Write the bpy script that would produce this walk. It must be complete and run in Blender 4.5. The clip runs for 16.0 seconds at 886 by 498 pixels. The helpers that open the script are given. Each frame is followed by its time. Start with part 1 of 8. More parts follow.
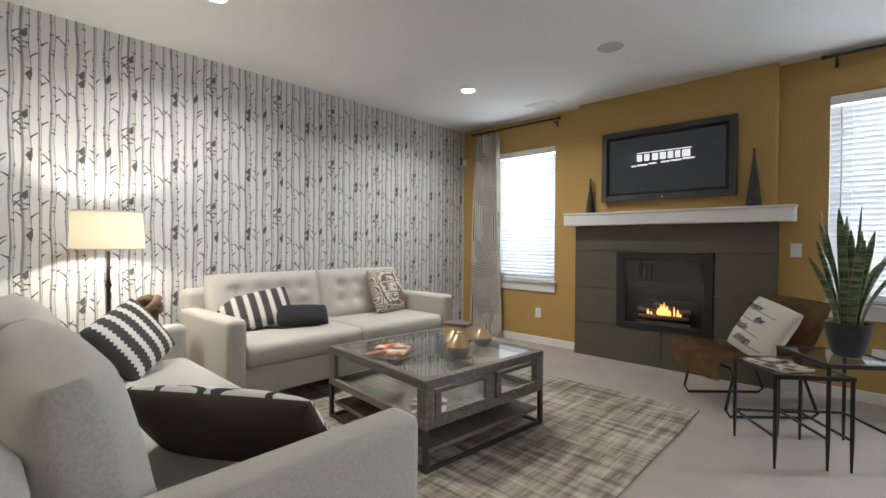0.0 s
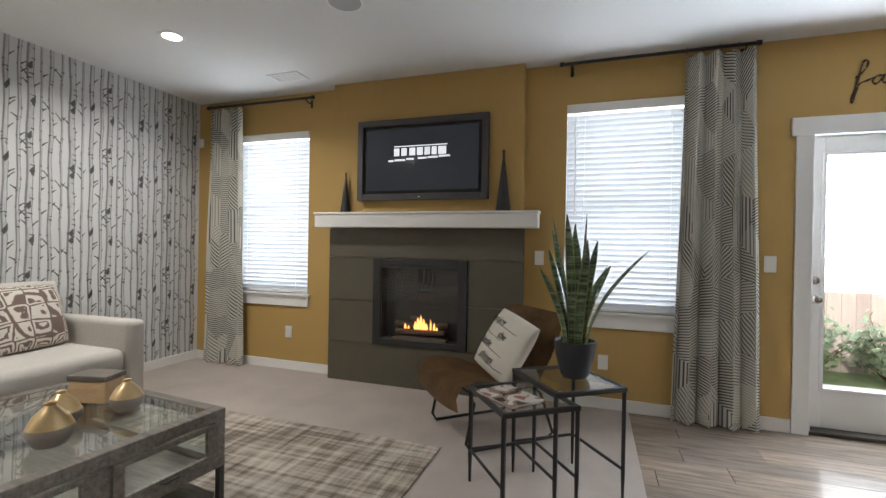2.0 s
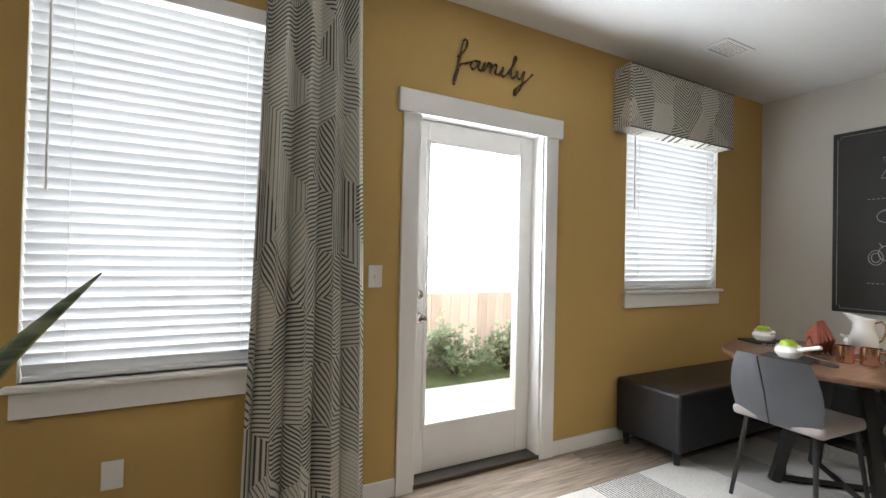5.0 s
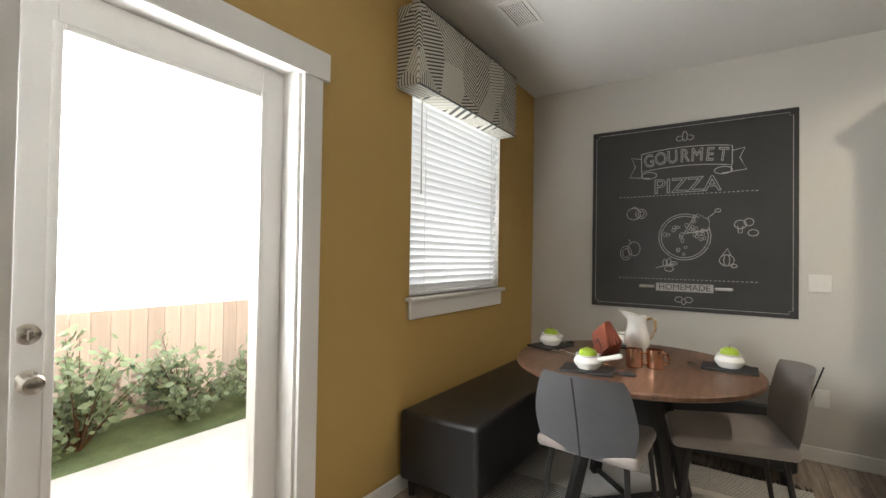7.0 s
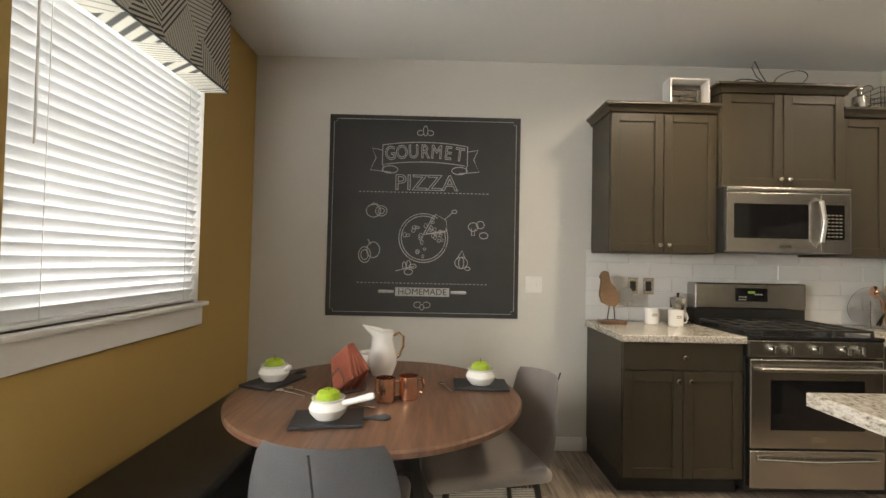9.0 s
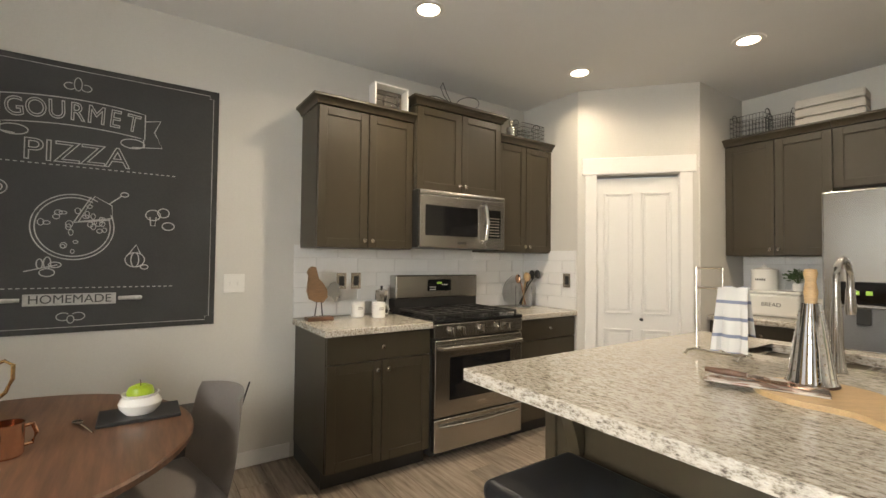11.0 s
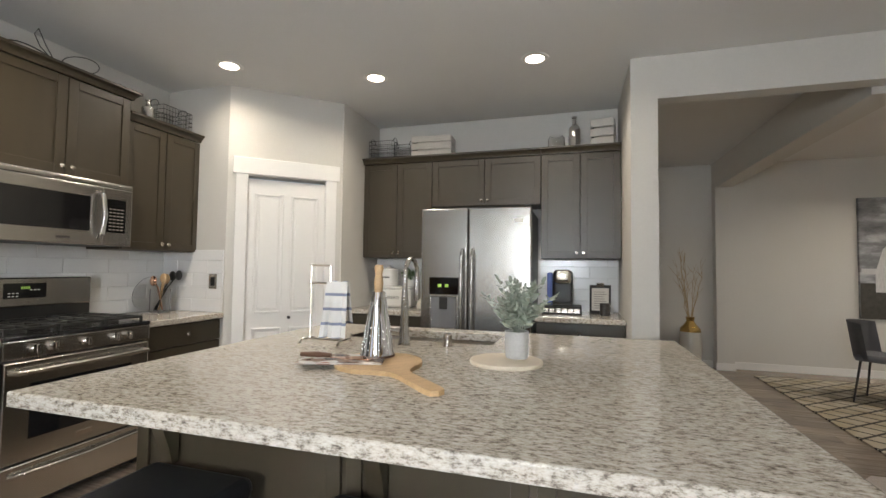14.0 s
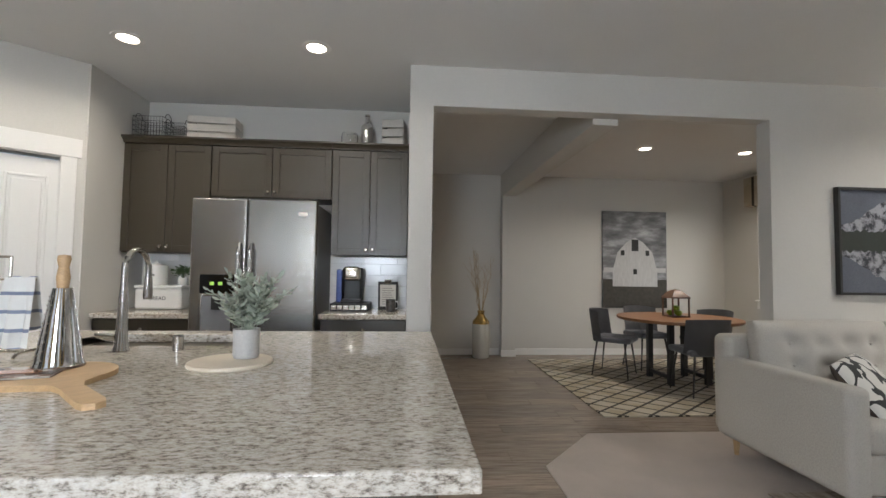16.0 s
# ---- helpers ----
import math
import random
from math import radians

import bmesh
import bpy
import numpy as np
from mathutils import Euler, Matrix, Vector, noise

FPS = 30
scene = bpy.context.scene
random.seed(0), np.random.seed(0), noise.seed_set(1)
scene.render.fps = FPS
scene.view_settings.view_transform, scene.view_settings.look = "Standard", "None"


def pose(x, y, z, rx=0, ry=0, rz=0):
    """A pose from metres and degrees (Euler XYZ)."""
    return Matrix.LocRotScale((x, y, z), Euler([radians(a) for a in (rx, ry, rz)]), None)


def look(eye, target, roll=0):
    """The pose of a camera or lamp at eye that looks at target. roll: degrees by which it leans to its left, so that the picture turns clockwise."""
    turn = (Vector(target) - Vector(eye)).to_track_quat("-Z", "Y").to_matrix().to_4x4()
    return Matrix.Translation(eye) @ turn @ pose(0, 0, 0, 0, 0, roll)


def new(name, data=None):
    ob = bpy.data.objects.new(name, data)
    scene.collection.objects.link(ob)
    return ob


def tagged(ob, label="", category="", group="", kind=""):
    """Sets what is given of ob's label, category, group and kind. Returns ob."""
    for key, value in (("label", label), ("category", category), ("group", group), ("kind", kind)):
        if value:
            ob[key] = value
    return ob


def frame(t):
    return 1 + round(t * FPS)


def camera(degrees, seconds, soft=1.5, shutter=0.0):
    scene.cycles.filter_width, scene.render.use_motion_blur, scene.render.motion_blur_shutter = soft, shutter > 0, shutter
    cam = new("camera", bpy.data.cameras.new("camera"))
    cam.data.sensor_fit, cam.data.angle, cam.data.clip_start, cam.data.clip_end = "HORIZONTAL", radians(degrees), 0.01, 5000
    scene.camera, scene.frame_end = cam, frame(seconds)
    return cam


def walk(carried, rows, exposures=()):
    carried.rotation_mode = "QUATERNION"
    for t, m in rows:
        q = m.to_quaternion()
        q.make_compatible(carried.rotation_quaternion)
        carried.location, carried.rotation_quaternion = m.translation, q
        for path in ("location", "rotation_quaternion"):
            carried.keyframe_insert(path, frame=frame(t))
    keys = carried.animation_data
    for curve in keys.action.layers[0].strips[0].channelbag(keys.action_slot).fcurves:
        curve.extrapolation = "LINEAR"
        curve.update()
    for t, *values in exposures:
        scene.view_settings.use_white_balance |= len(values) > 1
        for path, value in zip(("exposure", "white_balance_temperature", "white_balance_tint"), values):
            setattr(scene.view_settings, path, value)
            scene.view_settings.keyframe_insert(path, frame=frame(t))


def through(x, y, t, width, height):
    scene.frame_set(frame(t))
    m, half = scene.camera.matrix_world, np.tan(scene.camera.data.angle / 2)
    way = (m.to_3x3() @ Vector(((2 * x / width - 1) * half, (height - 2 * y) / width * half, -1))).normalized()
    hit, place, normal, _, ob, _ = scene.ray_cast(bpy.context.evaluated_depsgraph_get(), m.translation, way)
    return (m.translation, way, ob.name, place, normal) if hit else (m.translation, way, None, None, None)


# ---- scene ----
cam = camera(89.7, 16.0)
# seconds, stops, kelvin, tint of the camera's own exposure and white balance
LIGHTING = [(0, 0.2, 5950, 10), (2.5, 0.18, 6000, 10), (4, 0.3, 6200, 10), (5, 0.24, 6400, 10), (7.5, 0.1, 7000, 10), (10, 0.15, 7450, 10), (12.5, 0.05, 7100, 10), (13.5, 0.0, 6650, 10), (14.5, 0.0, 6250, 10), (16, -0.05, 6050, 10)]
PATH = [
    (0, (1.206, 1.266, 1.216), (-0.156, 2.732, 1.189), 0.4),
    (0.5, (1.141, 1.414, 1.234), (-0.127, 2.96, 1.206), 0.3),
    (1, (1.148, 1.679, 1.225), (0.082, 3.371, 1.208), 0.6),
    (1.5, (1.236, 2.027, 1.245), (0.388, 3.838, 1.232), 0.9),
    (2, (1.263, 2.287, 1.251), (0.619, 4.18, 1.242), 1.0),
    (2.5, (1.242, 2.544, 1.278), (0.853, 4.506, 1.27), 1.1),
    (3, (1.301, 2.811, 1.272), (1.203, 4.809, 1.273), 1.2),
    (3.5, (1.366, 3.078, 1.291), (1.531, 5.071, 1.293), 1.4),
    (4, (1.417, 3.333, 1.282), (1.827, 5.29, 1.297), 1.4),
    (4.5, (1.484, 3.562, 1.289), (2.174, 5.439, 1.311), 1.3),
    (5, (1.65, 3.775, 1.291), (2.59, 5.54, 1.317), 1.3),
    (5.2, (1.711, 3.864, 1.282), (2.748, 5.574, 1.318), 1.1),
    (7.3, (2.432, 4.522, 1.297), (4.168, 5.515, 1.33), 1.1),
    (7.5, (2.492, 4.562, 1.294), (4.271, 5.475, 1.332), 1.2),
    (8, (2.645, 4.617, 1.276), (4.532, 5.275, 1.335), 1.2),
    (8.5, (2.832, 4.627, 1.272), (4.8, 4.975, 1.336), 1.3),
    (9, (2.977, 4.697, 1.311), (4.976, 4.67, 1.363), 1.2),
    (9.5, (3.05, 4.665, 1.314), (5.023, 4.338, 1.373), 1.2),
    (10, (3.096, 4.624, 1.321), (4.988, 3.98, 1.382), 1.3),
    (10.2, (3.105, 4.563, 1.321), (4.96, 3.817, 1.377), 1.0),
    (12.3, (3.004, 4.467, 1.279), (4.171, 2.846, 1.367), 0.9),
    (12.5, (2.999, 4.447, 1.286), (4.087, 2.771, 1.374), 0.8),
    (13, (2.932, 4.417, 1.287), (3.84, 2.638, 1.374), 0.8),
    (13.5, (2.865, 4.392, 1.287), (3.611, 2.538, 1.374), 0.7),
    (14, (2.82, 4.396, 1.286), (3.395, 2.482, 1.372), 0.7),
    (14.5, (2.747, 4.373, 1.282), (3.139, 2.414, 1.372), 0.7),
    (15, (2.654, 4.347, 1.276), (2.859, 2.36, 1.369), 0.7),
    (15.5, (2.548, 4.329, 1.274), (2.569, 2.331, 1.367), 0.8),
    (16, (2.456, 4.302, 1.263), (2.303, 2.311, 1.359), 0.8),
]
walk(cam, [(t, look(eye, target, roll)) for t, eye, target, roll in PATH], LIGHTING)

# ---- world, sun, lamps ----
world = bpy.data.worlds.new("world")
scene.world = world
world.use_nodes = True
wn = world.node_tree
sky = wn.nodes.new("ShaderNodeTexSky")
sky.sky_type, sky.sun_disc = "NISHITA", False
sky.sun_elevation, sky.sun_rotation = radians(48), radians(200)
sky.air_density, sky.dust_density = 1.0, 3.0
wn.links.new(sky.outputs[0], wn.nodes["Background"].inputs[0])
wn.nodes["Background"].inputs[1].default_value = 0.15


def lamp(kind, name, m, energy, color=(1, 1, 1), **kw):
    d = bpy.data.lights.new(name, kind)
    d.energy, d.color = energy, color
    for k, v in kw.items():
        if k == "size": d.size = v
        if k == "size_y": d.shape = "RECTANGLE"; d.size_y = v
        if k == "disk": d.shape = "DISK"; d.size = v
        if k == "spread": d.spread = radians(v)
        if k == "angle": d.angle = radians(v)
        if k == "radius": d.shadow_soft_size = v
    ob = new(name, d)
    ob.matrix_world = m
    return ob


lamp("SUN", "sun", look((0, 0, 10), (1.0, 3.0, 6.6)), 4.5, (1, 0.96, 0.9), angle=3)
# daylight that comes in through the window openings, between glass and blinds
for wx0, wx1, wz0, wz1, pw in ((-2.26, -1.42, 0.80, 2.33, 29), (1.055, 1.92, 0.80, 2.33, 25), (4.345, 5.42, 1.09, 2.31, 27), (2.80, 3.42, 1.22, 1.90, 62)):
    lamp("AREA", "window_daylight", look(((wx0 + wx1) / 2, 6.165, (wz0 + wz1) / 2), ((wx0 + wx1) / 2, 5.0, (wz0 + wz1) / 2)), pw, (0.87, 0.935, 1.0), size=wx1 - wx0, size_y=wz1 - wz0)
CANS = [(-1.655, 4.70), (-1.74, 2.34), (5.19, 3.18), (5.24, 1.80), (4.297, 1.331), (3.095, 1.332), (-0.32, -0.72), (-1.60, -0.75)]
POWER = (23, 25, 15, 6.8, 8.5, 11, 15, 15)
for i, (cx, cy) in enumerate(CANS):
    lamp("AREA", "can_bulb", pose(cx, cy, 2.728), POWER[i], (1.0, 0.94, 0.84) if i < 2 else (1.0, 0.89, 0.73), disk=0.12, spread=150)
lamp("POINT", "lamp_bulb", pose(-2.42, 1.9, 1.285), 54, (1.0, 0.88, 0.70), radius=0.04)


# ---- materials ----
def mat(name, color, rough=0.6, metal=0.0, vary=0.12, scale=6.0, fine=120.0, bump=0.0, bump_scale=200.0, spec=0.5, coat=0.0, sheen=0.0, stretch=(1, 1, 1), rand=0.0):
    """Base colour with broad and fine variation, and bump, in object metres."""
    m = bpy.data.materials.new(name)
    m.use_nodes = True
    t = m.node_tree
    b = t.nodes["Principled BSDF"]
    b.inputs["Roughness"].default_value, b.inputs["Metallic"].default_value = rough, metal
    b.inputs["Specular IOR Level"].default_value = spec
    b.inputs["Coat Weight"].default_value = coat
    b.inputs["Sheen Weight"].default_value = sheen
    co = t.nodes.new("ShaderNodeTexCoord")
    mp = t.nodes.new("ShaderNodeMapping")
    mp.inputs["Scale"].default_value = stretch
    t.links.new(co.outputs["Object"], mp.inputs[0])
    n1, n2 = t.nodes.new("ShaderNodeTexNoise"), t.nodes.new("ShaderNodeTexNoise")
    n1.inputs["Scale"].default_value, n2.inputs["Scale"].default_value = scale, fine
    n1.inputs["Detail"].default_value, n2.inputs["Detail"].default_value = 4, 3
    t.links.new(mp.outputs[0], n1.inputs[0]), t.links.new(mp.outputs[0], n2.inputs[0])
    add = t.nodes.new("ShaderNodeMath"); add.operation = "ADD"
    t.links.new(n1.outputs[0], add.inputs[0]), t.links.new(n2.outputs[0], add.inputs[1])
    rg = t.nodes.new("ShaderNodeMapRange")
    rg.inputs[1].default_value, rg.inputs[2].default_value = 0.55, 1.45
    rg.inputs[3].default_value, rg.inputs[4].default_value = 1 - vary, 1 + vary
    t.links.new(add.outputs[0], rg.inputs[0])
    val = rg.outputs[0]
    if rand:
        oi = t.nodes.new("ShaderNodeObjectInfo")
        r2 = t.nodes.new("ShaderNodeMapRange")
        r2.inputs[3].default_value, r2.inputs[4].default_value = 1 - rand, 1 + rand
        t.links.new(oi.outputs["Random"], r2.inputs[0])
        mu = t.nodes.new("ShaderNodeMath"); mu.operation = "MULTIPLY"
        t.links.new(val, mu.inputs[0]), t.links.new(r2.outputs[0], mu.inputs[1])
        val = mu.outputs[0]
    sc = t.nodes.new("ShaderNodeVectorMath"); sc.operation = "SCALE"
    sc.inputs[0].default_value = color
    t.links.new(val, sc.inputs["Scale"])
    t.links.new(sc.outputs[0], b.inputs["Base Color"])
    if bump:
        bn = t.nodes.new("ShaderNodeTexNoise"); bn.inputs["Scale"].default_value = bump_scale
        t.links.new(mp.outputs[0], bn.inputs[0])
        bp = t.nodes.new("ShaderNodeBump"); bp.inputs["Strength"].default_value = bump; bp.inputs["Distance"].default_value = 0.004
        t.links.new(bn.outputs[0], bp.inputs["Height"]), t.links.new(bp.outputs[0], b.inputs["Normal"])
    return m


def principled(m):
    return m.node_tree.nodes["Principled BSDF"]


def glow(name, color, strength):
    m = bpy.data.materials.new(name); m.use_nodes = True
    p = principled(m)
    p.inputs["Base Color"].default_value = (*color, 1)
    p.inputs["Emission Color"].default_value = (*color, 1)
    p.inputs["Emission Strength"].default_value = strength
    return m


def glass_mat(name, color=(1, 1, 1), rough=0.0, ior=1.45):
    m = bpy.data.materials.new(name); m.use_nodes = True
    p = principled(m)
    p.inputs["Base Color"].default_value = (*color, 1)
    p.inputs["Transmission Weight"].default_value = 1.0
    p.inputs["Roughness"].default_value, p.inputs["IOR"].default_value = rough, ior
    return m


def sheer(name, color, through):
    """A cloth or slat that lets part of the light through."""
    m = bpy.data.materials.new(name); m.use_nodes = True
    t = m.node_tree
    p = principled(m); p.inputs["Base Color"].default_value = (*color, 1); p.inputs["Roughness"].default_value = 0.5
    tr = t.nodes.new("ShaderNodeBsdfTranslucent"); tr.inputs[0].default_value = (*color, 1)
    mx = t.nodes.new("ShaderNodeMixShader"); mx.inputs[0].default_value = through
    t.links.new(p.outputs[0], mx.inputs[1]), t.links.new(tr.outputs[0], mx.inputs[2])
    t.links.new(mx.outputs[0], t.nodes["Material Output"].inputs[0])
    return m


def ramp_mat(name, build, rough=0.5, bump=0.0, metal=0.0, coord="Object"):
    """A material whose colour comes from build(tree, coordinate socket) -> (colour socket, height socket or None)."""
    m = bpy.data.materials.new(name); m.use_nodes = True
    t = m.node_tree
    p = principled(m); p.inputs["Roughness"].default_value, p.inputs["Metallic"].default_value = rough, metal
    co = t.nodes.new("ShaderNodeTexCoord")
    col, h = build(t, co.outputs[coord])
    t.links.new(col, p.inputs["Base Color"])
    if h is not None and bump:
        bp = t.nodes.new("ShaderNodeBump"); bp.inputs["Strength"].default_value = bump; bp.inputs["Distance"].default_value = 0.003
        t.links.new(h, bp.inputs["Height"]), t.links.new(bp.outputs[0], p.inputs["Normal"])
    return m


def nd(t, kind, **kw):
    n = t.nodes.new(kind)
    for k, v in kw.items():
        if k == "op": n.operation = v
        elif k == "dims": n.voronoi_dimensions = v
        elif k == "feature": n.feature = v
        else: n.inputs[k.replace("_", " ")].default_value = v
    return n


def ramp(t, sock, stops, interp="LINEAR"):
    r = t.nodes.new("ShaderNodeValToRGB")
    r.color_ramp.interpolation = interp
    while len(r.color_ramp.elements) < len(stops):
        r.color_ramp.elements.new(0.5)
    for e, (pos, c) in zip(r.color_ramp.elements, stops):
        e.position, e.color = pos, (*c, 1)
    t.links.new(sock, r.inputs[0])
    return r.outputs[0]


def mixc(t, fac, a, b, mode="MIX"):
    n = t.nodes.new("ShaderNodeMix"); n.data_type = "RGBA"; n.blend_type = mode
    for s, v in ((n.inputs[0], fac), (n.inputs[6], a), (n.inputs[7], b)):
        if isinstance(v, (int, float)): s.default_value = v
        elif isinstance(v, tuple): s.default_value = (*v, 1)
        else: t.links.new(v, s)
    return n.outputs[2]


def scaled(t, sock, s):
    n = nd(t, "ShaderNodeMapping"); n.inputs["Scale"].default_value = s
    t.links.new(sock, n.inputs[0])
    return n.outputs[0]


def noise_of(t, sock, scale, detail=4, rough=0.5):
    n = nd(t, "ShaderNodeTexNoise", Scale=scale, Detail=detail, Roughness=rough)
    t.links.new(sock, n.inputs[0])
    return n.outputs[0]


def build_granite(t, co):
    big = noise_of(t, scaled(t, co, (0.75, 1.7, 1.7)), 62, 7, 0.72)
    c1 = ramp(t, big, ((0.33, (0.09, 0.078, 0.066)), (0.42, (0.27, 0.24, 0.205)), (0.48, (0.46, 0.42, 0.365)), (0.56, (0.56, 0.525, 0.47)), (0.68, (0.64, 0.625, 0.59))))
    v = nd(t, "ShaderNodeTexVoronoi", Scale=170.0)
    t.links.new(scaled(t, co, (1.0, 1.5, 1.5)), v.inputs[0])
    sp = ramp(t, v.outputs["Color"], ((0.10, (0.0, 0.0, 0.0)), (0.22, (1, 1, 1))))
    n2 = noise_of(t, co, 14, 3)
    c2 = mixc(t, 0.22, c1, sp, "MULTIPLY")
    return mixc(t, n2, c2, (0.54, 0.50, 0.45), "SOFT_LIGHT"), None


def build_planks(t, co):
    oi = t.nodes.new("ShaderNodeObjectInfo")
    ad = nd(t, "ShaderNodeVectorMath", op="ADD")
    sc = nd(t, "ShaderNodeVectorMath", op="SCALE"); sc.inputs[0].default_value = (37, 19, 5)
    t.links.new(oi.outputs["Random"], sc.inputs["Scale"])
    t.links.new(co, ad.inputs[0]), t.links.new(sc.outputs[0], ad.inputs[1])
    g = noise_of(t, scaled(t, ad.outputs[0], (1.2, 14, 1)), 3.0, 8, 0.62)
    c = ramp(t, g, ((0.28, (0.15, 0.118, 0.092)), (0.5, (0.265, 0.215, 0.172)), (0.75, (0.37, 0.31, 0.255))))
    tone = ramp(t, oi.outputs["Random"], ((0, (0.38, 0.38, 0.38)), (1, (0.62, 0.6, 0.58))))
    return mixc(t, 0.7, c, tone, "OVERLAY"), g


def build_walnut(t, co):
    g = noise_of(t, scaled(t, co, (2, 22, 2)), 2.2, 8, 0.6)
    return ramp(t, g, ((0.3, (0.075, 0.036, 0.022)), (0.52, (0.135, 0.068, 0.04)), (0.75, (0.20, 0.105, 0.062)))), g


def build_greywood(t, co):
    g = noise_of(t, scaled(t, co, (3, 26, 26)), 2.2, 8, 0.65)
    return ramp(t, g, ((0.3, (0.07, 0.058, 0.045)), (0.5, (0.14, 0.118, 0.095)), (0.75, (0.23, 0.20, 0.165)))), g


def build_rug(t, co):
    big = noise_of(t, co, 1.6, 5, 0.6)
    a = noise_of(t, scaled(t, co, (0.8, 15, 1)), 1.6, 5, 0.66)
    b = noise_of(t, scaled(t, co, (13, 1.0, 1)), 1.6, 5, 0.66)
    fine = noise_of(t, co, 260, 2)
    s = nd(t, "ShaderNodeMath", op="ADD"); t.links.new(a, s.inputs[0]), t.links.new(b, s.inputs[1])
    s2 = nd(t, "ShaderNodeMath", op="MULTIPLY_ADD"); s2.inputs[1].default_value = 0.55
    t.links.new(big, s2.inputs[0]), t.links.new(s.outputs[0], s2.inputs[2])
    s3 = nd(t, "ShaderNodeMapRange"); s3.inputs[1].default_value, s3.inputs[2].default_value = 0.88, 1.72
    t.links.new(s2.outputs[0], s3.inputs[0])
    c = ramp(t, s3.outputs[0], ((0.12, (0.085, 0.068, 0.055)), (0.36, (0.21, 0.172, 0.135)), (0.54, (0.375, 0.32, 0.255)), (0.78, (0.54, 0.485, 0.41))))
    return mixc(t, 0.25, c, fine, "OVERLAY"), fine


def build_patchwork(t, co):
    """Cloth of striped patches, each patch with its own direction."""
    v = nd(t, "ShaderNodeTexVoronoi", dims="2D", Scale=4.8, Randomness=0.9)
    t.links.new(scaled(t, co, (1.05, 0.75, 1)), v.inputs["Vector"])
    sp = nd(t, "ShaderNodeSeparateColor"); t.links.new(v.outputs["Color"], sp.inputs[0])
    q = nd(t, "ShaderNodeMath", op="MULTIPLY"); q.inputs[1].default_value = 5.0; t.links.new(sp.outputs[0], q.inputs[0])
    fl = nd(t, "ShaderNodeMath", op="FLOOR"); t.links.new(q.outputs[0], fl.inputs[0])
    an = nd(t, "ShaderNodeMath", op="MULTIPLY"); an.inputs[1].default_value = radians(37); t.links.new(fl.outputs[0], an.inputs[0])
    rt = nd(t, "ShaderNodeVectorRotate"); rt.rotation_type = "Z_AXIS"
    t.links.new(co, rt.inputs["Vector"]), t.links.new(an.outputs[0], rt.inputs["Angle"])
    sx = nd(t, "ShaderNodeSeparateXYZ"); t.links.new(rt.outputs[0], sx.inputs[0])
    m1 = nd(t, "ShaderNodeMath", op="MULTIPLY"); m1.inputs[1].default_value = 2 * math.pi / 0.0195; t.links.new(sx.outputs[0], m1.inputs[0])
    sn = nd(t, "ShaderNodeMath", op="SINE"); t.links.new(m1.outputs[0], sn.inputs[0])
    mr = nd(t, "ShaderNodeMapRange"); mr.inputs[1].default_value, mr.inputs[2].default_value = -0.35, 0.35
    wide = nd(t, "ShaderNodeMath", op="MULTIPLY_ADD"); wide.inputs[1].default_value = 1.0; t.links.new(sp.outputs[1], wide.inputs[0])
    t.links.new(sn.outputs[0], wide.inputs[2])
    t.links.new(wide.outputs[0], mr.inputs[0])
    fine = noise_of(t, co, 500, 2)
    c = mixc(t, mr.outputs[0], (0.06, 0.057, 0.053), (0.60, 0.575, 0.50))
    return mixc(t, 0.25, c, fine, "OVERLAY"), fine


def build_leather(t, co):
    n = noise_of(t, co, 7, 6, 0.65)
    c = ramp(t, n, ((0.3, (0.105, 0.055, 0.02)), (0.55, (0.20, 0.11, 0.042)), (0.8, (0.29, 0.17, 0.075))))
    return c, noise_of(t, co, 180, 3)


def build_linen(t, co):
    a = noise_of(t, scaled(t, co, (18, 120, 120)), 6, 3, 0.6)
    b = noise_of(t, scaled(t, co, (120, 18, 18)), 6, 3, 0.6)
    s = nd(t, "ShaderNodeMath", op="ADD"); t.links.new(a, s.inputs[0]), t.links.new(b, s.inputs[1])
    h = nd(t, "ShaderNodeMath", op="MULTIPLY"); h.inputs[1].default_value = 0.5; t.links.new(s.outputs[0], h.inputs[0])
    c = ramp(t, h.outputs[0], ((0.3, (0.36, 0.335, 0.295)), (0.5, (0.48, 0.452, 0.405)), (0.7, (0.58, 0.55, 0.495))))
    return c, h.outputs[0]


def build_steel(t, co):
    g = noise_of(t, scaled(t, co, (3, 3, 400)), 1.0, 3, 0.5)
    return ramp(t, g, ((0.3, (0.45, 0.432, 0.405)), (0.7, (0.52, 0.50, 0.47)))), g


WALL_GOLD = mat("wall_gold", (0.45, 0.292, 0.092), 0.75, vary=0.05, scale=1.2, fine=90, bump=0.12, bump_scale=260)
WALL_GREY = mat("wall_greige", (0.60, 0.575, 0.53), 0.8, vary=0.04, scale=1.2, fine=90, bump=0.1, bump_scale=260)
PAPER = mat("wallpaper_ground", (0.66, 0.65, 0.64), 0.7, vary=0.06, scale=3, fine=60)
CEIL = mat("ceiling_paint", (0.72, 0.71, 0.69), 0.9, vary=0.03, scale=2, fine=140, bump=0.25, bump_scale=120)
TRIM = mat("trim_white", (0.78, 0.76, 0.73), 0.4, vary=0.03, scale=4)
CARPET = mat("carpet", (0.42, 0.358, 0.308), 0.95, vary=0.16, scale=3.5, fine=220, bump=0.8, bump_scale=420, spec=0.1, sheen=0.2)
SLATE = mat("hearth_tile", (0.10, 0.086, 0.058), 0.55, vary=0.1, scale=5, fine=60, bump=0.1, bump_scale=60)
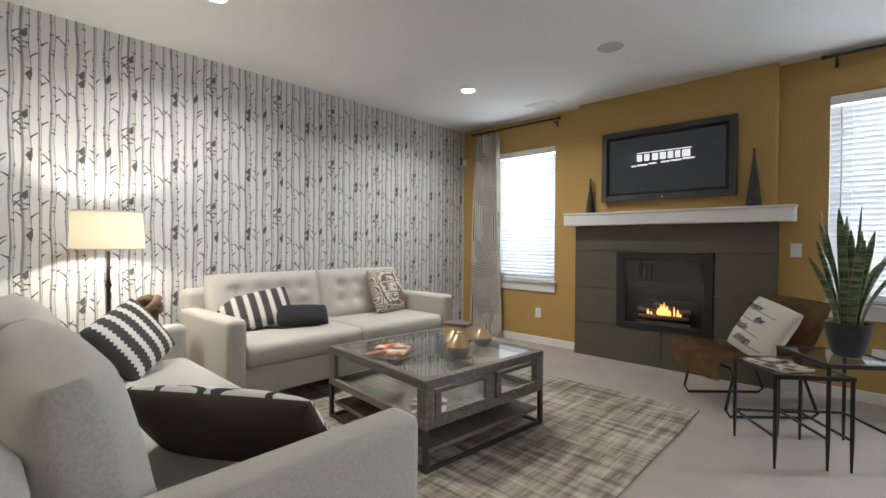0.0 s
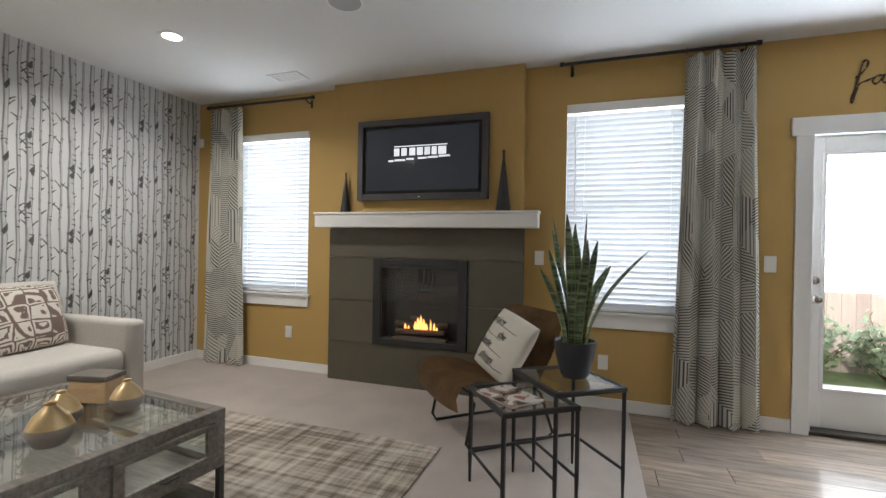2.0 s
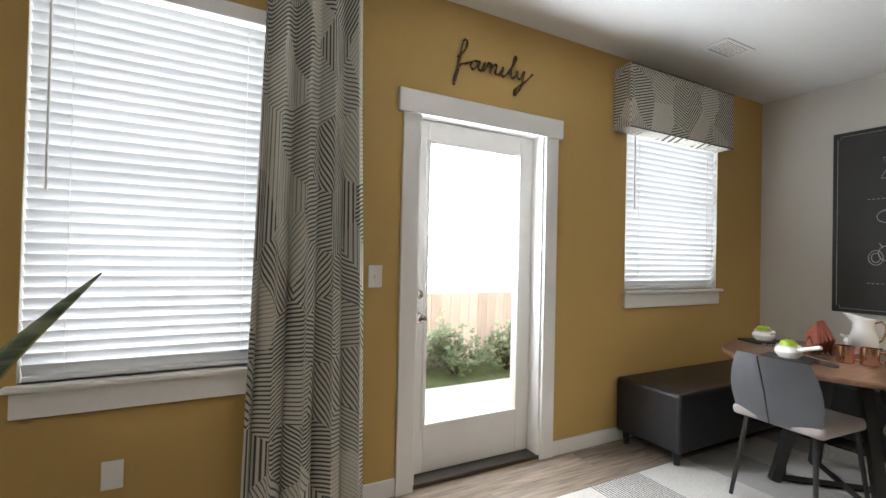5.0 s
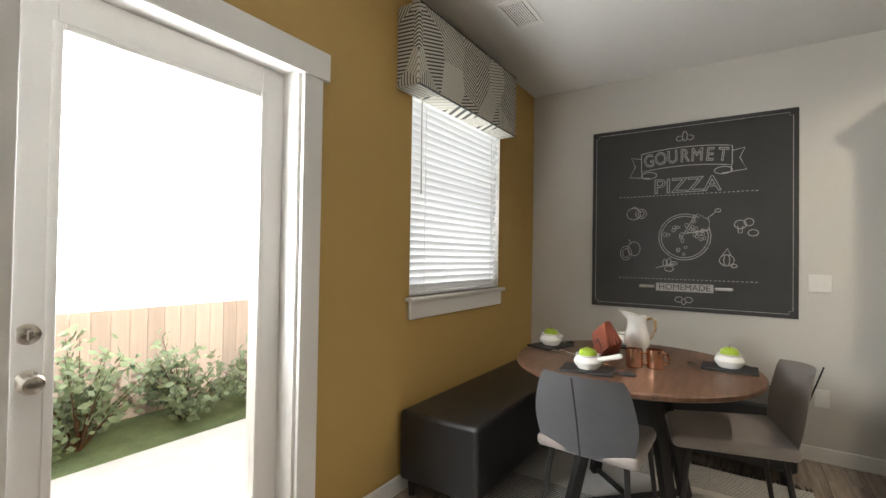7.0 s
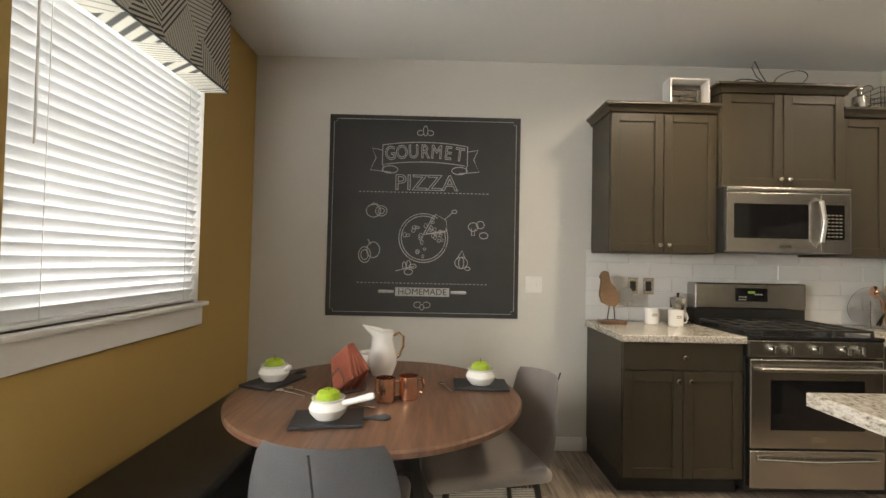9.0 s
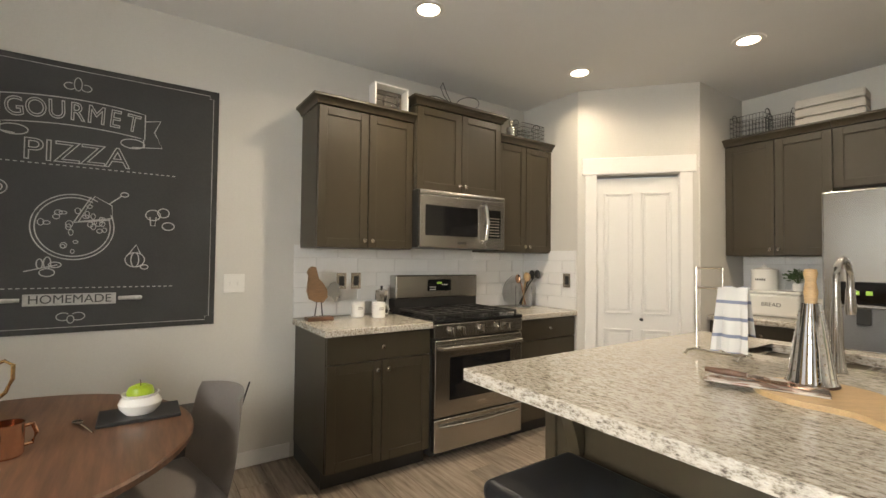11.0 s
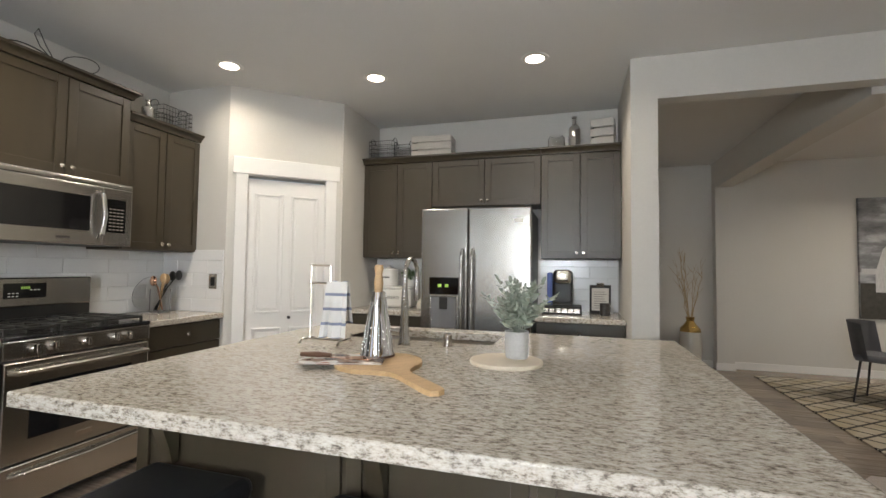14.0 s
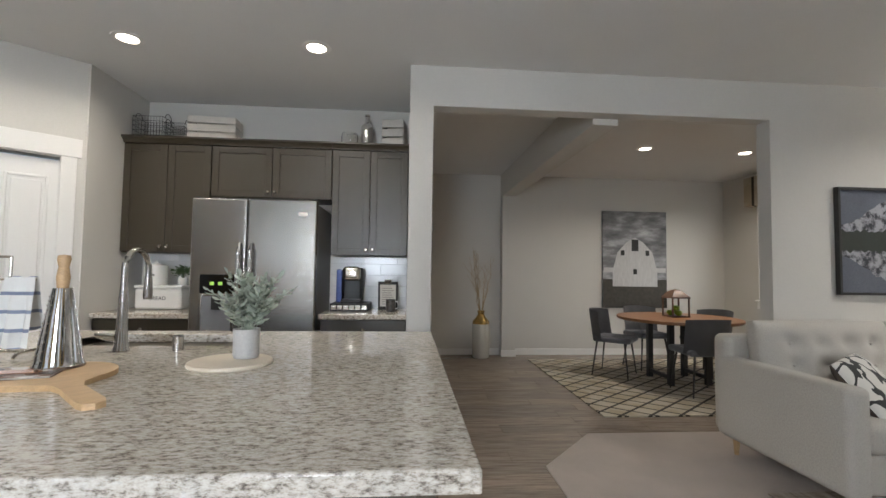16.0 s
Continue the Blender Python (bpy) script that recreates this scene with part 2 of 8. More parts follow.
PLANK = ramp_mat("floor_plank", build_planks, 0.21, 0.06)
GRANITE = ramp_mat("granite", build_granite, 0.09)
principled(GRANITE).inputs["Specular IOR Level"].default_value = 0.42
WALNUT = ramp_mat("walnut", build_walnut, 0.35, 0.1)
GREYWOOD = ramp_mat("grey_wood", build_greywood, 0.5, 0.25)
RUG = ramp_mat("rug_pile", build_rug, 0.95, 0.6)
PATCH = ramp_mat("patchwork_cloth", build_patchwork, 0.85, 0.3, coord="UV")
LEATHER = ramp_mat("brown_leather", build_leather, 0.42, 0.25)
LINEN = ramp_mat("linen", build_linen, 0.9, 0.5)
STEEL = ramp_mat("brushed_steel", build_steel, 0.24, 0.0, metal=1.0)
CAB = mat("cabinet_paint", (0.042, 0.032, 0.0185), 0.40, vary=0.10, scale=4, fine=80, stretch=(6, 6, 0.6))
BLACKLEATHER = mat("black_leather", (0.014, 0.014, 0.016), 0.38, vary=0.2, scale=9, fine=90, bump=0.25, bump_scale=220)
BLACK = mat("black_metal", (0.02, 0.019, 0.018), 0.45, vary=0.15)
DARKIRON = mat("dark_iron", (0.05, 0.046, 0.042), 0.5, 0.4, vary=0.2)
BLACKGLASS = mat("black_glass", (0.008, 0.008, 0.009), 0.06, vary=0.02)
GREYCLOTH = mat("grey_felt", (0.14, 0.14, 0.147), 0.85, vary=0.14, scale=8, fine=200, bump=0.4, bump_scale=320, sheen=0.2)
TAUPECLOTH = mat("taupe_felt", (0.28, 0.245, 0.225), 0.85, vary=0.14, scale=8, fine=200, bump=0.4, bump_scale=320, sheen=0.2)
CHROME = mat("chrome", (0.75, 0.74, 0.72), 0.08, 1.0, vary=0.02)
NICKEL = mat("nickel", (0.62, 0.58, 0.52), 0.22, 1.0, vary=0.05)
COPPER = mat("copper", (0.85, 0.50, 0.34), 0.16, 1.0, vary=0.1, scale=20)
WHITE = mat("white_ceramic", (0.80, 0.78, 0.74), 0.12, vary=0.03)
PLASTIC = mat("white_plastic", (0.76, 0.74, 0.70), 0.35, vary=0.03)
SLATS = sheer("blind_slat", (0.78, 0.79, 0.80), 0.012)
GLASS = glass_mat("clear_glass")
PANE = glass_mat("window_glass", ior=1.02)
TABLEGLASS = glass_mat("table_glass", (0.90, 0.96, 0.94))
TILE = mat("white_tile", (0.77, 0.76, 0.745), 0.18, vary=0.04, rand=0.03)
GROUT = mat("grout", (0.66, 0.65, 0.63), 0.9)
OAK = mat("oak", (0.50, 0.33, 0.17), 0.5, vary=0.25, scale=5, fine=40, stretch=(1, 8, 8))
BULB = glow("bulb", (1.0, 0.86, 0.68), 14.0)
FLAME = glow("flame", (1.0, 0.42, 0.10), 2.0)


# ---- mesh helpers ----
def box(bm, x0, y0, z0, x1, y1, z1, r=0.0, seg=2):
    m = Matrix.Translation(((x0 + x1) / 2, (y0 + y1) / 2, (z0 + z1) / 2)) @ Matrix.Diagonal((abs(x1 - x0), abs(y1 - y0), abs(z1 - z0), 1))
    vs = bmesh.ops.create_cube(bm, size=1, matrix=m)["verts"]
    if r:
        es = list({e for v in vs for e in v.link_edges})
        bmesh.ops.bevel(bm, geom=es, offset=r, segments=seg, profile=0.5, affect="EDGES", clamp_overlap=True)
    return bm


def tube(bm, pts, r, n=8, closed=False):
    """A round bar along points; r may be a list."""
    pts = [Vector(p) for p in pts]
    rings = []
    k = len(pts)
    for i, p in enumerate(pts):
        a = pts[(i - 1) % k] if (i or closed) else p
        b = pts[(i + 1) % k] if (i < k - 1 or closed) else p
        d = (b - a).normalized()
        up = Vector((0, 0, 1)) if abs(d.z) < 0.9 else Vector((1, 0, 0))
        s = d.cross(up).normalized(); u = s.cross(d)
        rr = r[i] if isinstance(r, (list, tuple)) else r
        rings.append([bm.verts.new(p + s * (rr * math.cos(2 * math.pi * j / n)) + u * (rr * math.sin(2 * math.pi * j / n))) for j in range(n)])
    for i in range(k if closed else k - 1):
        a, b = rings[i], rings[(i + 1) % k]
        for j in range(n):
            bm.faces.new((a[j], a[(j + 1) % n], b[(j + 1) % n], b[j]))
    if not closed:
        bm.faces.new(rings[0]), bm.faces.new(rings[-1][::-1])
    return bm


def lathe(bm, prof, n=24, cx=0, cy=0, z=0):
    """Turns a profile of (radius, height) round the upright axis."""
    rings = []
    for r, h in prof:
        if r < 1e-4:
            rings.append([bm.verts.new((cx, cy, z + h))])
        else:
            rings.append([bm.verts.new((cx + r * math.cos(2 * math.pi * j / n), cy + r * math.sin(2 * math.pi * j / n), z + h)) for j in range(n)])
    for a, b in zip(rings, rings[1:]):
        for j in range(n):
            k = (j + 1) % n
            if len(a) == 1 and len(b) == 1: continue
            if len(a) == 1: bm.faces.new((a[0], b[j], b[k]))
            elif len(b) == 1: bm.faces.new((a[j], a[k], b[0]))
            else: bm.faces.new((a[j], a[k], b[k], b[j]))
    return bm


def prism(bm, poly, z0, z1):
    lo = [bm.verts.new((x, y, z0)) for x, y in poly]
    hi = [bm.verts.new((x, y, z1)) for x, y in poly]
    n = len(poly)
    for i in range(n):
        bm.faces.new((lo[i], lo[(i + 1) % n], hi[(i + 1) % n], hi[i]))
    bm.faces.new(lo[::-1]), bm.faces.new(hi)
    return bm


def cushion(bm, w, d, h, n=16, p=3.0, m=None, base=0.5, dimples=()):
    """A stuffed pad w x d x h centred on the origin: full in the middle, thin at the seams."""
    top, bot = [], []
    for i in range(n + 1):
        u = math.sin(math.pi / 2 * (-1 + 2 * i / n))
        ra, rb = [], []
        for j in range(n + 1):
            v = math.sin(math.pi / 2 * (-1 + 2 * j / n))
            f = ((1 - abs(u) ** p) * (1 - abs(v) ** p)) ** 0.5
            hh = h / 2 * (base + (1 - base) * f) if 0 < i < n and 0 < j < n else h / 2 * base * 0.6
            dip = sum(a * math.exp(-((u * w / 2 - x) ** 2 + (v * d / 2 - y) ** 2) / (2 * s * s)) for x, y, a, s in dimples)
            k = 1 - 0.02 * (abs(u * v) ** 2)
            ra.append(bm.verts.new((u * w / 2 * k, v * d / 2 * k, hh - dip)))
            rb.append(bm.verts.new((u * w / 2 * k, v * d / 2 * k, -hh)))
        top.append(ra), bot.append(rb)
    for i in range(n):
        for j in range(n):
            bm.faces.new((top[i][j], top[i + 1][j], top[i + 1][j + 1], top[i][j + 1]))
            bm.faces.new((bot[i][j], bot[i][j + 1], bot[i + 1][j + 1], bot[i + 1][j]))
    rim = [(i, 0) for i in range(n)] + [(n, j) for j in range(n)] + [(i, n) for i in range(n, 0, -1)] + [(0, j) for j in range(n, 0, -1)]
    for a, b in zip(rim, rim[1:] + rim[:1]):
        bm.faces.new((top[a[0]][a[1]], bot[a[0]][a[1]], bot[b[0]][b[1]], top[b[0]][b[1]]))
    if m is not None:
        bm.transform(m)
    return bm


def finish(name, bm, material, smooth=True):
    bmesh.ops.recalc_face_normals(bm, faces=bm.faces[:])
    bm.normal_update()
    if smooth:
        # sharp at corners, and where a narrow bevel meets a wide flat face
        area = {f: max(f.calc_area(), 1e-9) for f in bm.faces}
        for e in bm.edges:
            if len(e.link_faces) == 2:
                f, g = e.link_faces
                turn = e.calc_face_angle(0)
                k = area[f] / area[g]
                e.smooth = not (turn > 0.66 or (turn > 0.07 and (k > 7 or k < 1 / 7)))
            else:
                e.smooth = False
        for f in bm.faces:
            f.smooth = any(e.smooth for e in f.edges)
    me = bpy.data.meshes.new(name)
    bm.to_mesh(me); bm.free()
    for mm in (material if isinstance(material, (list, tuple)) else [material]):
        me.materials.append(mm)
    return me


def part(name, bm, material, parent, label="", smooth=True):
    ob = new(name, finish(name, bm, material, smooth))
    ob.parent = parent
    return tagged(ob, label)


def thing(name, m, label, category, group=""):
    ob = new(name)
    ob.empty_display_size = 0.1
    ob.matrix_world = m
    return tagged(ob, label, category, group)


def single(name, bm, material, label, category, m=None, group="", smooth=True):
    ob = new(name, finish(name, bm, material, smooth))
    if m is not None:
        ob.matrix_world = m
    return tagged(ob, label, category, group)


def structure(name, bm, material, label="", smooth=False):
    return tagged(new(name, finish(name, bm, material, smooth)), label, kind="structure")


B = bmesh.new


def wall_x(bm, x0, x1, y0, y1, z0, z1, holes):
    """A wall along x with openings (x0, x1, z0, z1) in order."""
    x = x0
    for a, b, c, d in holes:
        box(bm, x, y0, z0, a, y1, z1)
        if c > z0: box(bm, a, y0, z0, b, y1, c)
        if d < z1: box(bm, a, y0, d, b, y1, z1)
        x = b
    box(bm, x, y0, z0, x1, y1, z1)
    return bm


# ---- the large structure ----
H = 2.74
WINS = [(-2.28, -1.40, 0.765, 2.37), (1.035, 1.94, 0.765, 2.412), (4.325, 5.44, 1.06, 2.38)]
structure("wall_north", wall_x(B(), -3.0, 6.32, 6.0, 6.2, -0.2, H, [WINS[0], WINS[1], (2.667, 3.567, 0.0, 2.09), WINS[2]]), WALL_GOLD, "mustard painted wall with three windows and a glazed door")
bm = B(); box(bm, -3.0, 1.02, -0.2, -2.8, 6.0, H)
structure("wall_west", bm, PAPER, "wall papered with a white birch trunk print")
bm = B(); box(bm, 6.12, 1.51, -0.2, 6.32, 6.0, H)
structure("wall_east", bm, WALL_GREY, "warm grey painted kitchen wall")
structure("wall_south", wall_x(B(), -2.8, 2.465, 1.02, 1.15, -0.2, H, [(-0.275, 2.295, -0.2, 2.447)]), WALL_GREY, "warm grey wall with a wide cased opening to the dining room")
bm = B(); box(bm, 2.295, -2.62, -0.2, 2.465, 1.02, H)
structure("wall_alcove", bm, WALL_GREY)
bm = B(); box(bm, 2.465, -0.01, -0.2, 4.94, 0.17, H)
structure("wall_fridge", bm, WALL_GREY, "warm grey wall behind the refrigerator")
bm = B(); box(bm, 4.80, 0.17, -0.2, 4.94, 0.91, H)
structure("wall_pantry_side", bm, WALL_GREY)
bm = B(); box(bm, 5.49, 1.39, -0.2, 6.32, 1.51, H)
structure("wall_pantry_end", bm, WALL_GREY)
# slanted pantry wall with its door opening
PA, PB = Vector((4.80, 0.90, 0)), Vector((5.49, 1.51, 0))
PL = (PB - PA).length
PM = Matrix.Translation(PA) @ Matrix.Rotation(math.atan2(PB.y - PA.y, PB.x - PA.x), 4, "Z")
bm = wall_x(B(), 0, PL, -0.12, 0, -0.2, H, [(0.15, PL - 0.15, -0.2, 2.02)])
bm.transform(PM)
structure("wall_pantry_slant", bm, WALL_GREY)
bm = B(); box(bm, -3.0, -2.62, -0.2, 2.295, -2.42, H); box(bm, -2.75, -2.42, -0.2, -2.55, -1.72, H); box(bm, -2.75, -1.72, -0.2, -2.55, -0.40, 0.90); box(bm, -2.75, -1.72, 2.30, -2.55, -0.40, H); box(bm, -2.75, -0.40, -0.2, -2.55, 1.02, H)
structure("wall_dining", bm, WALL_GREY, "grey painted dining room wall")
bm = B(); box(bm, 0.86, -2.42, 0, 1.06, -2.27, 2.40); box(bm, 0.86, -2.42, 2.40, 1.06, 1.02, H)
structure("beam_and_post", bm, WALL_GREY, "boxed ceiling beam on a wall post")
bm = B(); box(bm, -3.0, -2.62, H, 6.32, 6.2, H + 0.2)
structure("ceiling", bm, CEIL, "white painted ceiling")
bm = B(); box(bm, -3.0, -2.62, -0.2, 6.32, 6.2, -0.02)
floor = structure("floor", bm, DARKIRON, "grey-brown wood plank floor")
bm = prism(B(), [(-2.8, 0.865), (1.04, 0.865), (1.547, 1.42), (1.53, 6.0), (-2.8, 6.0)], -0.02, 0.010)
structure("carpet", bm, CARPET, "pale beige cut-pile carpet")
bm = B(); box(bm, -1.057, 5.89, 1.40, 0.705, 6.0, H); wall_x(bm, -1.057, 0.705, 5.90, 6.0, 0.0, 1.40, [(-0.54, 0.19, 0.40, 1.065)])
structure("chimney_breast", bm, WALL_GOLD, "mustard painted chimney breast")


def base_run(name, x0, y0, x1, y1, nx, ny):
    bm = B()
    box(bm, min(x0, x1, x0 + nx * 0.014), min(y0, y1, y0 + ny * 0.014), 0.0, max(x0, x1, x0 + nx * 0.014), max(y0, y1, y0 + ny * 0.014), 0.095, 0.004)
    structure(name, bm, TRIM, "white baseboard")


for i, a in enumerate([(-2.8, 1.17, -2.8, 6.0, 1, 0), (-2.786, 6, -1.057, 6, 0, -1), (0.705, 6, 2.57, 6, 0, -1), (3.665, 6, 6.10, 6, 0, -1), (6.12, 3.65, 6.12, 5.985, -1, 0),
                       (-2.78, 1.15, -0.275, 1.15, 0, 1), (1.075, -2.42, 2.295, -2.42, 0, 1), (-2.53, -2.42, 0.845, -2.42, 0, 1), (0.847, -2.27, 1.073, -2.27, 0, 1), (-2.55, -2.40, -2.55, 1.0, 1, 0)]):
    base_run("baseboard", *a)


# ---- windows, blinds, doors ----
def window(i, x0, x1, z0, z1):
    w = thing("window_%d" % i, pose((x0 + x1) / 2, 6.0, z0), "white vinyl window behind a closed blind", "window")
    tagged(w, kind="structure")
    a, b, h = x0 - (x0 + x1) / 2, x1 - (x0 + x1) / 2, z1 - z0
    bm = B()
    for c in ((a, 0.13, 0, a + 0.05, 0.19, h), (b - 0.05, 0.13, 0, b, 0.19, h), (a + 0.05, 0.13, 0, b - 0.05, 0.19, 0.05), (a + 0.05, 0.13, h - 0.05, b - 0.05, 0.19, h), (a + 0.05, 0.135, h / 2 - 0.02, b - 0.05, 0.185, h / 2 + 0.02)):
        box(bm, *c, 0.004)
    part("window_frame", bm, TRIM, w)
    for zz in (0.05, h / 2 + 0.02):
        bm = B(); box(bm, a + 0.05, 0.178, zz, b - 0.05, 0.182, zz + h / 2 - 0.07)
        p = part("pane", bm, PANE, w); p.visible_shadow = False
    bm = B(); box(bm, a - 0.035, -0.045, -0.022, b + 0.035, 0.12, 0.0, 0.005)
    part("window_sill", bm, TRIM, w)
    bm = B(); box(bm, a - 0.015, -0.02, -0.125, b + 0.015, -0.001, -0.022, 0.003)
    part("apron", bm, TRIM, w)
    for nm, c in (("side_liner", (a - 0.0005, 0.002, 0.0, a + 0.0022, 0.135, h)), ("side_liner", (b - 0.0022, 0.002, 0.0, b + 0.0005, 0.135, h))):
        part(nm, box(B(), *c), TRIM, w)
    # blind: headrail, slats, bottom rail
    bl = thing("window_blind", pose((x0 + x1) / 2, 6.0, z0), "closed white horizontal slat blind in a window", "blind", "window blinds")
    bm = B(); box(bm, a + 0.004, -0.012, h - 0.075, b - 0.004, 0.055, h - 0.004, 0.006)
    part("headrail", bm, TRIM, bl)
    bm = B(); box(bm, a + 0.01, 0.012, 0.004, b - 0.01, 0.05, 0.024, 0.005)
    part("bottom_rail", bm, SLATS, bl)
    n = int((h - 0.11) / 0.0425)
    me = None
    for k in range(n):
        if me is None:
            s = B()
            prof = [(-0.028, 0.0), (-0.014, 0.0035), (0.0, 0.0045), (0.014, 0.0035), (0.028, 0.0)]
            ta = radians(-62)
            lo = [[s.verts.new((xx, 0.031 + py * math.cos(ta) - pz * math.sin(ta), py * math.sin(ta) + pz * math.cos(ta))) for py, pz in prof] for xx in (a + 0.003, b - 0.003)]
            for q in range(4):
                s.faces.new((lo[0][q], lo[0][q + 1], lo[1][q + 1], lo[1][q]))
            me = finish("slat", s, SLATS)
        o = new("slat", me); o.parent = bl; o.location = (0, 0, 0.045 + k * 0.0425)
    for xx in (a + 0.14, b - 0.14):
        bm = B(); tube(bm, [(xx, 0.0, 0.02), (xx, 0.0, h - 0.07)], 0.0012, 5)
        part("ladder_cord", bm, TRIM, bl)
    bm = B(); tube(bm, [(a + 0.07, -0.018, h - 0.08), (a + 0.072, -0.02, h * 0.45)], 0.004, 6)
    part("wand", bm, PLASTIC, bl)


for i, w in enumerate(WINS):
    window(i + 1, *w)


def glazed_door():
    d = tagged(thing("door_1", pose(2.667, 6.0, 0), "white full-light glazed back door, closed", "door"), kind="structure")
    bm = B()
    box(bm, 0.02, 0.10, 0.03, 0.115, 0.145, 2.07, 0.003); box(bm, 0.778, 0.10, 0.03, 0.88, 0.145, 2.07, 0.003)
    box(bm, 0.115, 0.10, 0.03, 0.778, 0.145, 0.30, 0.003); box(bm, 0.115, 0.10, 1.94, 0.778, 0.145, 2.07, 0.003)
    part("door_leaf", bm, TRIM, d)
    bm = B()
    for c in ((0.10, 0.09, 0.285, 0.125, 0.155, 1.96), (0.768, 0.09, 0.285, 0.793, 0.155, 1.96), (0.125, 0.09, 0.285, 0.768, 0.155, 0.31), (0.125, 0.09, 1.935, 0.768, 0.155, 1.96)):
        box(bm, *c, 0.006)
    part("glazing_bead", bm, TRIM, d)
    bm = B(); box(bm, 0.125, 0.119, 0.31, 0.768, 0.124, 1.935)
    g = part("pane", bm, PANE, d); g.visible_shadow = False
    bm = lathe(B(), [(0, 0), (0.03, 0), (0.03, 0.008), (0.012, 0.016), (0.012, 0.032), (0.024, 0.042), (0.029, 0.056), (0.024, 0.070), (0, 0.076)], 20)
    bm.transform(Matrix.Translation((0.065, 0.10, 0.93)) @ Matrix.Rotation(radians(90), 4, "X"))
    part("door_knob", bm, NICKEL, d, "satin nickel door knob")
    bm = B(); lathe(bm, [(0.0, 0), (0.03, 0), (0.028, 0.014), (0.012, 0.018), (0.0, 0.018)], 16); box(bm, -0.006, -0.014, 0.016, 0.006, 0.014, 0.032, 0.003)
    bm.transform(Matrix.Translation((0.065, 0.10, 1.06)) @ Matrix.Rotation(radians(90), 4, "X"))
    part("deadbolt", bm, NICKEL, d, "satin nickel deadbolt")
    bm = B(); box(bm, 0.0, 0.002, 0.0, 0.02, 0.2, 2.09); box(bm, 0.88, 0.002, 0.0, 0.90, 0.2, 2.09); box(bm, 0.02, 0.002, 2.072, 0.88, 0.2, 2.09)
    part("jamb", bm, TRIM, d)
    bm = B(); box(bm, -0.095, -0.02, 0.0, 0.006, 0.001, 2.06, 0.003); box(bm, 0.894, -0.02, 0.0, 0.995, 0.001, 2.06, 0.003)
    part("side_casing", bm, TRIM, d)
    bm = B(); box(bm, -0.125, -0.026, 2.06, 1.03, 0.001, 2.185, 0.004)
    part("head_casing", bm, TRIM, d)
    bm = B(); box(bm, 0.0, 0.0, 0.001, 0.9, 0.2, 0.028, 0.004)
    part("threshold", bm, mat("bronze_sill", (0.06, 0.05, 0.04), 0.5, 0.3), d, "dark bronze door threshold")


glazed_door()


def pantry_door():
    d = tagged(thing("door_2", PM, "white four-panel pantry door, closed", "door"), kind="structure")
    x0, x1 = 0.15, PL - 0.15
    bm = B(); box(bm, x0 + 0.004, -0.055, 0.012, x1 - 0.004, -0.02, 2.0)
    leaf = part("door_leaf", bm, TRIM, d)
    mid = (x0 + x1) / 2
    for a, b in ((x0 + 0.055, mid - 0.03), (mid + 0.03, x1 - 0.055)):
        for c, e in ((0.16, 0.78), (0.90, 1.88)):
            bm = B()
            for q in ((a, -0.02, c, a + 0.018, -0.008, e), (b - 0.018, -0.02, c, b, -0.008, e), (a + 0.018, -0.02, c, b - 0.018, -0.008, c + 0.018), (a + 0.018, -0.02, e - 0.018, b - 0.018, -0.008, e)):
                box(bm, *q, 0.005)
            box(bm, a + 0.035, -0.021, c + 0.035, b - 0.035, -0.010, e - 0.035, 0.009)
            part("panel", bm, TRIM, d)
    bm = B(); lathe(bm, [(0, 0), (0.012, 0), (0.006, 0.012), (0.013, 0.024), (0.0, 0.03)], 14)
    bm.transform(Matrix.Translation((mid - 0.03, -0.02, 0.86)) @ Matrix.Rotation(radians(-90), 4, "X"))
    part("door_knob", bm, BLACK, d, "small dark knob")
    for a, b in ((x0 - 0.09, x0 - 0.0), (x1, x1 + 0.09)):
        bm = B(); box(bm, a, 0.001, 0, b, 0.02, 2.03, 0.003); part("side_casing", bm, TRIM, d)
    bm = B(); box(bm, x0 - 0.115, 0.001, 2.03, x1 + 0.115, 0.026, 2.165, 0.004); part("head_casing", bm, TRIM, d)
    for a, b in ((x0, x0 + 0.004), (x1 - 0.004, x1)):
        bm = B(); box(bm, a, -0.12, 0, b, 0.0, 2.02); part("jamb", bm, TRIM, d)


pantry_door()


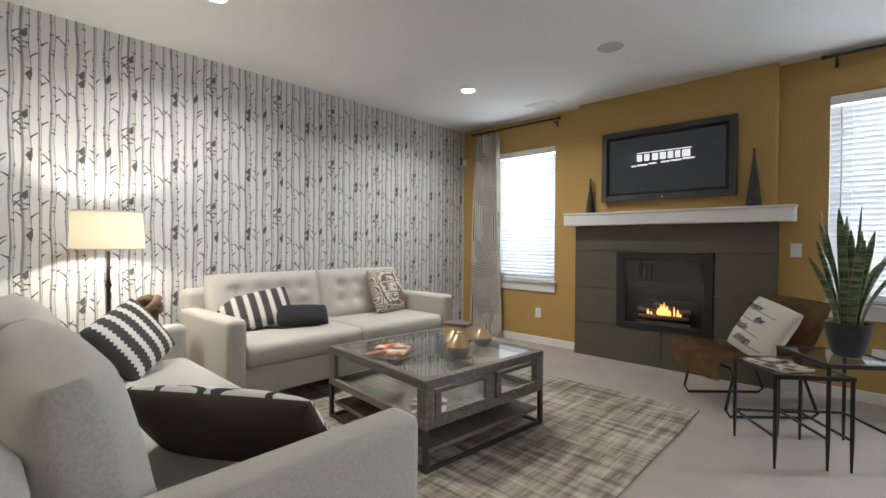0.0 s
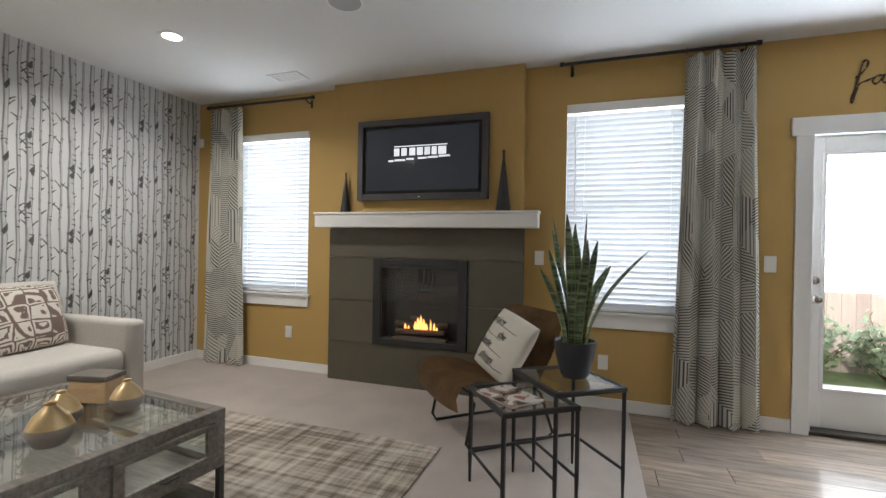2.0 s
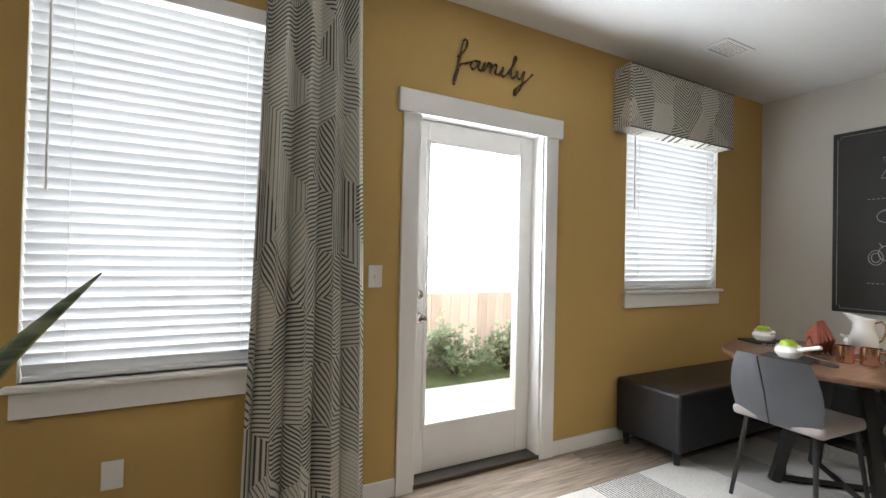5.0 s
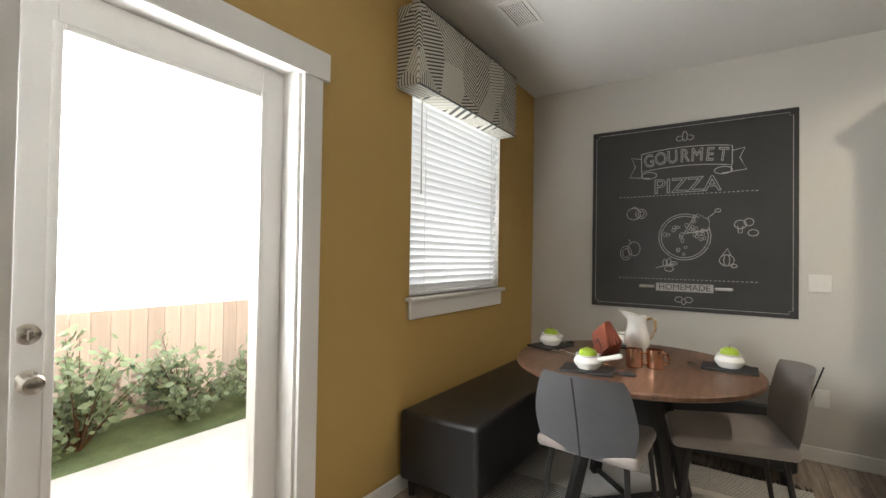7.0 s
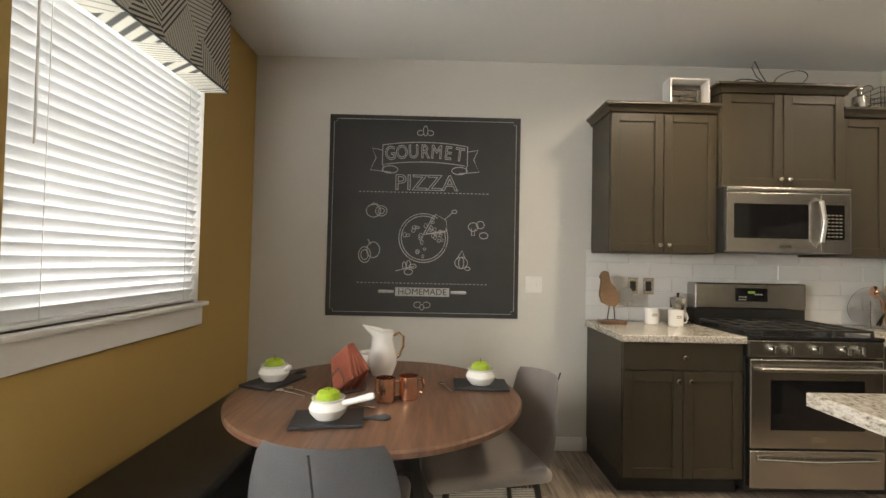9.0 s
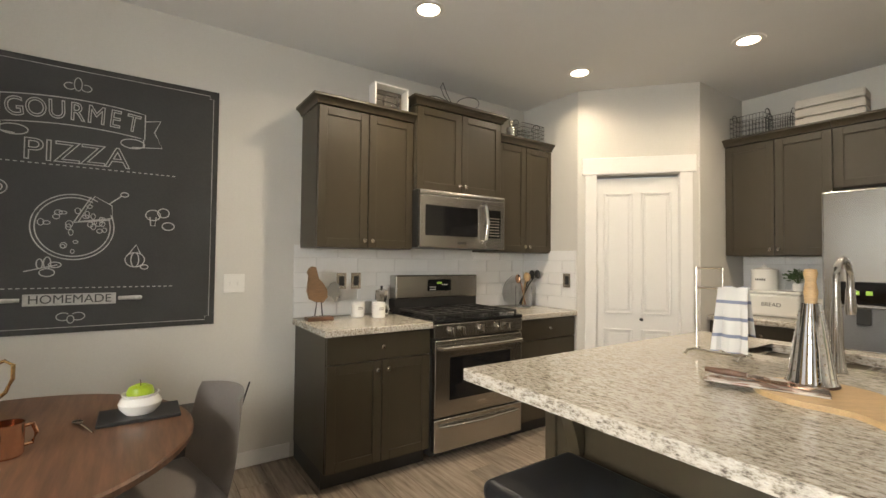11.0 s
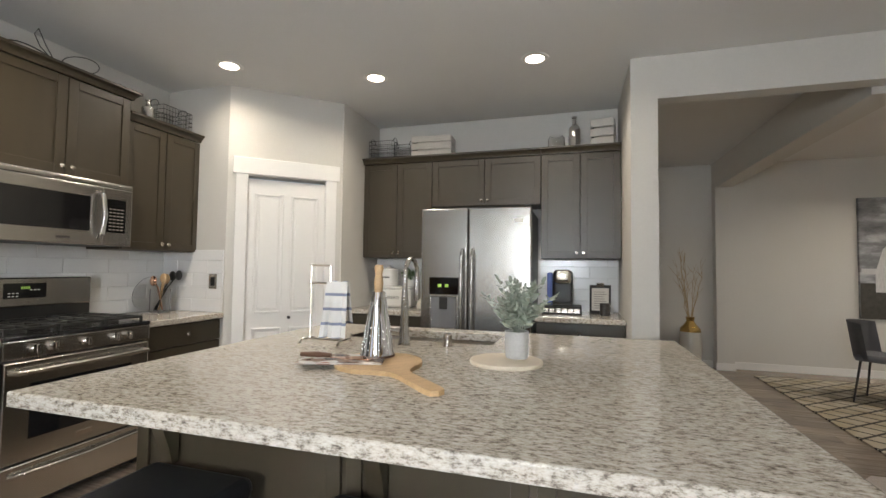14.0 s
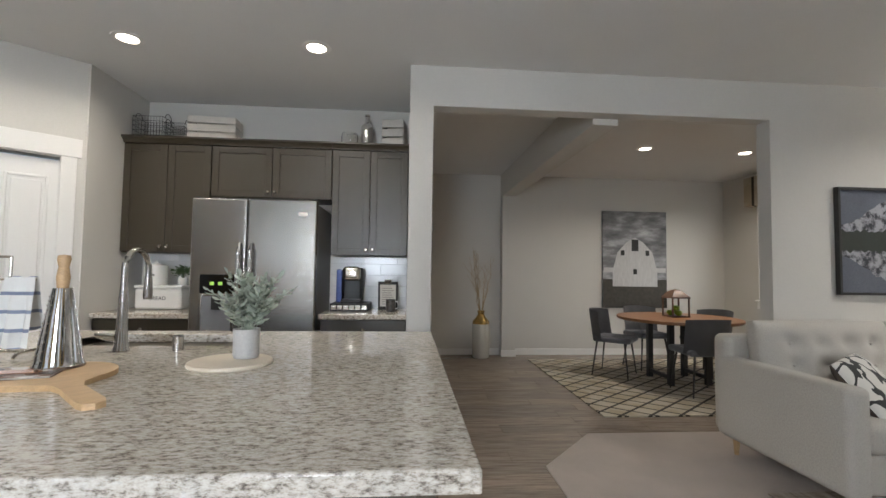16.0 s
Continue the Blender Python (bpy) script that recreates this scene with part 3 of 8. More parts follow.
def curtain(x0, x1, ztop, zbot, y, folds, label):
    c = thing("curtain", pose((x0 + x1) / 2, y, 0), label, "curtain", "patchwork curtains")
    bm = B(); uv = bm.loops.layers.uv.new("UVMap")
    n, rows = folds * 14, 24
    w = x1 - x0
    cloth = w * 1.7
    rng = random.Random(int(x0 * 100))
    ph = [rng.uniform(-0.5, 0.5) for _ in range(folds + 2)]
    grid = []
    for j in range(rows + 1):
        f = j / rows
        z = ztop + (zbot - ztop) * f
        row = []
        for i in range(n + 1):
            u = i / n
            k = u * folds
            amp = 0.042 + 0.014 * f + 0.01 * ph[int(k)]
            sw = (u - 0.5) * w * (0.86 + 0.26 * f) + 0.012 * math.sin(2 * math.pi * k * 2) * f
            yy = amp * math.sin(2 * math.pi * k + 0.5 * ph[int(k)] * f) + 0.006 * math.sin(9 * f + 3 * k)
            row.append((bm.verts.new((sw, yy, z)), (u * cloth, z)))
        grid.append(row)
    for j in range(rows):
        for i in range(n):
            q = (grid[j][i], grid[j][i + 1], grid[j + 1][i + 1], grid[j + 1][i])
            fc = bm.faces.new([a for a, _ in q])
            for lp, (_, t) in zip(fc.loops, q):
                lp[uv].uv = t
    part("panel", bm, PATCH, c)
    for i in range(folds + 1):
        bm = B(); xx = (i / folds - 0.5) * w * 0.86
        pts = [(xx, 0.021 * math.cos(a * math.pi / 6), ztop + 0.032 + 0.021 * math.sin(a * math.pi / 6)) for a in range(12)]
        tube(bm, pts, 0.002, 5, True)
        part("curtain_ring", bm, BLACK, c)
    return c


def rod(x0, x1, y, z, label):
    r = thing("curtain_rod", pose((x0 + x1) / 2, y, z), label, "curtain rod", "curtain rods")
    h = (x1 - x0) / 2
    bm = B(); tube(bm, [(-h, 0, 0), (h, 0, 0)], 0.0125, 12); part("bar", bm, BLACK, r)
    for s in (-1, 1):
        bm = B(); tube(bm, [(s * h, 0, 0), (s * (h + 0.004), 0, 0), (s * (h + 0.004), 0, 0), (s * (h + 0.03), 0, 0)], [0.012, 0.017, 0.019, 0.017], 12); part("finial", bm, BLACK, r)
        bm = B(); tube(bm, [(s * (h - 0.06), 0, -0.012), (s * (h - 0.06), 0.03, -0.03), (s * (h - 0.06), 6.0 - y, -0.03)], 0.006, 8); box(bm, s * (h - 0.06) - 0.012, 6.0 - y - 0.006, -0.07, s * (h - 0.06) + 0.012, 6.0 - y, 0.01, 0.003); part("bracket", bm, BLACK, r)


curtain(-2.57, -2.10, 2.62, 0.02, 5.90, 4, "black and cream striped patchwork curtain hanging by a window")
curtain(1.835, 2.335, 2.665, 0.012, 5.90, 4, "black and cream striped patchwork curtain hanging beside the door")
rod(-2.56, -1.32, 5.90, 2.655, "black metal curtain rod over a window")
rod(1.01, 2.30, 5.90, 2.70, "black metal curtain rod over a window")


def valance():
    v = thing("valance", pose(4.18, 5.85, 2.195), "upholstered striped patchwork box valance over a window", "valance")
    bm = B(); uv = bm.loops.layers.uv.new("UVMap")
    w, d, h = 1.22, 0.15, 0.445
    box(bm, 0, 0, 0, w, d, h, 0.012, 3)
    for f in bm.faces:
        for lp in f.loops:
            co = lp.vert.co
            lp[uv].uv = (co.x + (co.y if abs(f.normal.x) > 0.5 else 0) + 0.37, co.z + co.y * 0.2 + 0.11)
    part("cover", bm, PATCH, v)
    bm = B(); tube(bm, [(0.006, 0.002, 0.004), (w - 0.006, 0.002, 0.004)], 0.005, 6); tube(bm, [(0.006, 0.002, h - 0.004), (w - 0.006, 0.002, h - 0.004)], 0.005, 6)
    part("welt", bm, BLACKLEATHER, v)


valance()


# ---- fireplace ----
def fireplace():
    f = thing("fireplace", pose(-0.176, 5.895, 0), "built-in gas fireplace with dark tile surround, fire burning", "fireplace")
    # large surround tiles with thin joints
    for x0, x1, z0, z1 in ((-0.902, 0.904, 1.145, 1.408), (-0.902, -0.44, 0.75, 1.141), (-0.902, -0.44, 0.372, 0.746), (0.442, 0.904, 0.75, 1.141), (0.442, 0.904, 0.372, 0.746), (-0.902, -0.001, 0.0, 0.368), (0.003, 0.904, 0.0, 0.368)):
        bm = B(); box(bm, x0, -0.014, z0 + 0.001, x1, 0.004, z1, 0.0015, 1)
        part("tile", bm, SLATE, f)
    bm = B()
    for c in ((-0.437, -0.03, 0.372, -0.36, 0.0, 1.141), (0.36, -0.03, 0.372, 0.437, 0.0, 1.141), (-0.36, -0.03, 1.06, 0.36, 0.0, 1.141), (-0.36, -0.03, 0.372, 0.36, 0.0, 0.43)):
        box(bm, *c, 0.004)
    part("frame", bm, BLACK, f, "black metal fireplace frame")
    bm = B()
    for k in range(3):
        box(bm, -0.34, -0.036, 1.075 + k * 0.02, 0.34, -0.028, 1.085 + k * 0.02, 0.002)
    part("louvre", bm, BLACK, f)
    bm = B()
    for c in ((-0.36, 0.09, 0.40, 0.36, 0.10, 1.06), (-0.36, 0.0, 0.40, -0.355, 0.09, 1.06), (0.355, 0.0, 0.40, 0.36, 0.09, 1.06), (-0.36, 0.0, 0.415, 0.36, 0.09, 0.43)):
        box(bm, *c)
    part("firebox", bm, mat("soot", (0.02, 0.017, 0.015), 0.9), f)
    bm = B(); box(bm, -0.355, -0.008, 0.43, 0.355, -0.005, 1.06)
    g = part("pane", bm, GLASS, f); g.visible_shadow = False
    rng = random.Random(3)
    log = mat("log", (0.09, 0.06, 0.04), 0.9, vary=0.4, scale=30, bump=0.8, bump_scale=60)
    for k, (x, y, a, ln, z) in enumerate(((0.0, 0.035, 5, 0.46, 0.50), (-0.08, 0.06, -16, 0.34, 0.545), (0.10, 0.06, 22, 0.30, 0.55), (0.0, 0.045, -40, 0.22, 0.60))):
        bm = B(); pts, rr = [], []
        for q in range(7):
            s = (q / 6 - 0.5) * ln
            pts.append((x + s * math.cos(radians(a)), y + 0.006 * math.sin(q * 2 + k), z + s * math.sin(radians(a)) * 0.35))
            rr.append(0.026 + rng.uniform(-0.004, 0.004))
        tube(bm, pts, rr, 9)
        part("log", bm, log, f)
    for x, h, wd in ((-0.17, 0.05, 0.012), (-0.13, 0.03, 0.01), (-0.05, 0.07, 0.016), (-0.02, 0.11, 0.018), (0.015, 0.13, 0.02), (0.05, 0.10, 0.018), (0.08, 0.06, 0.015), (0.17, 0.07, 0.012), (0.2, 0.03, 0.01), (0.13, 0.10, 0.008)):
        bm = B()
        lathe(bm, [(wd * 0.5, 0), (wd, h * 0.2), (wd * 0.75, h * 0.5), (wd * 0.3, h * 0.8), (0, h)], 8, x * 0.8, 0.02, 0.525)
        part("flame", bm, FLAME, f)
    bm = B(); box(bm, -0.25, 0.0, 0.43, 0.25, 0.08, 0.455, 0.004); part("burner", bm, log, f)
    mt = thing("mantel", pose(-0.176, 5.888, 0), "white painted box mantel shelf over the fireplace", "mantel")
    part("box_front", box(B(), -0.982, -0.135, 1.412, 1.022, 0.0, 1.526, 0.004), TRIM, mt)
    part("shelf_board", box(B(), -0.99, -0.145, 1.527, 1.03, 0.0, 1.545, 0.003), TRIM, mt)


fireplace()


def television():
    t = thing("television", pose(-0.167, 5.888, 1.653), "dark wall-mounted television in a wide grey frame", "television")
    w, h = 1.20, 0.705
    bm = B()
    for c in ((-w / 2, -0.065, 0, -w / 2 + 0.055, -0.01, h), (w / 2 - 0.055, -0.065, 0, w / 2, -0.01, h), (-w / 2 + 0.055, -0.065, 0, w / 2 - 0.055, -0.01, 0.055), (-w / 2 + 0.055, -0.065, h - 0.055, w / 2 - 0.055, -0.01, h)):
        box(bm, *c, 0.004)
    part("frame", bm, mat("tv_frame", (0.055, 0.052, 0.052), 0.5), t)
    bm = B(); box(bm, -w / 2 + 0.04, -0.045, 0.04, w / 2 - 0.04, 0.0, h - 0.04)
    part("bezel", bm, BLACKGLASS, t)
    bm = B(); box(bm, -w / 2 + 0.085, -0.049, 0.085, w / 2 - 0.085, -0.0455, h - 0.085)
    part("screen", bm, glow("screen_black", (0.018, 0.020, 0.024), 0.6), t)
    principled(bpy.data.materials["screen_black"]).inputs["Roughness"].default_value = 0.1
    lit = glow("screen_white", (0.8, 0.8, 0.8), 0.75)
    bars = [(-0.245, 0.462, 0.245, 0.470)]
    for x0, x1 in ((-0.245, -0.19), (-0.175, -0.12), (-0.10, -0.04), (-0.03, 0.03), (0.04, 0.095), (0.105, 0.155), (0.165, 0.24)):
        bars.append((x0, 0.385, x1 - 0.006, 0.45))
    for x0, x1, dz in ((-0.30, -0.25, 0.0), (-0.24, -0.14, 0.005), (-0.13, -0.06, 0.012), (-0.02, 0.06, 0.016), (0.07, 0.16, 0.02), (0.17, 0.27, 0.026)):
        bars.append((x0, 0.335 + dz, x1, 0.350 + dz))
    for x0, z0, x1, z1 in bars:
        bm = B(); box(bm, x0, -0.0515, z0, x1, -0.0495, z1, 0.0008, 1)
        part("screen_bar", bm, lit, t, "white bar of a company mark")
    bm = B(); box(bm, -0.006, -0.067, 0.022, 0.006, -0.0645, 0.028); part("indicator", bm, lit, t)


television()
for x, h in ((-0.90, 0.37), (0.555, 0.50)):
    v = thing("bottle_vase", pose(x, 5.855, 1.545), "slim black tapering bottle vase with brown neck on the mantel", "vase", "mantel vases")
    r = 0.047 if h < 0.4 else 0.06
    bm = lathe(B(), [(0, 0), (r, 0), (r, 0.01), (r * 0.72, h * 0.3), (r * 0.42, h * 0.6), (r * 0.2, h * 0.82), (r * 0.16, h * 0.86)], 4 if h < 0 else 20); part("body", bm, BLACK, v)
    bm = lathe(B(), [(r * 0.17, h * 0.86), (r * 0.20, h * 0.93), (r * 0.2, h), (0, h)], 16); part("neck", bm, mat("umber", (0.06, 0.03, 0.015), 0.4), v)


# ---- sofas ----
def sofa(m, label, back_h=0.88, D=1.0):
    s = thing("sofa", m, label, "sofa", "linen sofas")
    W = 2.2
    w = W / 2
    bm = B(); box(bm, -w + 0.02, 0.04, 0.14, w - 0.02, D - 0.03, 0.34, 0.02, 3); part("base", bm, LINEN, s)
    for sx in (-1, 1):
        a, b = (sx * w, sx * (w - 0.13)) if sx > 0 else (-w, -w + 0.13)
        bm = B(); box(bm, min(a, b), 0.05, 0.13, max(a, b), D, 0.69, 0.035, 4)
        for v in bm.verts:
            if v.co.z > 0.5: v.co.z -= 0.02 * max(0, 0.5 - v.co.y)
        part("arm", bm, LINEN, s)
    bm = B(); box(bm, -w + 0.01, 0.0, 0.14, w - 0.01, 0.16, back_h - 0.10, 0.05, 4)
    part("back_frame", bm, LINEN, s)
    for sx in (-1, 1):
        cx = sx * (w - 0.13) / 2
        cw = w - 0.135
        bm = B(); box(bm, cx - cw / 2, 0.20, 0.34, cx + cw / 2, D - 0.005, 0.505, 0.055, 5)
        for v in bm.verts:
            if v.co.z > 0.46:
                u = (v.co.x - cx) / (cw / 2); q = (v.co.y - 0.6) / 0.4
                v.co.z += 0.02 * (1 - u * u) * (1 - min(1, q * q))
        part("seat_cushion", bm, LINEN, s)
        dm = [(x, y, 0.045, 0.04) for y in (-0.05, 0.09) for x in (-cw * 0.30, -cw * 0.10, cw * 0.10, cw * 0.30)]
        m2 = Matrix.Translation((cx, 0.265, 0.465 + (back_h - 0.47) / 2)) @ Matrix.Rotation(radians(-78), 4, "X") @ Matrix.Diagonal((1, -1, 1, 1))
        bm = cushion(B(), cw + 0.012, back_h - 0.43, 0.265, 40, 4.0, m2, 0.20, dm)
        cu = part("back_cushion", bm, LINEN, s)
        for x, y, _, _ in dm:
            p = m2 @ Vector((x, y, 0.087))
            bm = B(); bmesh.ops.create_uvsphere(bm, u_segments=8, v_segments=6, radius=0.011, matrix=Matrix.Translation(p) @ Matrix.Diagonal((1, 0.6, 1, 1)))
            o = part("button", bm, LINEN, cu)
    for x in (-w + 0.10, w - 0.10):
        for y in (0.12, D - 0.10):
            bm = lathe(B(), [(0, 0), (0.014, 0), (0.026, 0.14), (0, 0.14)], 14, x, y); part("leg", bm, OAK, s, "tapered light wood leg")
    return s


sofa(pose(-2.765, 3.525, 0.01, 0, 0, -90), "pale linen tufted sofa against the birch wallpaper", 0.93)
sofa(pose(-0.85, 1.18, 0.01), "pale linen tufted sofa with its back to the opening", 0.93, 1.03)


def zigzag(t, co):
    sx = nd(t, "ShaderNodeSeparateXYZ"); t.links.new(co, sx.inputs[0])
    tri = nd(t, "ShaderNodeMath", op="PINGPONG"); tri.inputs[1].default_value = 0.012; t.links.new(sx.outputs[1], tri.inputs[0])
    ad = nd(t, "ShaderNodeMath", op="ADD"); t.links.new(sx.outputs[0], ad.inputs[0]), t.links.new(tri.outputs[0], ad.inputs[1])
    md = nd(t, "ShaderNodeMath", op="PINGPONG"); md.inputs[1].default_value = 0.045; t.links.new(ad.outputs[0], md.inputs[0])
    st = nd(t, "ShaderNodeMath", op="GREATER_THAN"); st.inputs[1].default_value = 0.027; t.links.new(md.outputs[0], st.inputs[0])
    return mixc(t, st.outputs[0], (0.055, 0.05, 0.048), (0.66, 0.63, 0.57)), noise_of(t, co, 300, 2)


def ogee(t, co):
    v = nd(t, "ShaderNodeTexVoronoi", Scale=9.0, Randomness=0.25); v.feature = "DISTANCE_TO_EDGE"
    t.links.new(co, v.inputs[0])
    n = noise_of(t, co, 16, 3)
    mu = nd(t, "ShaderNodeMath", op="MULTIPLY"); t.links.new(v.outputs[0], mu.inputs[0]), t.links.new(n, mu.inputs[1])
    wv = nd(t, "ShaderNodeMath", op="PINGPONG"); wv.inputs[1].default_value = 0.045; t.links.new(mu.outputs[0], wv.inputs[0])
    return ramp(t, wv.outputs[0], ((0.0, (0.16, 0.11, 0.085)), (0.018, (0.16, 0.11, 0.085)), (0.024, (0.60, 0.55, 0.48)), (1.0, (0.60, 0.55, 0.48)))), n


ZIG = ramp_mat("zigzag_cloth", zigzag, 0.9, 0.4)
OGEE = ramp_mat("ogee_cloth", ogee, 0.9, 0.3)
DARKCUSH = mat("dark_brown_cloth", (0.05, 0.035, 0.025), 0.7, vary=0.2, bump=0.4)
BLACKCUSH = mat("black_cloth", (0.02, 0.02, 0.021), 0.85, vary=0.2, bump=0.5)
CREAM = mat("cream_cloth", (0.60, 0.56, 0.48), 0.9, vary=0.06, bump=0.3)


def pillow(m, w, h, t, material, label, extra=None):
    p = single("throw_pillow", cushion(B(), w, h, t, 18, 2.6, None, 0.08), material, label, "pillow", m)
    return p


def stand(x, y, z, yaw, lean, roll=0):
    """A pillow standing on its lower edge, its face turned to yaw and leaning back."""
    return Matrix.Translation((x, y, z)) @ Matrix.Rotation(radians(yaw), 4, "Z") @ Matrix.Rotation(radians(90 - lean), 4, "X") @ Matrix.Rotation(radians(roll), 4, "Z")


pillow(stand(-2.34, 2.86, 0.66, 70, 28, 12), 0.56, 0.30, 0.16, ZIG, "charcoal pillow with white zigzag stripes on a sofa")
pillow(stand(-2.16, 3.18, 0.61, 78, 40, -4), 0.42, 0.18, 0.13, BLACKCUSH, "small black lumbar pillow lying on a sofa")
pillow(stand(-2.33, 4.22, 0.73, 100, 20, 0), 0.44, 0.44, 0.17, OGEE, "cream pillow with brown ogee print on a sofa")
pillow(stand(-1.60, 1.87, 0.695, 125, 32, 20), 0.40, 0.36, 0.15, ZIG, "charcoal pillow with white zigzag stripes on a sofa")
BOLD = ramp_mat("bold_print", lambda t, co: (ramp(t, noise_of(t, co, 9, 1, 0.3), ((0.44, (0.62, 0.6, 0.56)), (0.48, (0.03, 0.03, 0.03)), (0.56, (0.03, 0.03, 0.03)), (0.58, (0.62, 0.6, 0.56))), "CONSTANT"), None), 0.85)
bm = cushion(B(), 0.64, 0.36, 0.15, 18, 2.6, None, 0.08)
for f in bm.faces:
    f.material_index = 1 if f.calc_center_median().z > 0.004 else 0
single("throw_pillow", bm, [DARKCUSH, BOLD], "pillow with a brown back and a bold black and white front", "pillow", stand(-0.25, 1.85, 0.62, -146, 38, 0))


# ---- corner table and floor lamp ----
ct = thing("corner_table", pose(-2.42, 1.92, 0.01), "small round dark side table between the sofas", "side table")
bm = lathe(B(), [(0, 0.50), (0.24, 0.50), (0.245, 0.51), (0.24, 0.525), (0, 0.525)], 32); part("tabletop", bm, GREYWOOD, ct)
bm = lathe(B(), [(0, 0), (0.16, 0), (0.16, 0.012), (0.025, 0.03), (0.025, 0.5), (0, 0.5)], 24); part("pedestal", bm, BLACK, ct)
fl = thing("table_lamp", pose(-2.44, 1.92, 0.537), "tall black table lamp with a lit cream drum shade", "lamp")
bm = lathe(B(), [(0, 0), (0.075, 0), (0.075, 0.015), (0.014, 0.03), (0.012, 0.36), (0.02, 0.38), (0.012, 0.42), (0.008, 0.61), (0, 0.61)], 20); part("stem", bm, BLACK, fl)
bm = lathe(B(), [(0.208, 0.625), (0.192, 0.872), (0.190, 0.872), (0.206, 0.625)], 40); part("shade", bm, sheer("lamp_shade", (0.92, 0.88, 0.78), 0.6), fl, "lit cream drum shade")
for z, r in ((0.625, 0.209), (0.869, 0.193)):
    bm = B(); tube(bm, [(r * math.cos(a * math.pi / 18), r * math.sin(a * math.pi / 18), z) for a in range(36)], 0.004, 6, True); part("rim", bm, CREAM, fl)
bm = B(); bmesh.ops.create_uvsphere(bm, u_segments=14, v_segments=10, radius=0.032, matrix=Matrix.Translation((0.02, -0.02, 0.76))); part("bulb", bm, BULB, fl)
orb = thing("wire_orb", pose(-2.30, 2.00, 0.62), "openwork rose-gold wire ornament on the corner table", "ornament")
bm = B()
rng = random.Random(8)
for k in range(14):
    a, b = rng.uniform(0, 6.28), rng.uniform(0.3, 2.6)
    n1 = Vector((math.sin(b) * math.cos(a), math.sin(b) * math.sin(a), math.cos(b)))
    u = n1.orthogonal().normalized(); v = n1.cross(u)
    tube(bm, [Vector((0, 0, 0.085)) + 0.08 * (u * math.cos(q * math.pi / 8) + v * math.sin(q * math.pi / 8)) + n1 * 0.02 for q in range(16)], 0.002, 5, True)
part("wire", bm, COPPER, orb)
bm = lathe(B(), [(0, -0.083), (0.06, -0.083), (0.06, -0.078), (0.006, -0.07), (0.006, 0.03), (0, 0.03)], 18); part("foot", bm, COPPER, orb)
bm = B(); tube(bm, [((0.045 + 0.02 * math.cos(3 * a)) * math.cos(2 * a), (0.045 + 0.02 * math.cos(3 * a)) * math.sin(2 * a), 0.075 + 0.045 * math.sin(3 * a)) for a in [q * 2 * math.pi / 60 for q in range(60)]], 0.026, 10, True)
box(bm, -0.05, -0.04, -0.163, 0.05, 0.04, 0.035, 0.006)
single("carved_knot", bm, mat("knot_wood", (0.12, 0.065, 0.035), 0.5, vary=0.3, scale=20), "carved brown wooden knot ornament on the corner table", "ornament", pose(-2.36, 2.14, 0.70))


# ---- rug, coffee table ----
bm = B(); box(bm, -2.35, 1.85, 0.010, 0.39, 4.88, 0.022, 0.004)
single("area_rug", bm, RUG, "distressed grey and ivory plaid area rug on the carpet", "rug")


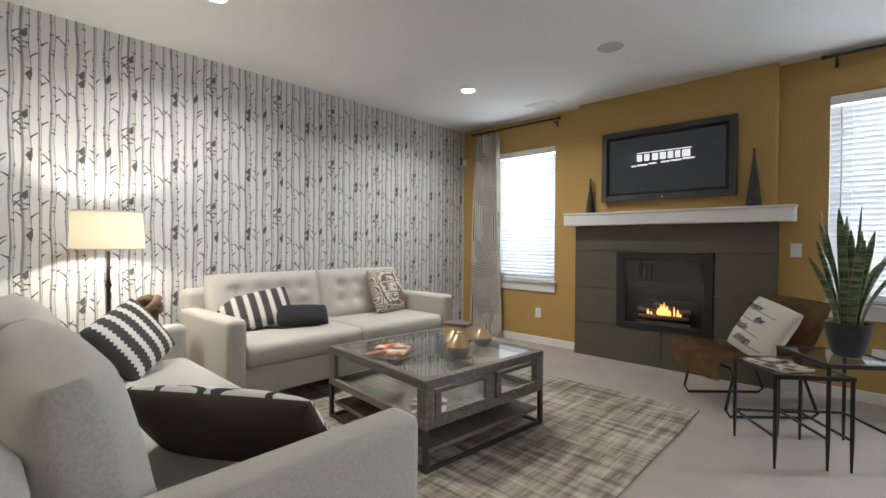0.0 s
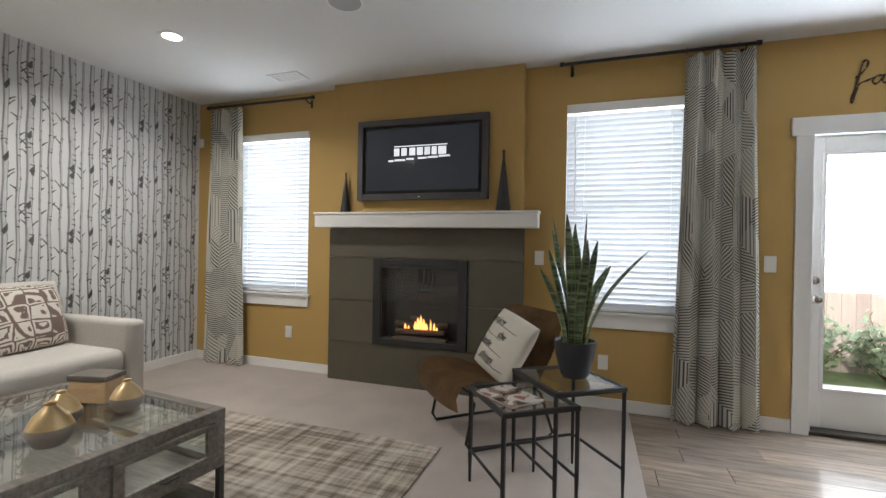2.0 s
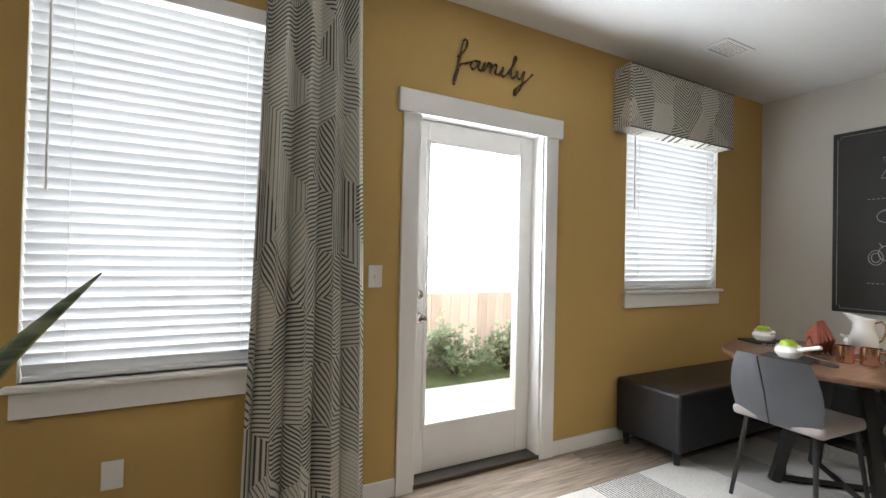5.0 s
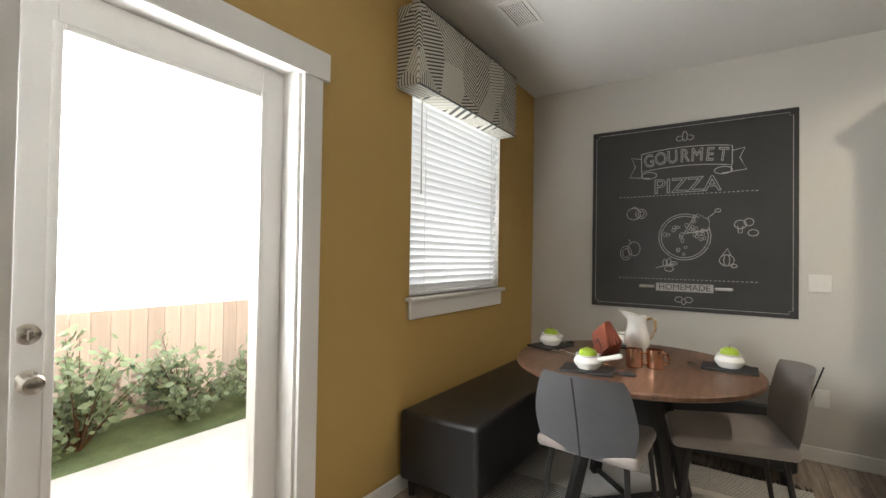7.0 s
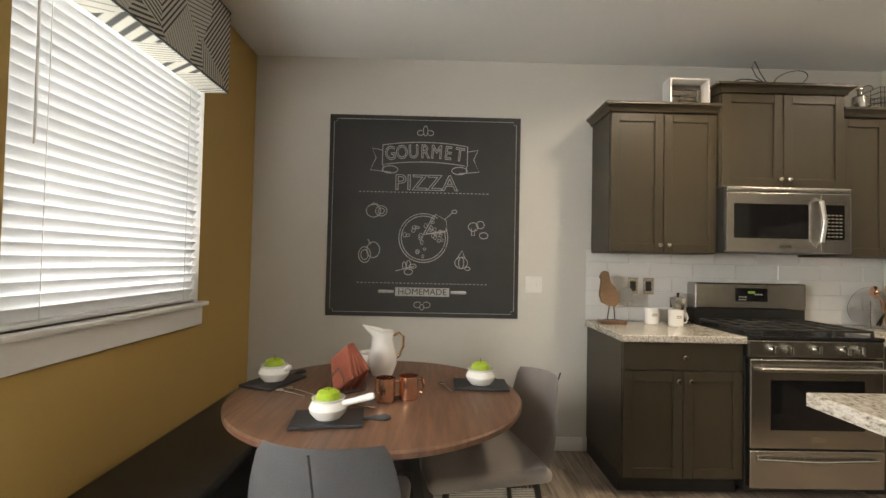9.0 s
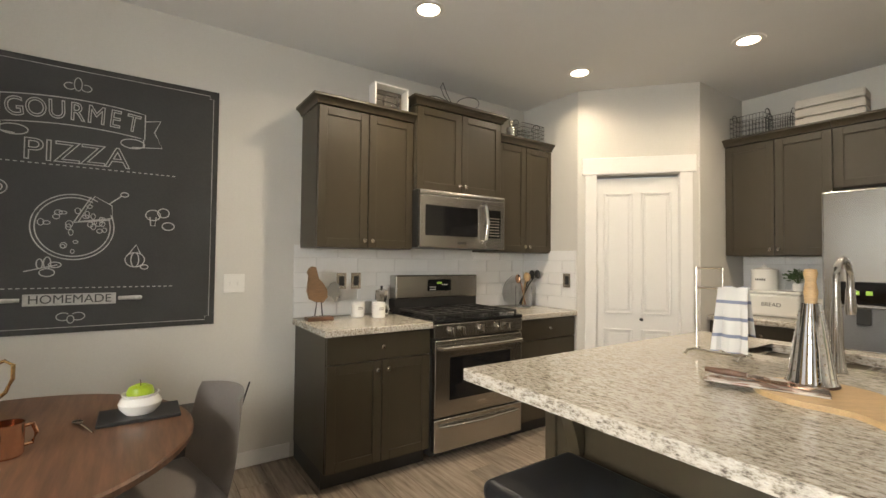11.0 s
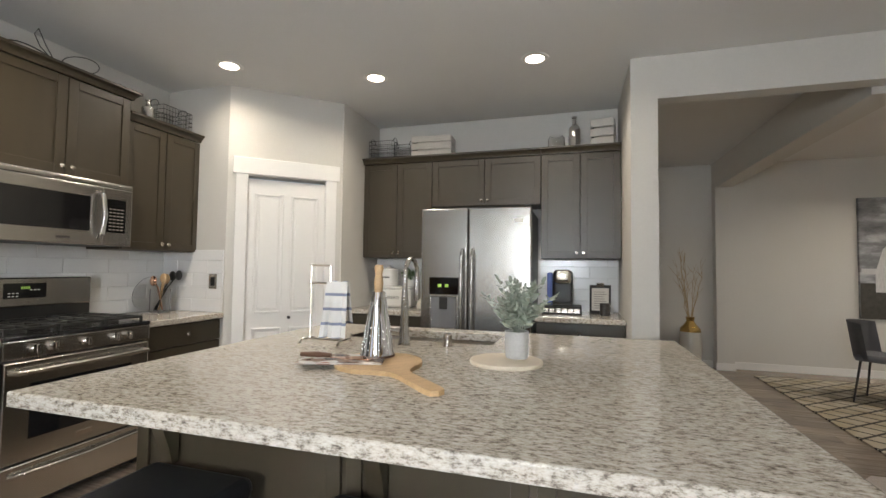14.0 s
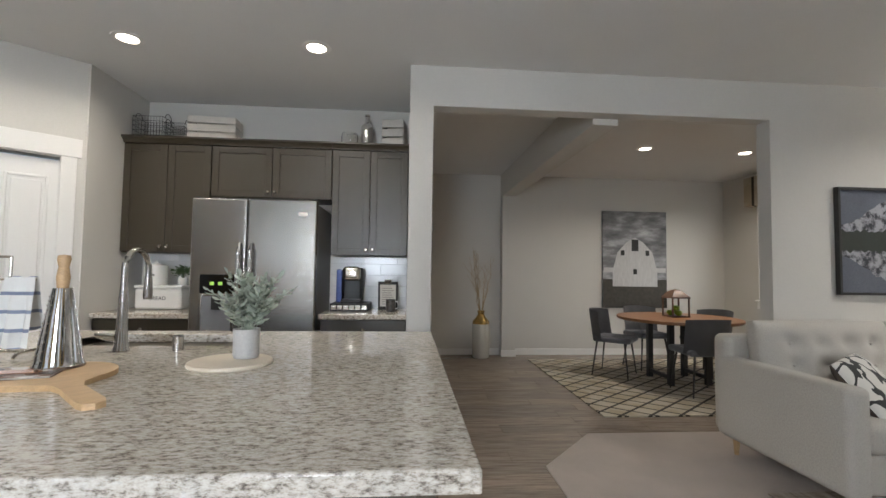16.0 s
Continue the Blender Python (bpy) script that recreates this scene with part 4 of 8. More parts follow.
def coffee_table():
    c = thing("coffee_table", pose(-0.871, 3.425, 0.022, 0, 0, -5.2), "weathered wood and iron coffee table with inset glass top", "coffee table")
    a, b, h = 0.52, 0.508, 0.485
    bm = B()
    for q in ((-a, -b, h - 0.05, -a + 0.055, b, h), (a - 0.055, -b, h - 0.05, a, b, h), (-a + 0.055, -b, h - 0.05, a - 0.055, -b + 0.055, h), (-a + 0.055, b - 0.055, h - 0.05, a - 0.055, b, h)):
        box(bm, *q, 0.004)
    part("top_frame", bm, GREYWOOD, c)
    bm = B(); box(bm, -a + 0.055, -b + 0.055, h - 0.012, a - 0.055, b - 0.055, h - 0.003); part("glass_top", bm, TABLEGLASS, c, "clear inset glass").visible_shadow = False
    # side frames with glass
    for x in (-a + 0.001, a - 0.036):
        for y0 in (-b + 0.001, -0.0275, b - 0.056):
            bm = B(); box(bm, x, y0, 0.27, x + 0.035, y0 + 0.055, h - 0.051, 0.003); part("post", bm, GREYWOOD, c)
        bm = B(); box(bm, x, -b, 0.225, x + 0.035, b, 0.2695, 0.003); part("rail", bm, GREYWOOD, c)
        bm = B(); box(bm, x + 0.014, -b + 0.05, 0.268, x + 0.018, b - 0.05, h - 0.048); part("side_pane", bm, TABLEGLASS, c).visible_shadow = False
    for y in (-b + 0.001, b - 0.036):
        for x0 in (-a + 0.036, a - 0.075):
            bm = B(); box(bm, x0, y, 0.27, x0 + 0.039, y + 0.035, h - 0.051, 0.003); part("post", bm, GREYWOOD, c)
        bm = B(); box(bm, -a + 0.036, y, 0.225, a - 0.036, y + 0.035, 0.2695, 0.003); part("rail", bm, GREYWOOD, c)
        bm = B(); box(bm, -a + 0.07, y + 0.014, 0.268, a - 0.07, y + 0.018, h - 0.048); part("side_pane", bm, TABLEGLASS, c).visible_shadow = False
    for y0, y1 in ((-b + 0.06, -0.03), (0.03, b - 0.06)):
        dr = B()
        box(dr, a - 0.006, y0, 0.275, a + 0.012, y1, 0.30, 0.003); box(dr, a - 0.006, y0, h - 0.075, a + 0.012, y1, h - 0.055, 0.003); box(dr, a - 0.006, y0, 0.30, a + 0.012, y0 + 0.04, h - 0.075, 0.003); box(dr, a - 0.006, y1 - 0.04, 0.30, a + 0.012, y1, h - 0.075, 0.003)
        d = part("drawer_front", dr, GREYWOOD, c)
        bm = B(); tube(bm, [(a + 0.012, (y0 + y1) / 2 - 0.04, 0.288), (a + 0.028, (y0 + y1) / 2 - 0.03, 0.288), (a + 0.028, (y0 + y1) / 2 + 0.03, 0.288), (a + 0.012, (y0 + y1) / 2 + 0.04, 0.288)], 0.005, 8); part("pull", bm, DARKIRON, d)
    bm = B(); box(bm, -a + 0.035, -b + 0.035, 0.215, a - 0.035, b - 0.035, 0.235, 0.002); part("drawer_floor", bm, GREYWOOD, c)
    bm = B(); box(bm, -a + 0.03, -b + 0.03, 0.085, a - 0.03, b - 0.03, 0.11, 0.003); part("lower_shelf", bm, GREYWOOD, c)
    for x in (-a + 0.001, a - 0.029):
        for y in (-b + 0.001, b - 0.029):
            bm = B(); box(bm, x, y, 0, x + 0.028, y + 0.028, 0.225, 0.003); part("leg", bm, DARKIRON, c)
    for x in (-a + 0.001, a - 0.029):
        bm = B(); box(bm, x + 0.002, -b + 0.03, 0.0, x + 0.026, b - 0.03, 0.022, 0.003); part("floor_bar", bm, DARKIRON, c)
    for y in (-b + 0.001, b - 0.029):
        bm = B(); box(bm, -a + 0.03, y + 0.002, 0.0, a - 0.03, y + 0.026, 0.022, 0.003); part("floor_bar", bm, DARKIRON, c)
    return c


coffee_table()
PAGE = mat("magazine_page", (0.62, 0.58, 0.52), 0.35, vary=0.1)


def build_cover(t, co):
    n = noise_of(t, co, 11, 2, 0.4)
    return ramp(t, n, ((0.30, (0.08, 0.03, 0.02)), (0.42, (0.42, 0.10, 0.05)), (0.5, (0.60, 0.32, 0.14)), (0.58, (0.66, 0.60, 0.52)), (0.7, (0.18, 0.13, 0.10))), "CONSTANT"), None


def build_cover_pale(t, co):
    n = noise_of(t, co, 9, 2, 0.4)
    return ramp(t, n, ((0.3, (0.10, 0.06, 0.05)), (0.42, (0.30, 0.22, 0.18)), (0.5, (0.62, 0.58, 0.54)), (0.62, (0.34, 0.16, 0.11))), "CONSTANT"), None


COVER, COVER2 = ramp_mat("magazine_cover", build_cover, 0.25), ramp_mat("magazine_cover_pale", build_cover_pale, 0.25)


def magazine(m, w, d, h, cover, label):
    g = thing("magazine", m, label, "magazine", "magazines")
    bm = B(); box(bm, -w / 2, -d / 2, 0.001, w / 2, d / 2, h - 0.001, 0.002, 1); part("pages", bm, PAGE, g)
    bm = B(); box(bm, -w / 2 - 0.002, -d / 2 - 0.002, h - 0.001, w / 2 + 0.002, d / 2 + 0.002, h); part("cover", bm, cover, g)
    bm = B(); box(bm, -w / 2 - 0.002, -d / 2 - 0.002, 0.0, w / 2 + 0.002, d / 2 + 0.002, 0.001); part("back_cover", bm, cover, g)


magazine(pose(-0.986, 3.125, 0.508, 0, 0, 22), 0.23, 0.30, 0.016, COVER2, "glossy magazine with a red cover lying on the coffee table")
magazine(pose(-0.976, 3.135, 0.525, 0, 0, 34), 0.22, 0.29, 0.010, COVER, "glossy magazine with an orange and red cover on top of another")
magazine(pose(-0.606, 3.105, 0.260, 0, 0, 40), 0.20, 0.27, 0.010, COVER2, "pale magazine lying in the coffee table drawer")
GOLD = mat("gold_fade", (0.62, 0.46, 0.24), 0.3, 0.75, vary=0.1, scale=12)
TAUPE = mat("taupe_glaze", (0.26, 0.22, 0.19), 0.35, vary=0.15)
for x, y, k in ((-0.746, 3.485, 1.0), (-0.606, 3.365, 1.08), (-0.686, 3.705, 0.95)):
    v = thing("bud_vase", pose(x, y, 0.508), "squat gold and taupe bud vase on the coffee table", "vase", "bud vases")
    bm = lathe(B(), [(0, 0), (0.045 * k, 0), (0.066 * k, 0.03 * k), (0.070 * k, 0.05 * k), (0.066 * k, 0.062 * k)], 24); part("base", bm, TAUPE, v)
    bm = lathe(B(), [(0.066 * k, 0.062 * k), (0.05 * k, 0.095 * k), (0.028 * k, 0.118 * k), (0.015 * k, 0.132 * k), (0.019 * k, 0.140 * k), (0.012 * k, 0.138 * k), (0.010 * k, 0.10 * k)], 24); part("top", bm, GOLD, v)
gb = thing("trinket_box", pose(-0.936, 3.745, 0.508, 0, 0, 15), "square wooden trinket box on the coffee table", "box")
bm = B(); box(bm, -0.09, -0.06, 0, 0.09, 0.06, 0.10, 0.004); part("body", bm, OAK, gb)
bm = B(); box(bm, -0.094, -0.064, 0.10, 0.094, 0.064, 0.125, 0.004); part("lid", bm, GREYWOOD, gb)


# ---- lounge chair, nest of tables, snake plant ----
def lounge_chair():
    c = thing("lounge_chair", pose(0.62, 5.28, 0.01, 0, 0, 132), "brown leather sling lounge chair on a black wire frame", "armchair")
    # a bent shell: seat and back in one sweep
    prof = [(0.415, 0.25), (0.43, 0.33), (0.395, 0.40), (0.29, 0.425), (0.12, 0.395), (-0.04, 0.335), (-0.14, 0.345), (-0.21, 0.42), (-0.27, 0.55), (-0.33, 0.68), (-0.37, 0.78), (-0.385, 0.81)]

    def shell(pr, half, dz, curve):
        bm = B(); rows = []
        n = 12
        for y, z in pr:
            r = []
            for i in range(n + 1):
                u = -1 + 2 * i / n
                wing = curve * u * u
                r.append(bm.verts.new((u * half * (1 - 0.06 * abs(z - 0.45)), y + (wing * 0.5 if z > 0.40 and y < -0.1 else 0), z + dz + wing * (0.6 if z < 0.5 else 0.1))))
            rows.append(r)
        for p, q in zip(rows, rows[1:]):
            for i in range(n):
                bm.faces.new((p[i], p[i + 1], q[i + 1], q[i]))
        res = bmesh.ops.solidify(bm, geom=bm.faces[:], thickness=0.075)
        es = [e for e in bm.edges if e.calc_face_angle(0) > 1.2]
        bmesh.ops.bevel(bm, geom=es, offset=0.026, segments=4, affect="EDGES", profile=0.5, clamp_overlap=True)
        return bm
    part("seat", shell(prof[:7], 0.335, 0.0, 0.05), LEATHER, c)
    part("backrest", shell(prof[6:], 0.335, 0.0, 0.07), LEATHER, c)
    for s in (-1, 1):
        x = s * 0.27
        pts = [(x * 0.7, 0.26, 0.33), (x, 0.28, 0.30), (x, 0.33, 0.06), (x, 0.30, 0.014), (x, -0.26, 0.014), (x, -0.30, 0.04), (x, -0.20, 0.30), (x * 0.7, -0.18, 0.34)]
        bm = B(); tube(bm, pts, 0.010, 10); part("runner", bm, BLACK, c)
    bm = B(); tube(bm, [(-0.19, 0.26, 0.33), (0.19, 0.26, 0.33)], 0.009, 8); tube(bm, [(-0.19, -0.18, 0.33), (0.19, -0.18, 0.33)], 0.009, 8); part("stretcher", bm, BLACK, c)


lounge_chair()
PILM = Matrix.Translation((0.71, 5.24, 0.60)) @ Matrix.Rotation(radians(-42), 4, "Z") @ Matrix.Rotation(radians(62), 4, "X") @ Matrix.Rotation(radians(-12), 4, "Z")
pl = thing("throw_pillow", PILM, "cream pillow with black script lettering on the lounge chair", "pillow")
part("cover", cushion(B(), 0.43, 0.43, 0.16, 18, 2.6, None, 0.08), CREAM, pl)


def script(text, size, m, material, parent, name="lettering", thick=0.0012, shear=0.28, outline=0.0):
    cu = bpy.data.curves.new(name, "FONT")
    cu.body, cu.size, cu.shear, cu.extrude, cu.align_x, cu.align_y = text, size, shear, thick, "CENTER", "CENTER"
    if outline:
        cu.fill_mode, cu.bevel_depth, cu.extrude = "NONE", outline, 0.0
    tmp = bpy.data.objects.new(name, cu)
    scene.collection.objects.link(tmp)
    me = bpy.data.meshes.new_from_object(tmp.evaluated_get(bpy.context.evaluated_depsgraph_get()))
    bpy.data.objects.remove(tmp)
    bpy.data.curves.remove(cu)
    me.name = name
    me.materials.clear(); me.materials.append(material)
    o = new(name, me)
    if parent is not None: o.parent = parent
    o.matrix_local = m
    return o


INK = mat("black_ink", (0.015, 0.014, 0.013), 0.8)
for word, x, y in (("enjoy", -0.10, 0.13), ("the", 0.02, 0.045), ("little", -0.10, -0.04), ("things", -0.02, -0.125)):
    script(word, 0.068, Matrix.Translation((x, y, 0.083 - 0.35 * (x * x + y * y))), INK, pl, shear=0.35)
    bm = B(); tube(bm, [(-0.19, y - 0.02, 0.05), (-0.12, y - 0.026, 0.074), (0.0, y - 0.03, 0.081 - 0.3 * y * y), (0.10, y - 0.034, 0.072), (0.17, y - 0.028, 0.05)], 0.0022, 5); part("stitched_line", bm, INK, pl)


def nest_table(m, w, d, h, label):
    t = thing("nest_table", m, label, "side table", "nest of tables")
    for x0, y0, x1, y1 in ((-w, -d, w, -d + 0.022), (-w, d - 0.022, w, d), (-w, -d + 0.022, -w + 0.022, d - 0.022), (w - 0.022, -d + 0.022, w, d - 0.022)):
        bm = B(); box(bm, x0, y0, h - 0.024, x1, y1, h, 0.003); part("top_rail", bm, BLACK, t)
    bm = B(); box(bm, -w + 0.022, -d + 0.022, h - 0.012, w - 0.022, d - 0.022, h - 0.003); part("glass_top", bm, TABLEGLASS, t, "clear glass top").visible_shadow = False
    for x in (-w + 0.011, w - 0.011):
        for y in (-d + 0.011, d - 0.011):
            bm = B(); tube(bm, [(x, y, 0), (x, y, 0.15), (x, y, h - 0.02)], [0.007, 0.012, 0.013], 4); part("leg", bm, BLACK, t)
    for p, q in (((-w + 0.01, -d + 0.01), (-w + 0.01, d - 0.01)), ((w - 0.01, -d + 0.01), (w - 0.01, d - 0.01)), ((-w + 0.01, d - 0.01), (w - 0.01, d - 0.01))):
        bm = B(); tube(bm, [(*p, 0.17), (*q, 0.17)], 0.008, 6); part("stretcher", bm, BLACK, t)


nest_table(pose(0.93, 4.52, 0.01, 0, 0, 36), 0.20, 0.215, 0.51, "low black iron nest table with glass top")
nest_table(pose(1.135, 4.69, 0.01, 0, 0, 36), 0.20, 0.225, 0.575, "taller black iron nest table with glass top")
magazine(pose(0.88, 4.46, 0.521, 0, 0, 50), 0.20, 0.27, 0.012, COVER2, "magazine with a pale cover lying on a glass table")


def build_snake(t, co):
    n = noise_of(t, scaled(t, co, (6, 6, 60)), 1.2, 3, 0.6)
    return ramp(t, n, ((0.36, (0.028, 0.052, 0.022)), (0.5, (0.085, 0.13, 0.06)), (0.62, (0.20, 0.25, 0.15)))), None


SNAKE = ramp_mat("snake_leaf", build_snake, 0.35)
EDGE = mat("leaf_edge", (0.25, 0.26, 0.07), 0.4)


def snake_plant():
    p = thing("snake_plant", pose(1.175, 4.72, 0.586), "tall snake plant in a dark pot on a glass table", "plant")
    bm = lathe(B(), [(0, 0), (0.062, 0), (0.075, 0.02), (0.10, 0.12), (0.107, 0.19), (0.10, 0.19), (0.094, 0.165), (0, 0.165)], 32); part("pot", bm, mat("dark_pot", (0.028, 0.028, 0.034), 0.45, vary=0.15), p, "matt black pot")
    bm = B()
    rng = random.Random(4)
    for k in range(60):
        a, r = rng.uniform(0, 6.28), 0.09 * rng.random() ** 0.5
        bmesh.ops.create_icosphere(bm, subdivisions=1, radius=rng.uniform(0.008, 0.016), matrix=Matrix.Translation((r * math.cos(a), r * math.sin(a), 0.168)))
    part("moss", bm, mat("moss", (0.16, 0.19, 0.03), 0.9, vary=0.3), p)
    for k in range(15):
        a = k * 2.399 + rng.uniform(-0.2, 0.2)
        r = 0.012 + 0.055 * (k / 19)
        out = 0.03 + 0.16 * (k / 19) + (0.24 if k in (11, 15) else 0.12 if k in (13, 17) else 0) + rng.uniform(0, 0.05)
        h = rng.uniform(0.58, 0.76) - 0.34 * (k / 19) * rng.random()
        w = rng.uniform(0.026, 0.037)
        bm = B(); rows = []
        tw = rng.uniform(-0.6, 0.6)
        for j in range(11):
            f = j / 10
            c = Vector((math.cos(a) * (r + out * f ** 1.7), math.sin(a) * (r + out * f ** 1.7), 0.15 + h * f * (1 - 0.12 * out * f * 3)))
            wd = w * (0.62 + 0.5 * f) * max(0.02, (1 - f ** 3.2)) ** 0.7
            s = Vector((-math.sin(a + tw * f), math.cos(a + tw * f), 0))
            nn = Vector((math.cos(a + tw * f), math.sin(a + tw * f), 0))
            rows.append([bm.verts.new(c - s * wd + nn * wd * 0.35), bm.verts.new(c - s * wd * 0.85 + nn * wd * 0.25), bm.verts.new(c), bm.verts.new(c + s * wd * 0.85 + nn * wd * 0.25), bm.verts.new(c + s * wd + nn * wd * 0.35)])
        for u, v in zip(rows, rows[1:]):
            for i in range(4):
                fc = bm.faces.new((u[i], u[i + 1], v[i + 1], v[i]))
                fc.material_index = 1 if i in (0, 3) else 0
        part("leaf", bm, [SNAKE, EDGE], p)


snake_plant()


# ---- kitchen ----
def knob(parent, x, y, z, d):
    """A round cabinet knob that points along d."""
    bm = lathe(B(), [(0, 0), (0.006, 0), (0.005, 0.012), (0.014, 0.018), (0.015, 0.024), (0.010, 0.030), (0, 0.031)], 14)
    bm.transform(Matrix.Translation((x, y, z)) @ Vector((0, 0, 1)).rotation_difference(Vector(d)).to_matrix().to_4x4())
    part("knob", bm, NICKEL, parent, "satin nickel knob")


def shaker(parent, x0, x1, z0, z1, y, name="door", kn=None, flat=False):
    """A shaker front in the local x-z plane, its face at y towards -y."""
    bm = B(); r = 0.055
    if flat:
        box(bm, x0, y, z0, x1, y + 0.02, z1, 0.003)
    else:
        box(bm, x0 + r - 0.002, y + 0.009, z0 + r - 0.002, x1 - r + 0.002, y + 0.018, z1 - r + 0.002)
    d = part(name, bm, CAB, parent)
    if not flat:
        for nm, c in (("stile", (x0, y, z0, x0 + r, y + 0.02, z1)), ("stile", (x1 - r, y, z0, x1, y + 0.02, z1)), ("rail", (x0 + r, y, z0, x1 - r, y + 0.02, z0 + r)), ("rail", (x0 + r, y, z1 - r, x1 - r, y + 0.02, z1))):
            part(nm, box(B(), *c, 0.0025), CAB, d)
    if kn:
        knob(d, kn[0], y, kn[1], (0, -1, 0))
    return d


def upper(m, w, z0, z1, depth, label, doors=2, crown=(1, 1)):
    """A wall cabinet: local x along the wall from 0 to w, back at y = 0, front towards -y."""
    c = thing("wall_cabinet", m, label, "cabinet", "wall cabinets")
    bm = B(); box(bm, 0, -depth + 0.021, z0, w, -0.002, z1, 0.002, 1); part("body", bm, CAB, c)
    dw = w / doors
    for i in range(doors):
        kx = (dw * (i + 1) - 0.028) if i == 0 else (dw * i + 0.028)
        shaker(c, dw * i + 0.003, dw * (i + 1) - 0.003, z0 + 0.004, z1 - 0.004, -depth, "door", (kx, z0 + 0.05))
    bm = B()
    a, b = (-0.045 if crown[0] else 0), (w + 0.045 if crown[1] else w)
    pr = [(0.0, z1), (0.012, z1), (0.016, z1 + 0.015), (0.035, z1 + 0.035), (0.046, z1 + 0.040), (0.046, z1 + 0.055), (0.0, z1 + 0.055)]
    rows = []
    for o, z in pr:
        pts = [(-o if crown[0] else 0, -0.002, z), (-o if crown[0] else 0, -depth - o, z), (w + (o if crown[1] else 0), -depth - o, z), (w + (o if crown[1] else 0), -0.002, z)]
        rows.append([bm.verts.new(p) for p in pts])
    for p, q in zip(rows, rows[1:]):
        for i in range(3):
            bm.faces.new((p[i], p[i + 1], q[i + 1], q[i]))
    bm.faces.new(rows[-1])
    part("crown", bm, CAB, c)
    return c


def base_cab(m, w, label, depth=0.60, fronts="drawer_doors", panel=True):
    c = thing("base_cabinet", m, label, "cabinet", "base cabinets")
    bm = B(); box(bm, 0, -depth + 0.021, 0.10, w, -0.002, 0.873, 0.002, 1); part("body", bm, CAB, c)
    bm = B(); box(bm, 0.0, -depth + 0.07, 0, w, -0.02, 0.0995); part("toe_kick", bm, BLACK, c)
    if fronts == "drawer_doors":
        shaker(c, 0.003, w - 0.003, 0.715, 0.868, -depth, "drawer", (w / 2, 0.79), True)
        shaker(c, 0.003, w / 2 - 0.002, 0.105, 0.708, -depth, "door", (w / 2 - 0.035, 0.655))
        shaker(c, w / 2 + 0.002, w - 0.003, 0.105, 0.708, -depth, "door", (w / 2 + 0.035, 0.655))
    else:
        for a, b in ((0.715, 0.868), (0.42, 0.708), (0.105, 0.413)):
            shaker(c, 0.003, w - 0.003, a, b, -depth, "drawer", (w / 2, (a + b) / 2), True)
    return c


def east(y):
    """Pose of a cabinet on the east wall whose local x starts at y and runs towards -y."""
    return pose(6.12, y, 0, 0, 0, -90)


upper(east(3.605), 0.685, 1.388, 2.285, 0.34, "dark brown shaker wall cabinet beside the microwave", 2, (1, 0))
upper(east(2.918), 0.785, 1.812, 2.41, 0.38, "raised dark brown shaker wall cabinet over the microwave", 2, (1, 1))
upper(east(2.131), 0.635, 1.388, 2.285, 0.34, "dark brown shaker wall cabinet by the pantry", 2, (0, 1))
base_cab(east(3.625), 0.69, "dark brown base cabinet with drawer and two doors", 0.61)
base_cab(east(2.148), 0.63, "dark brown base cabinet of drawers", 0.61, "drawers")


def counter(name, x0, y0, x1, y1, label, z=0.875):
    bm = B(); box(bm, x0, y0, z, x1, y1, z + 0.04, 0.006, 3)
    return single(name, bm, GRANITE, label, "countertop")


counter("countertop", 5.48, 2.932, 6.118, 3.648, "speckled granite countertop beside the range")
counter("countertop", 5.48, 1.513, 6.118, 2.145, "speckled granite countertop by the pantry")


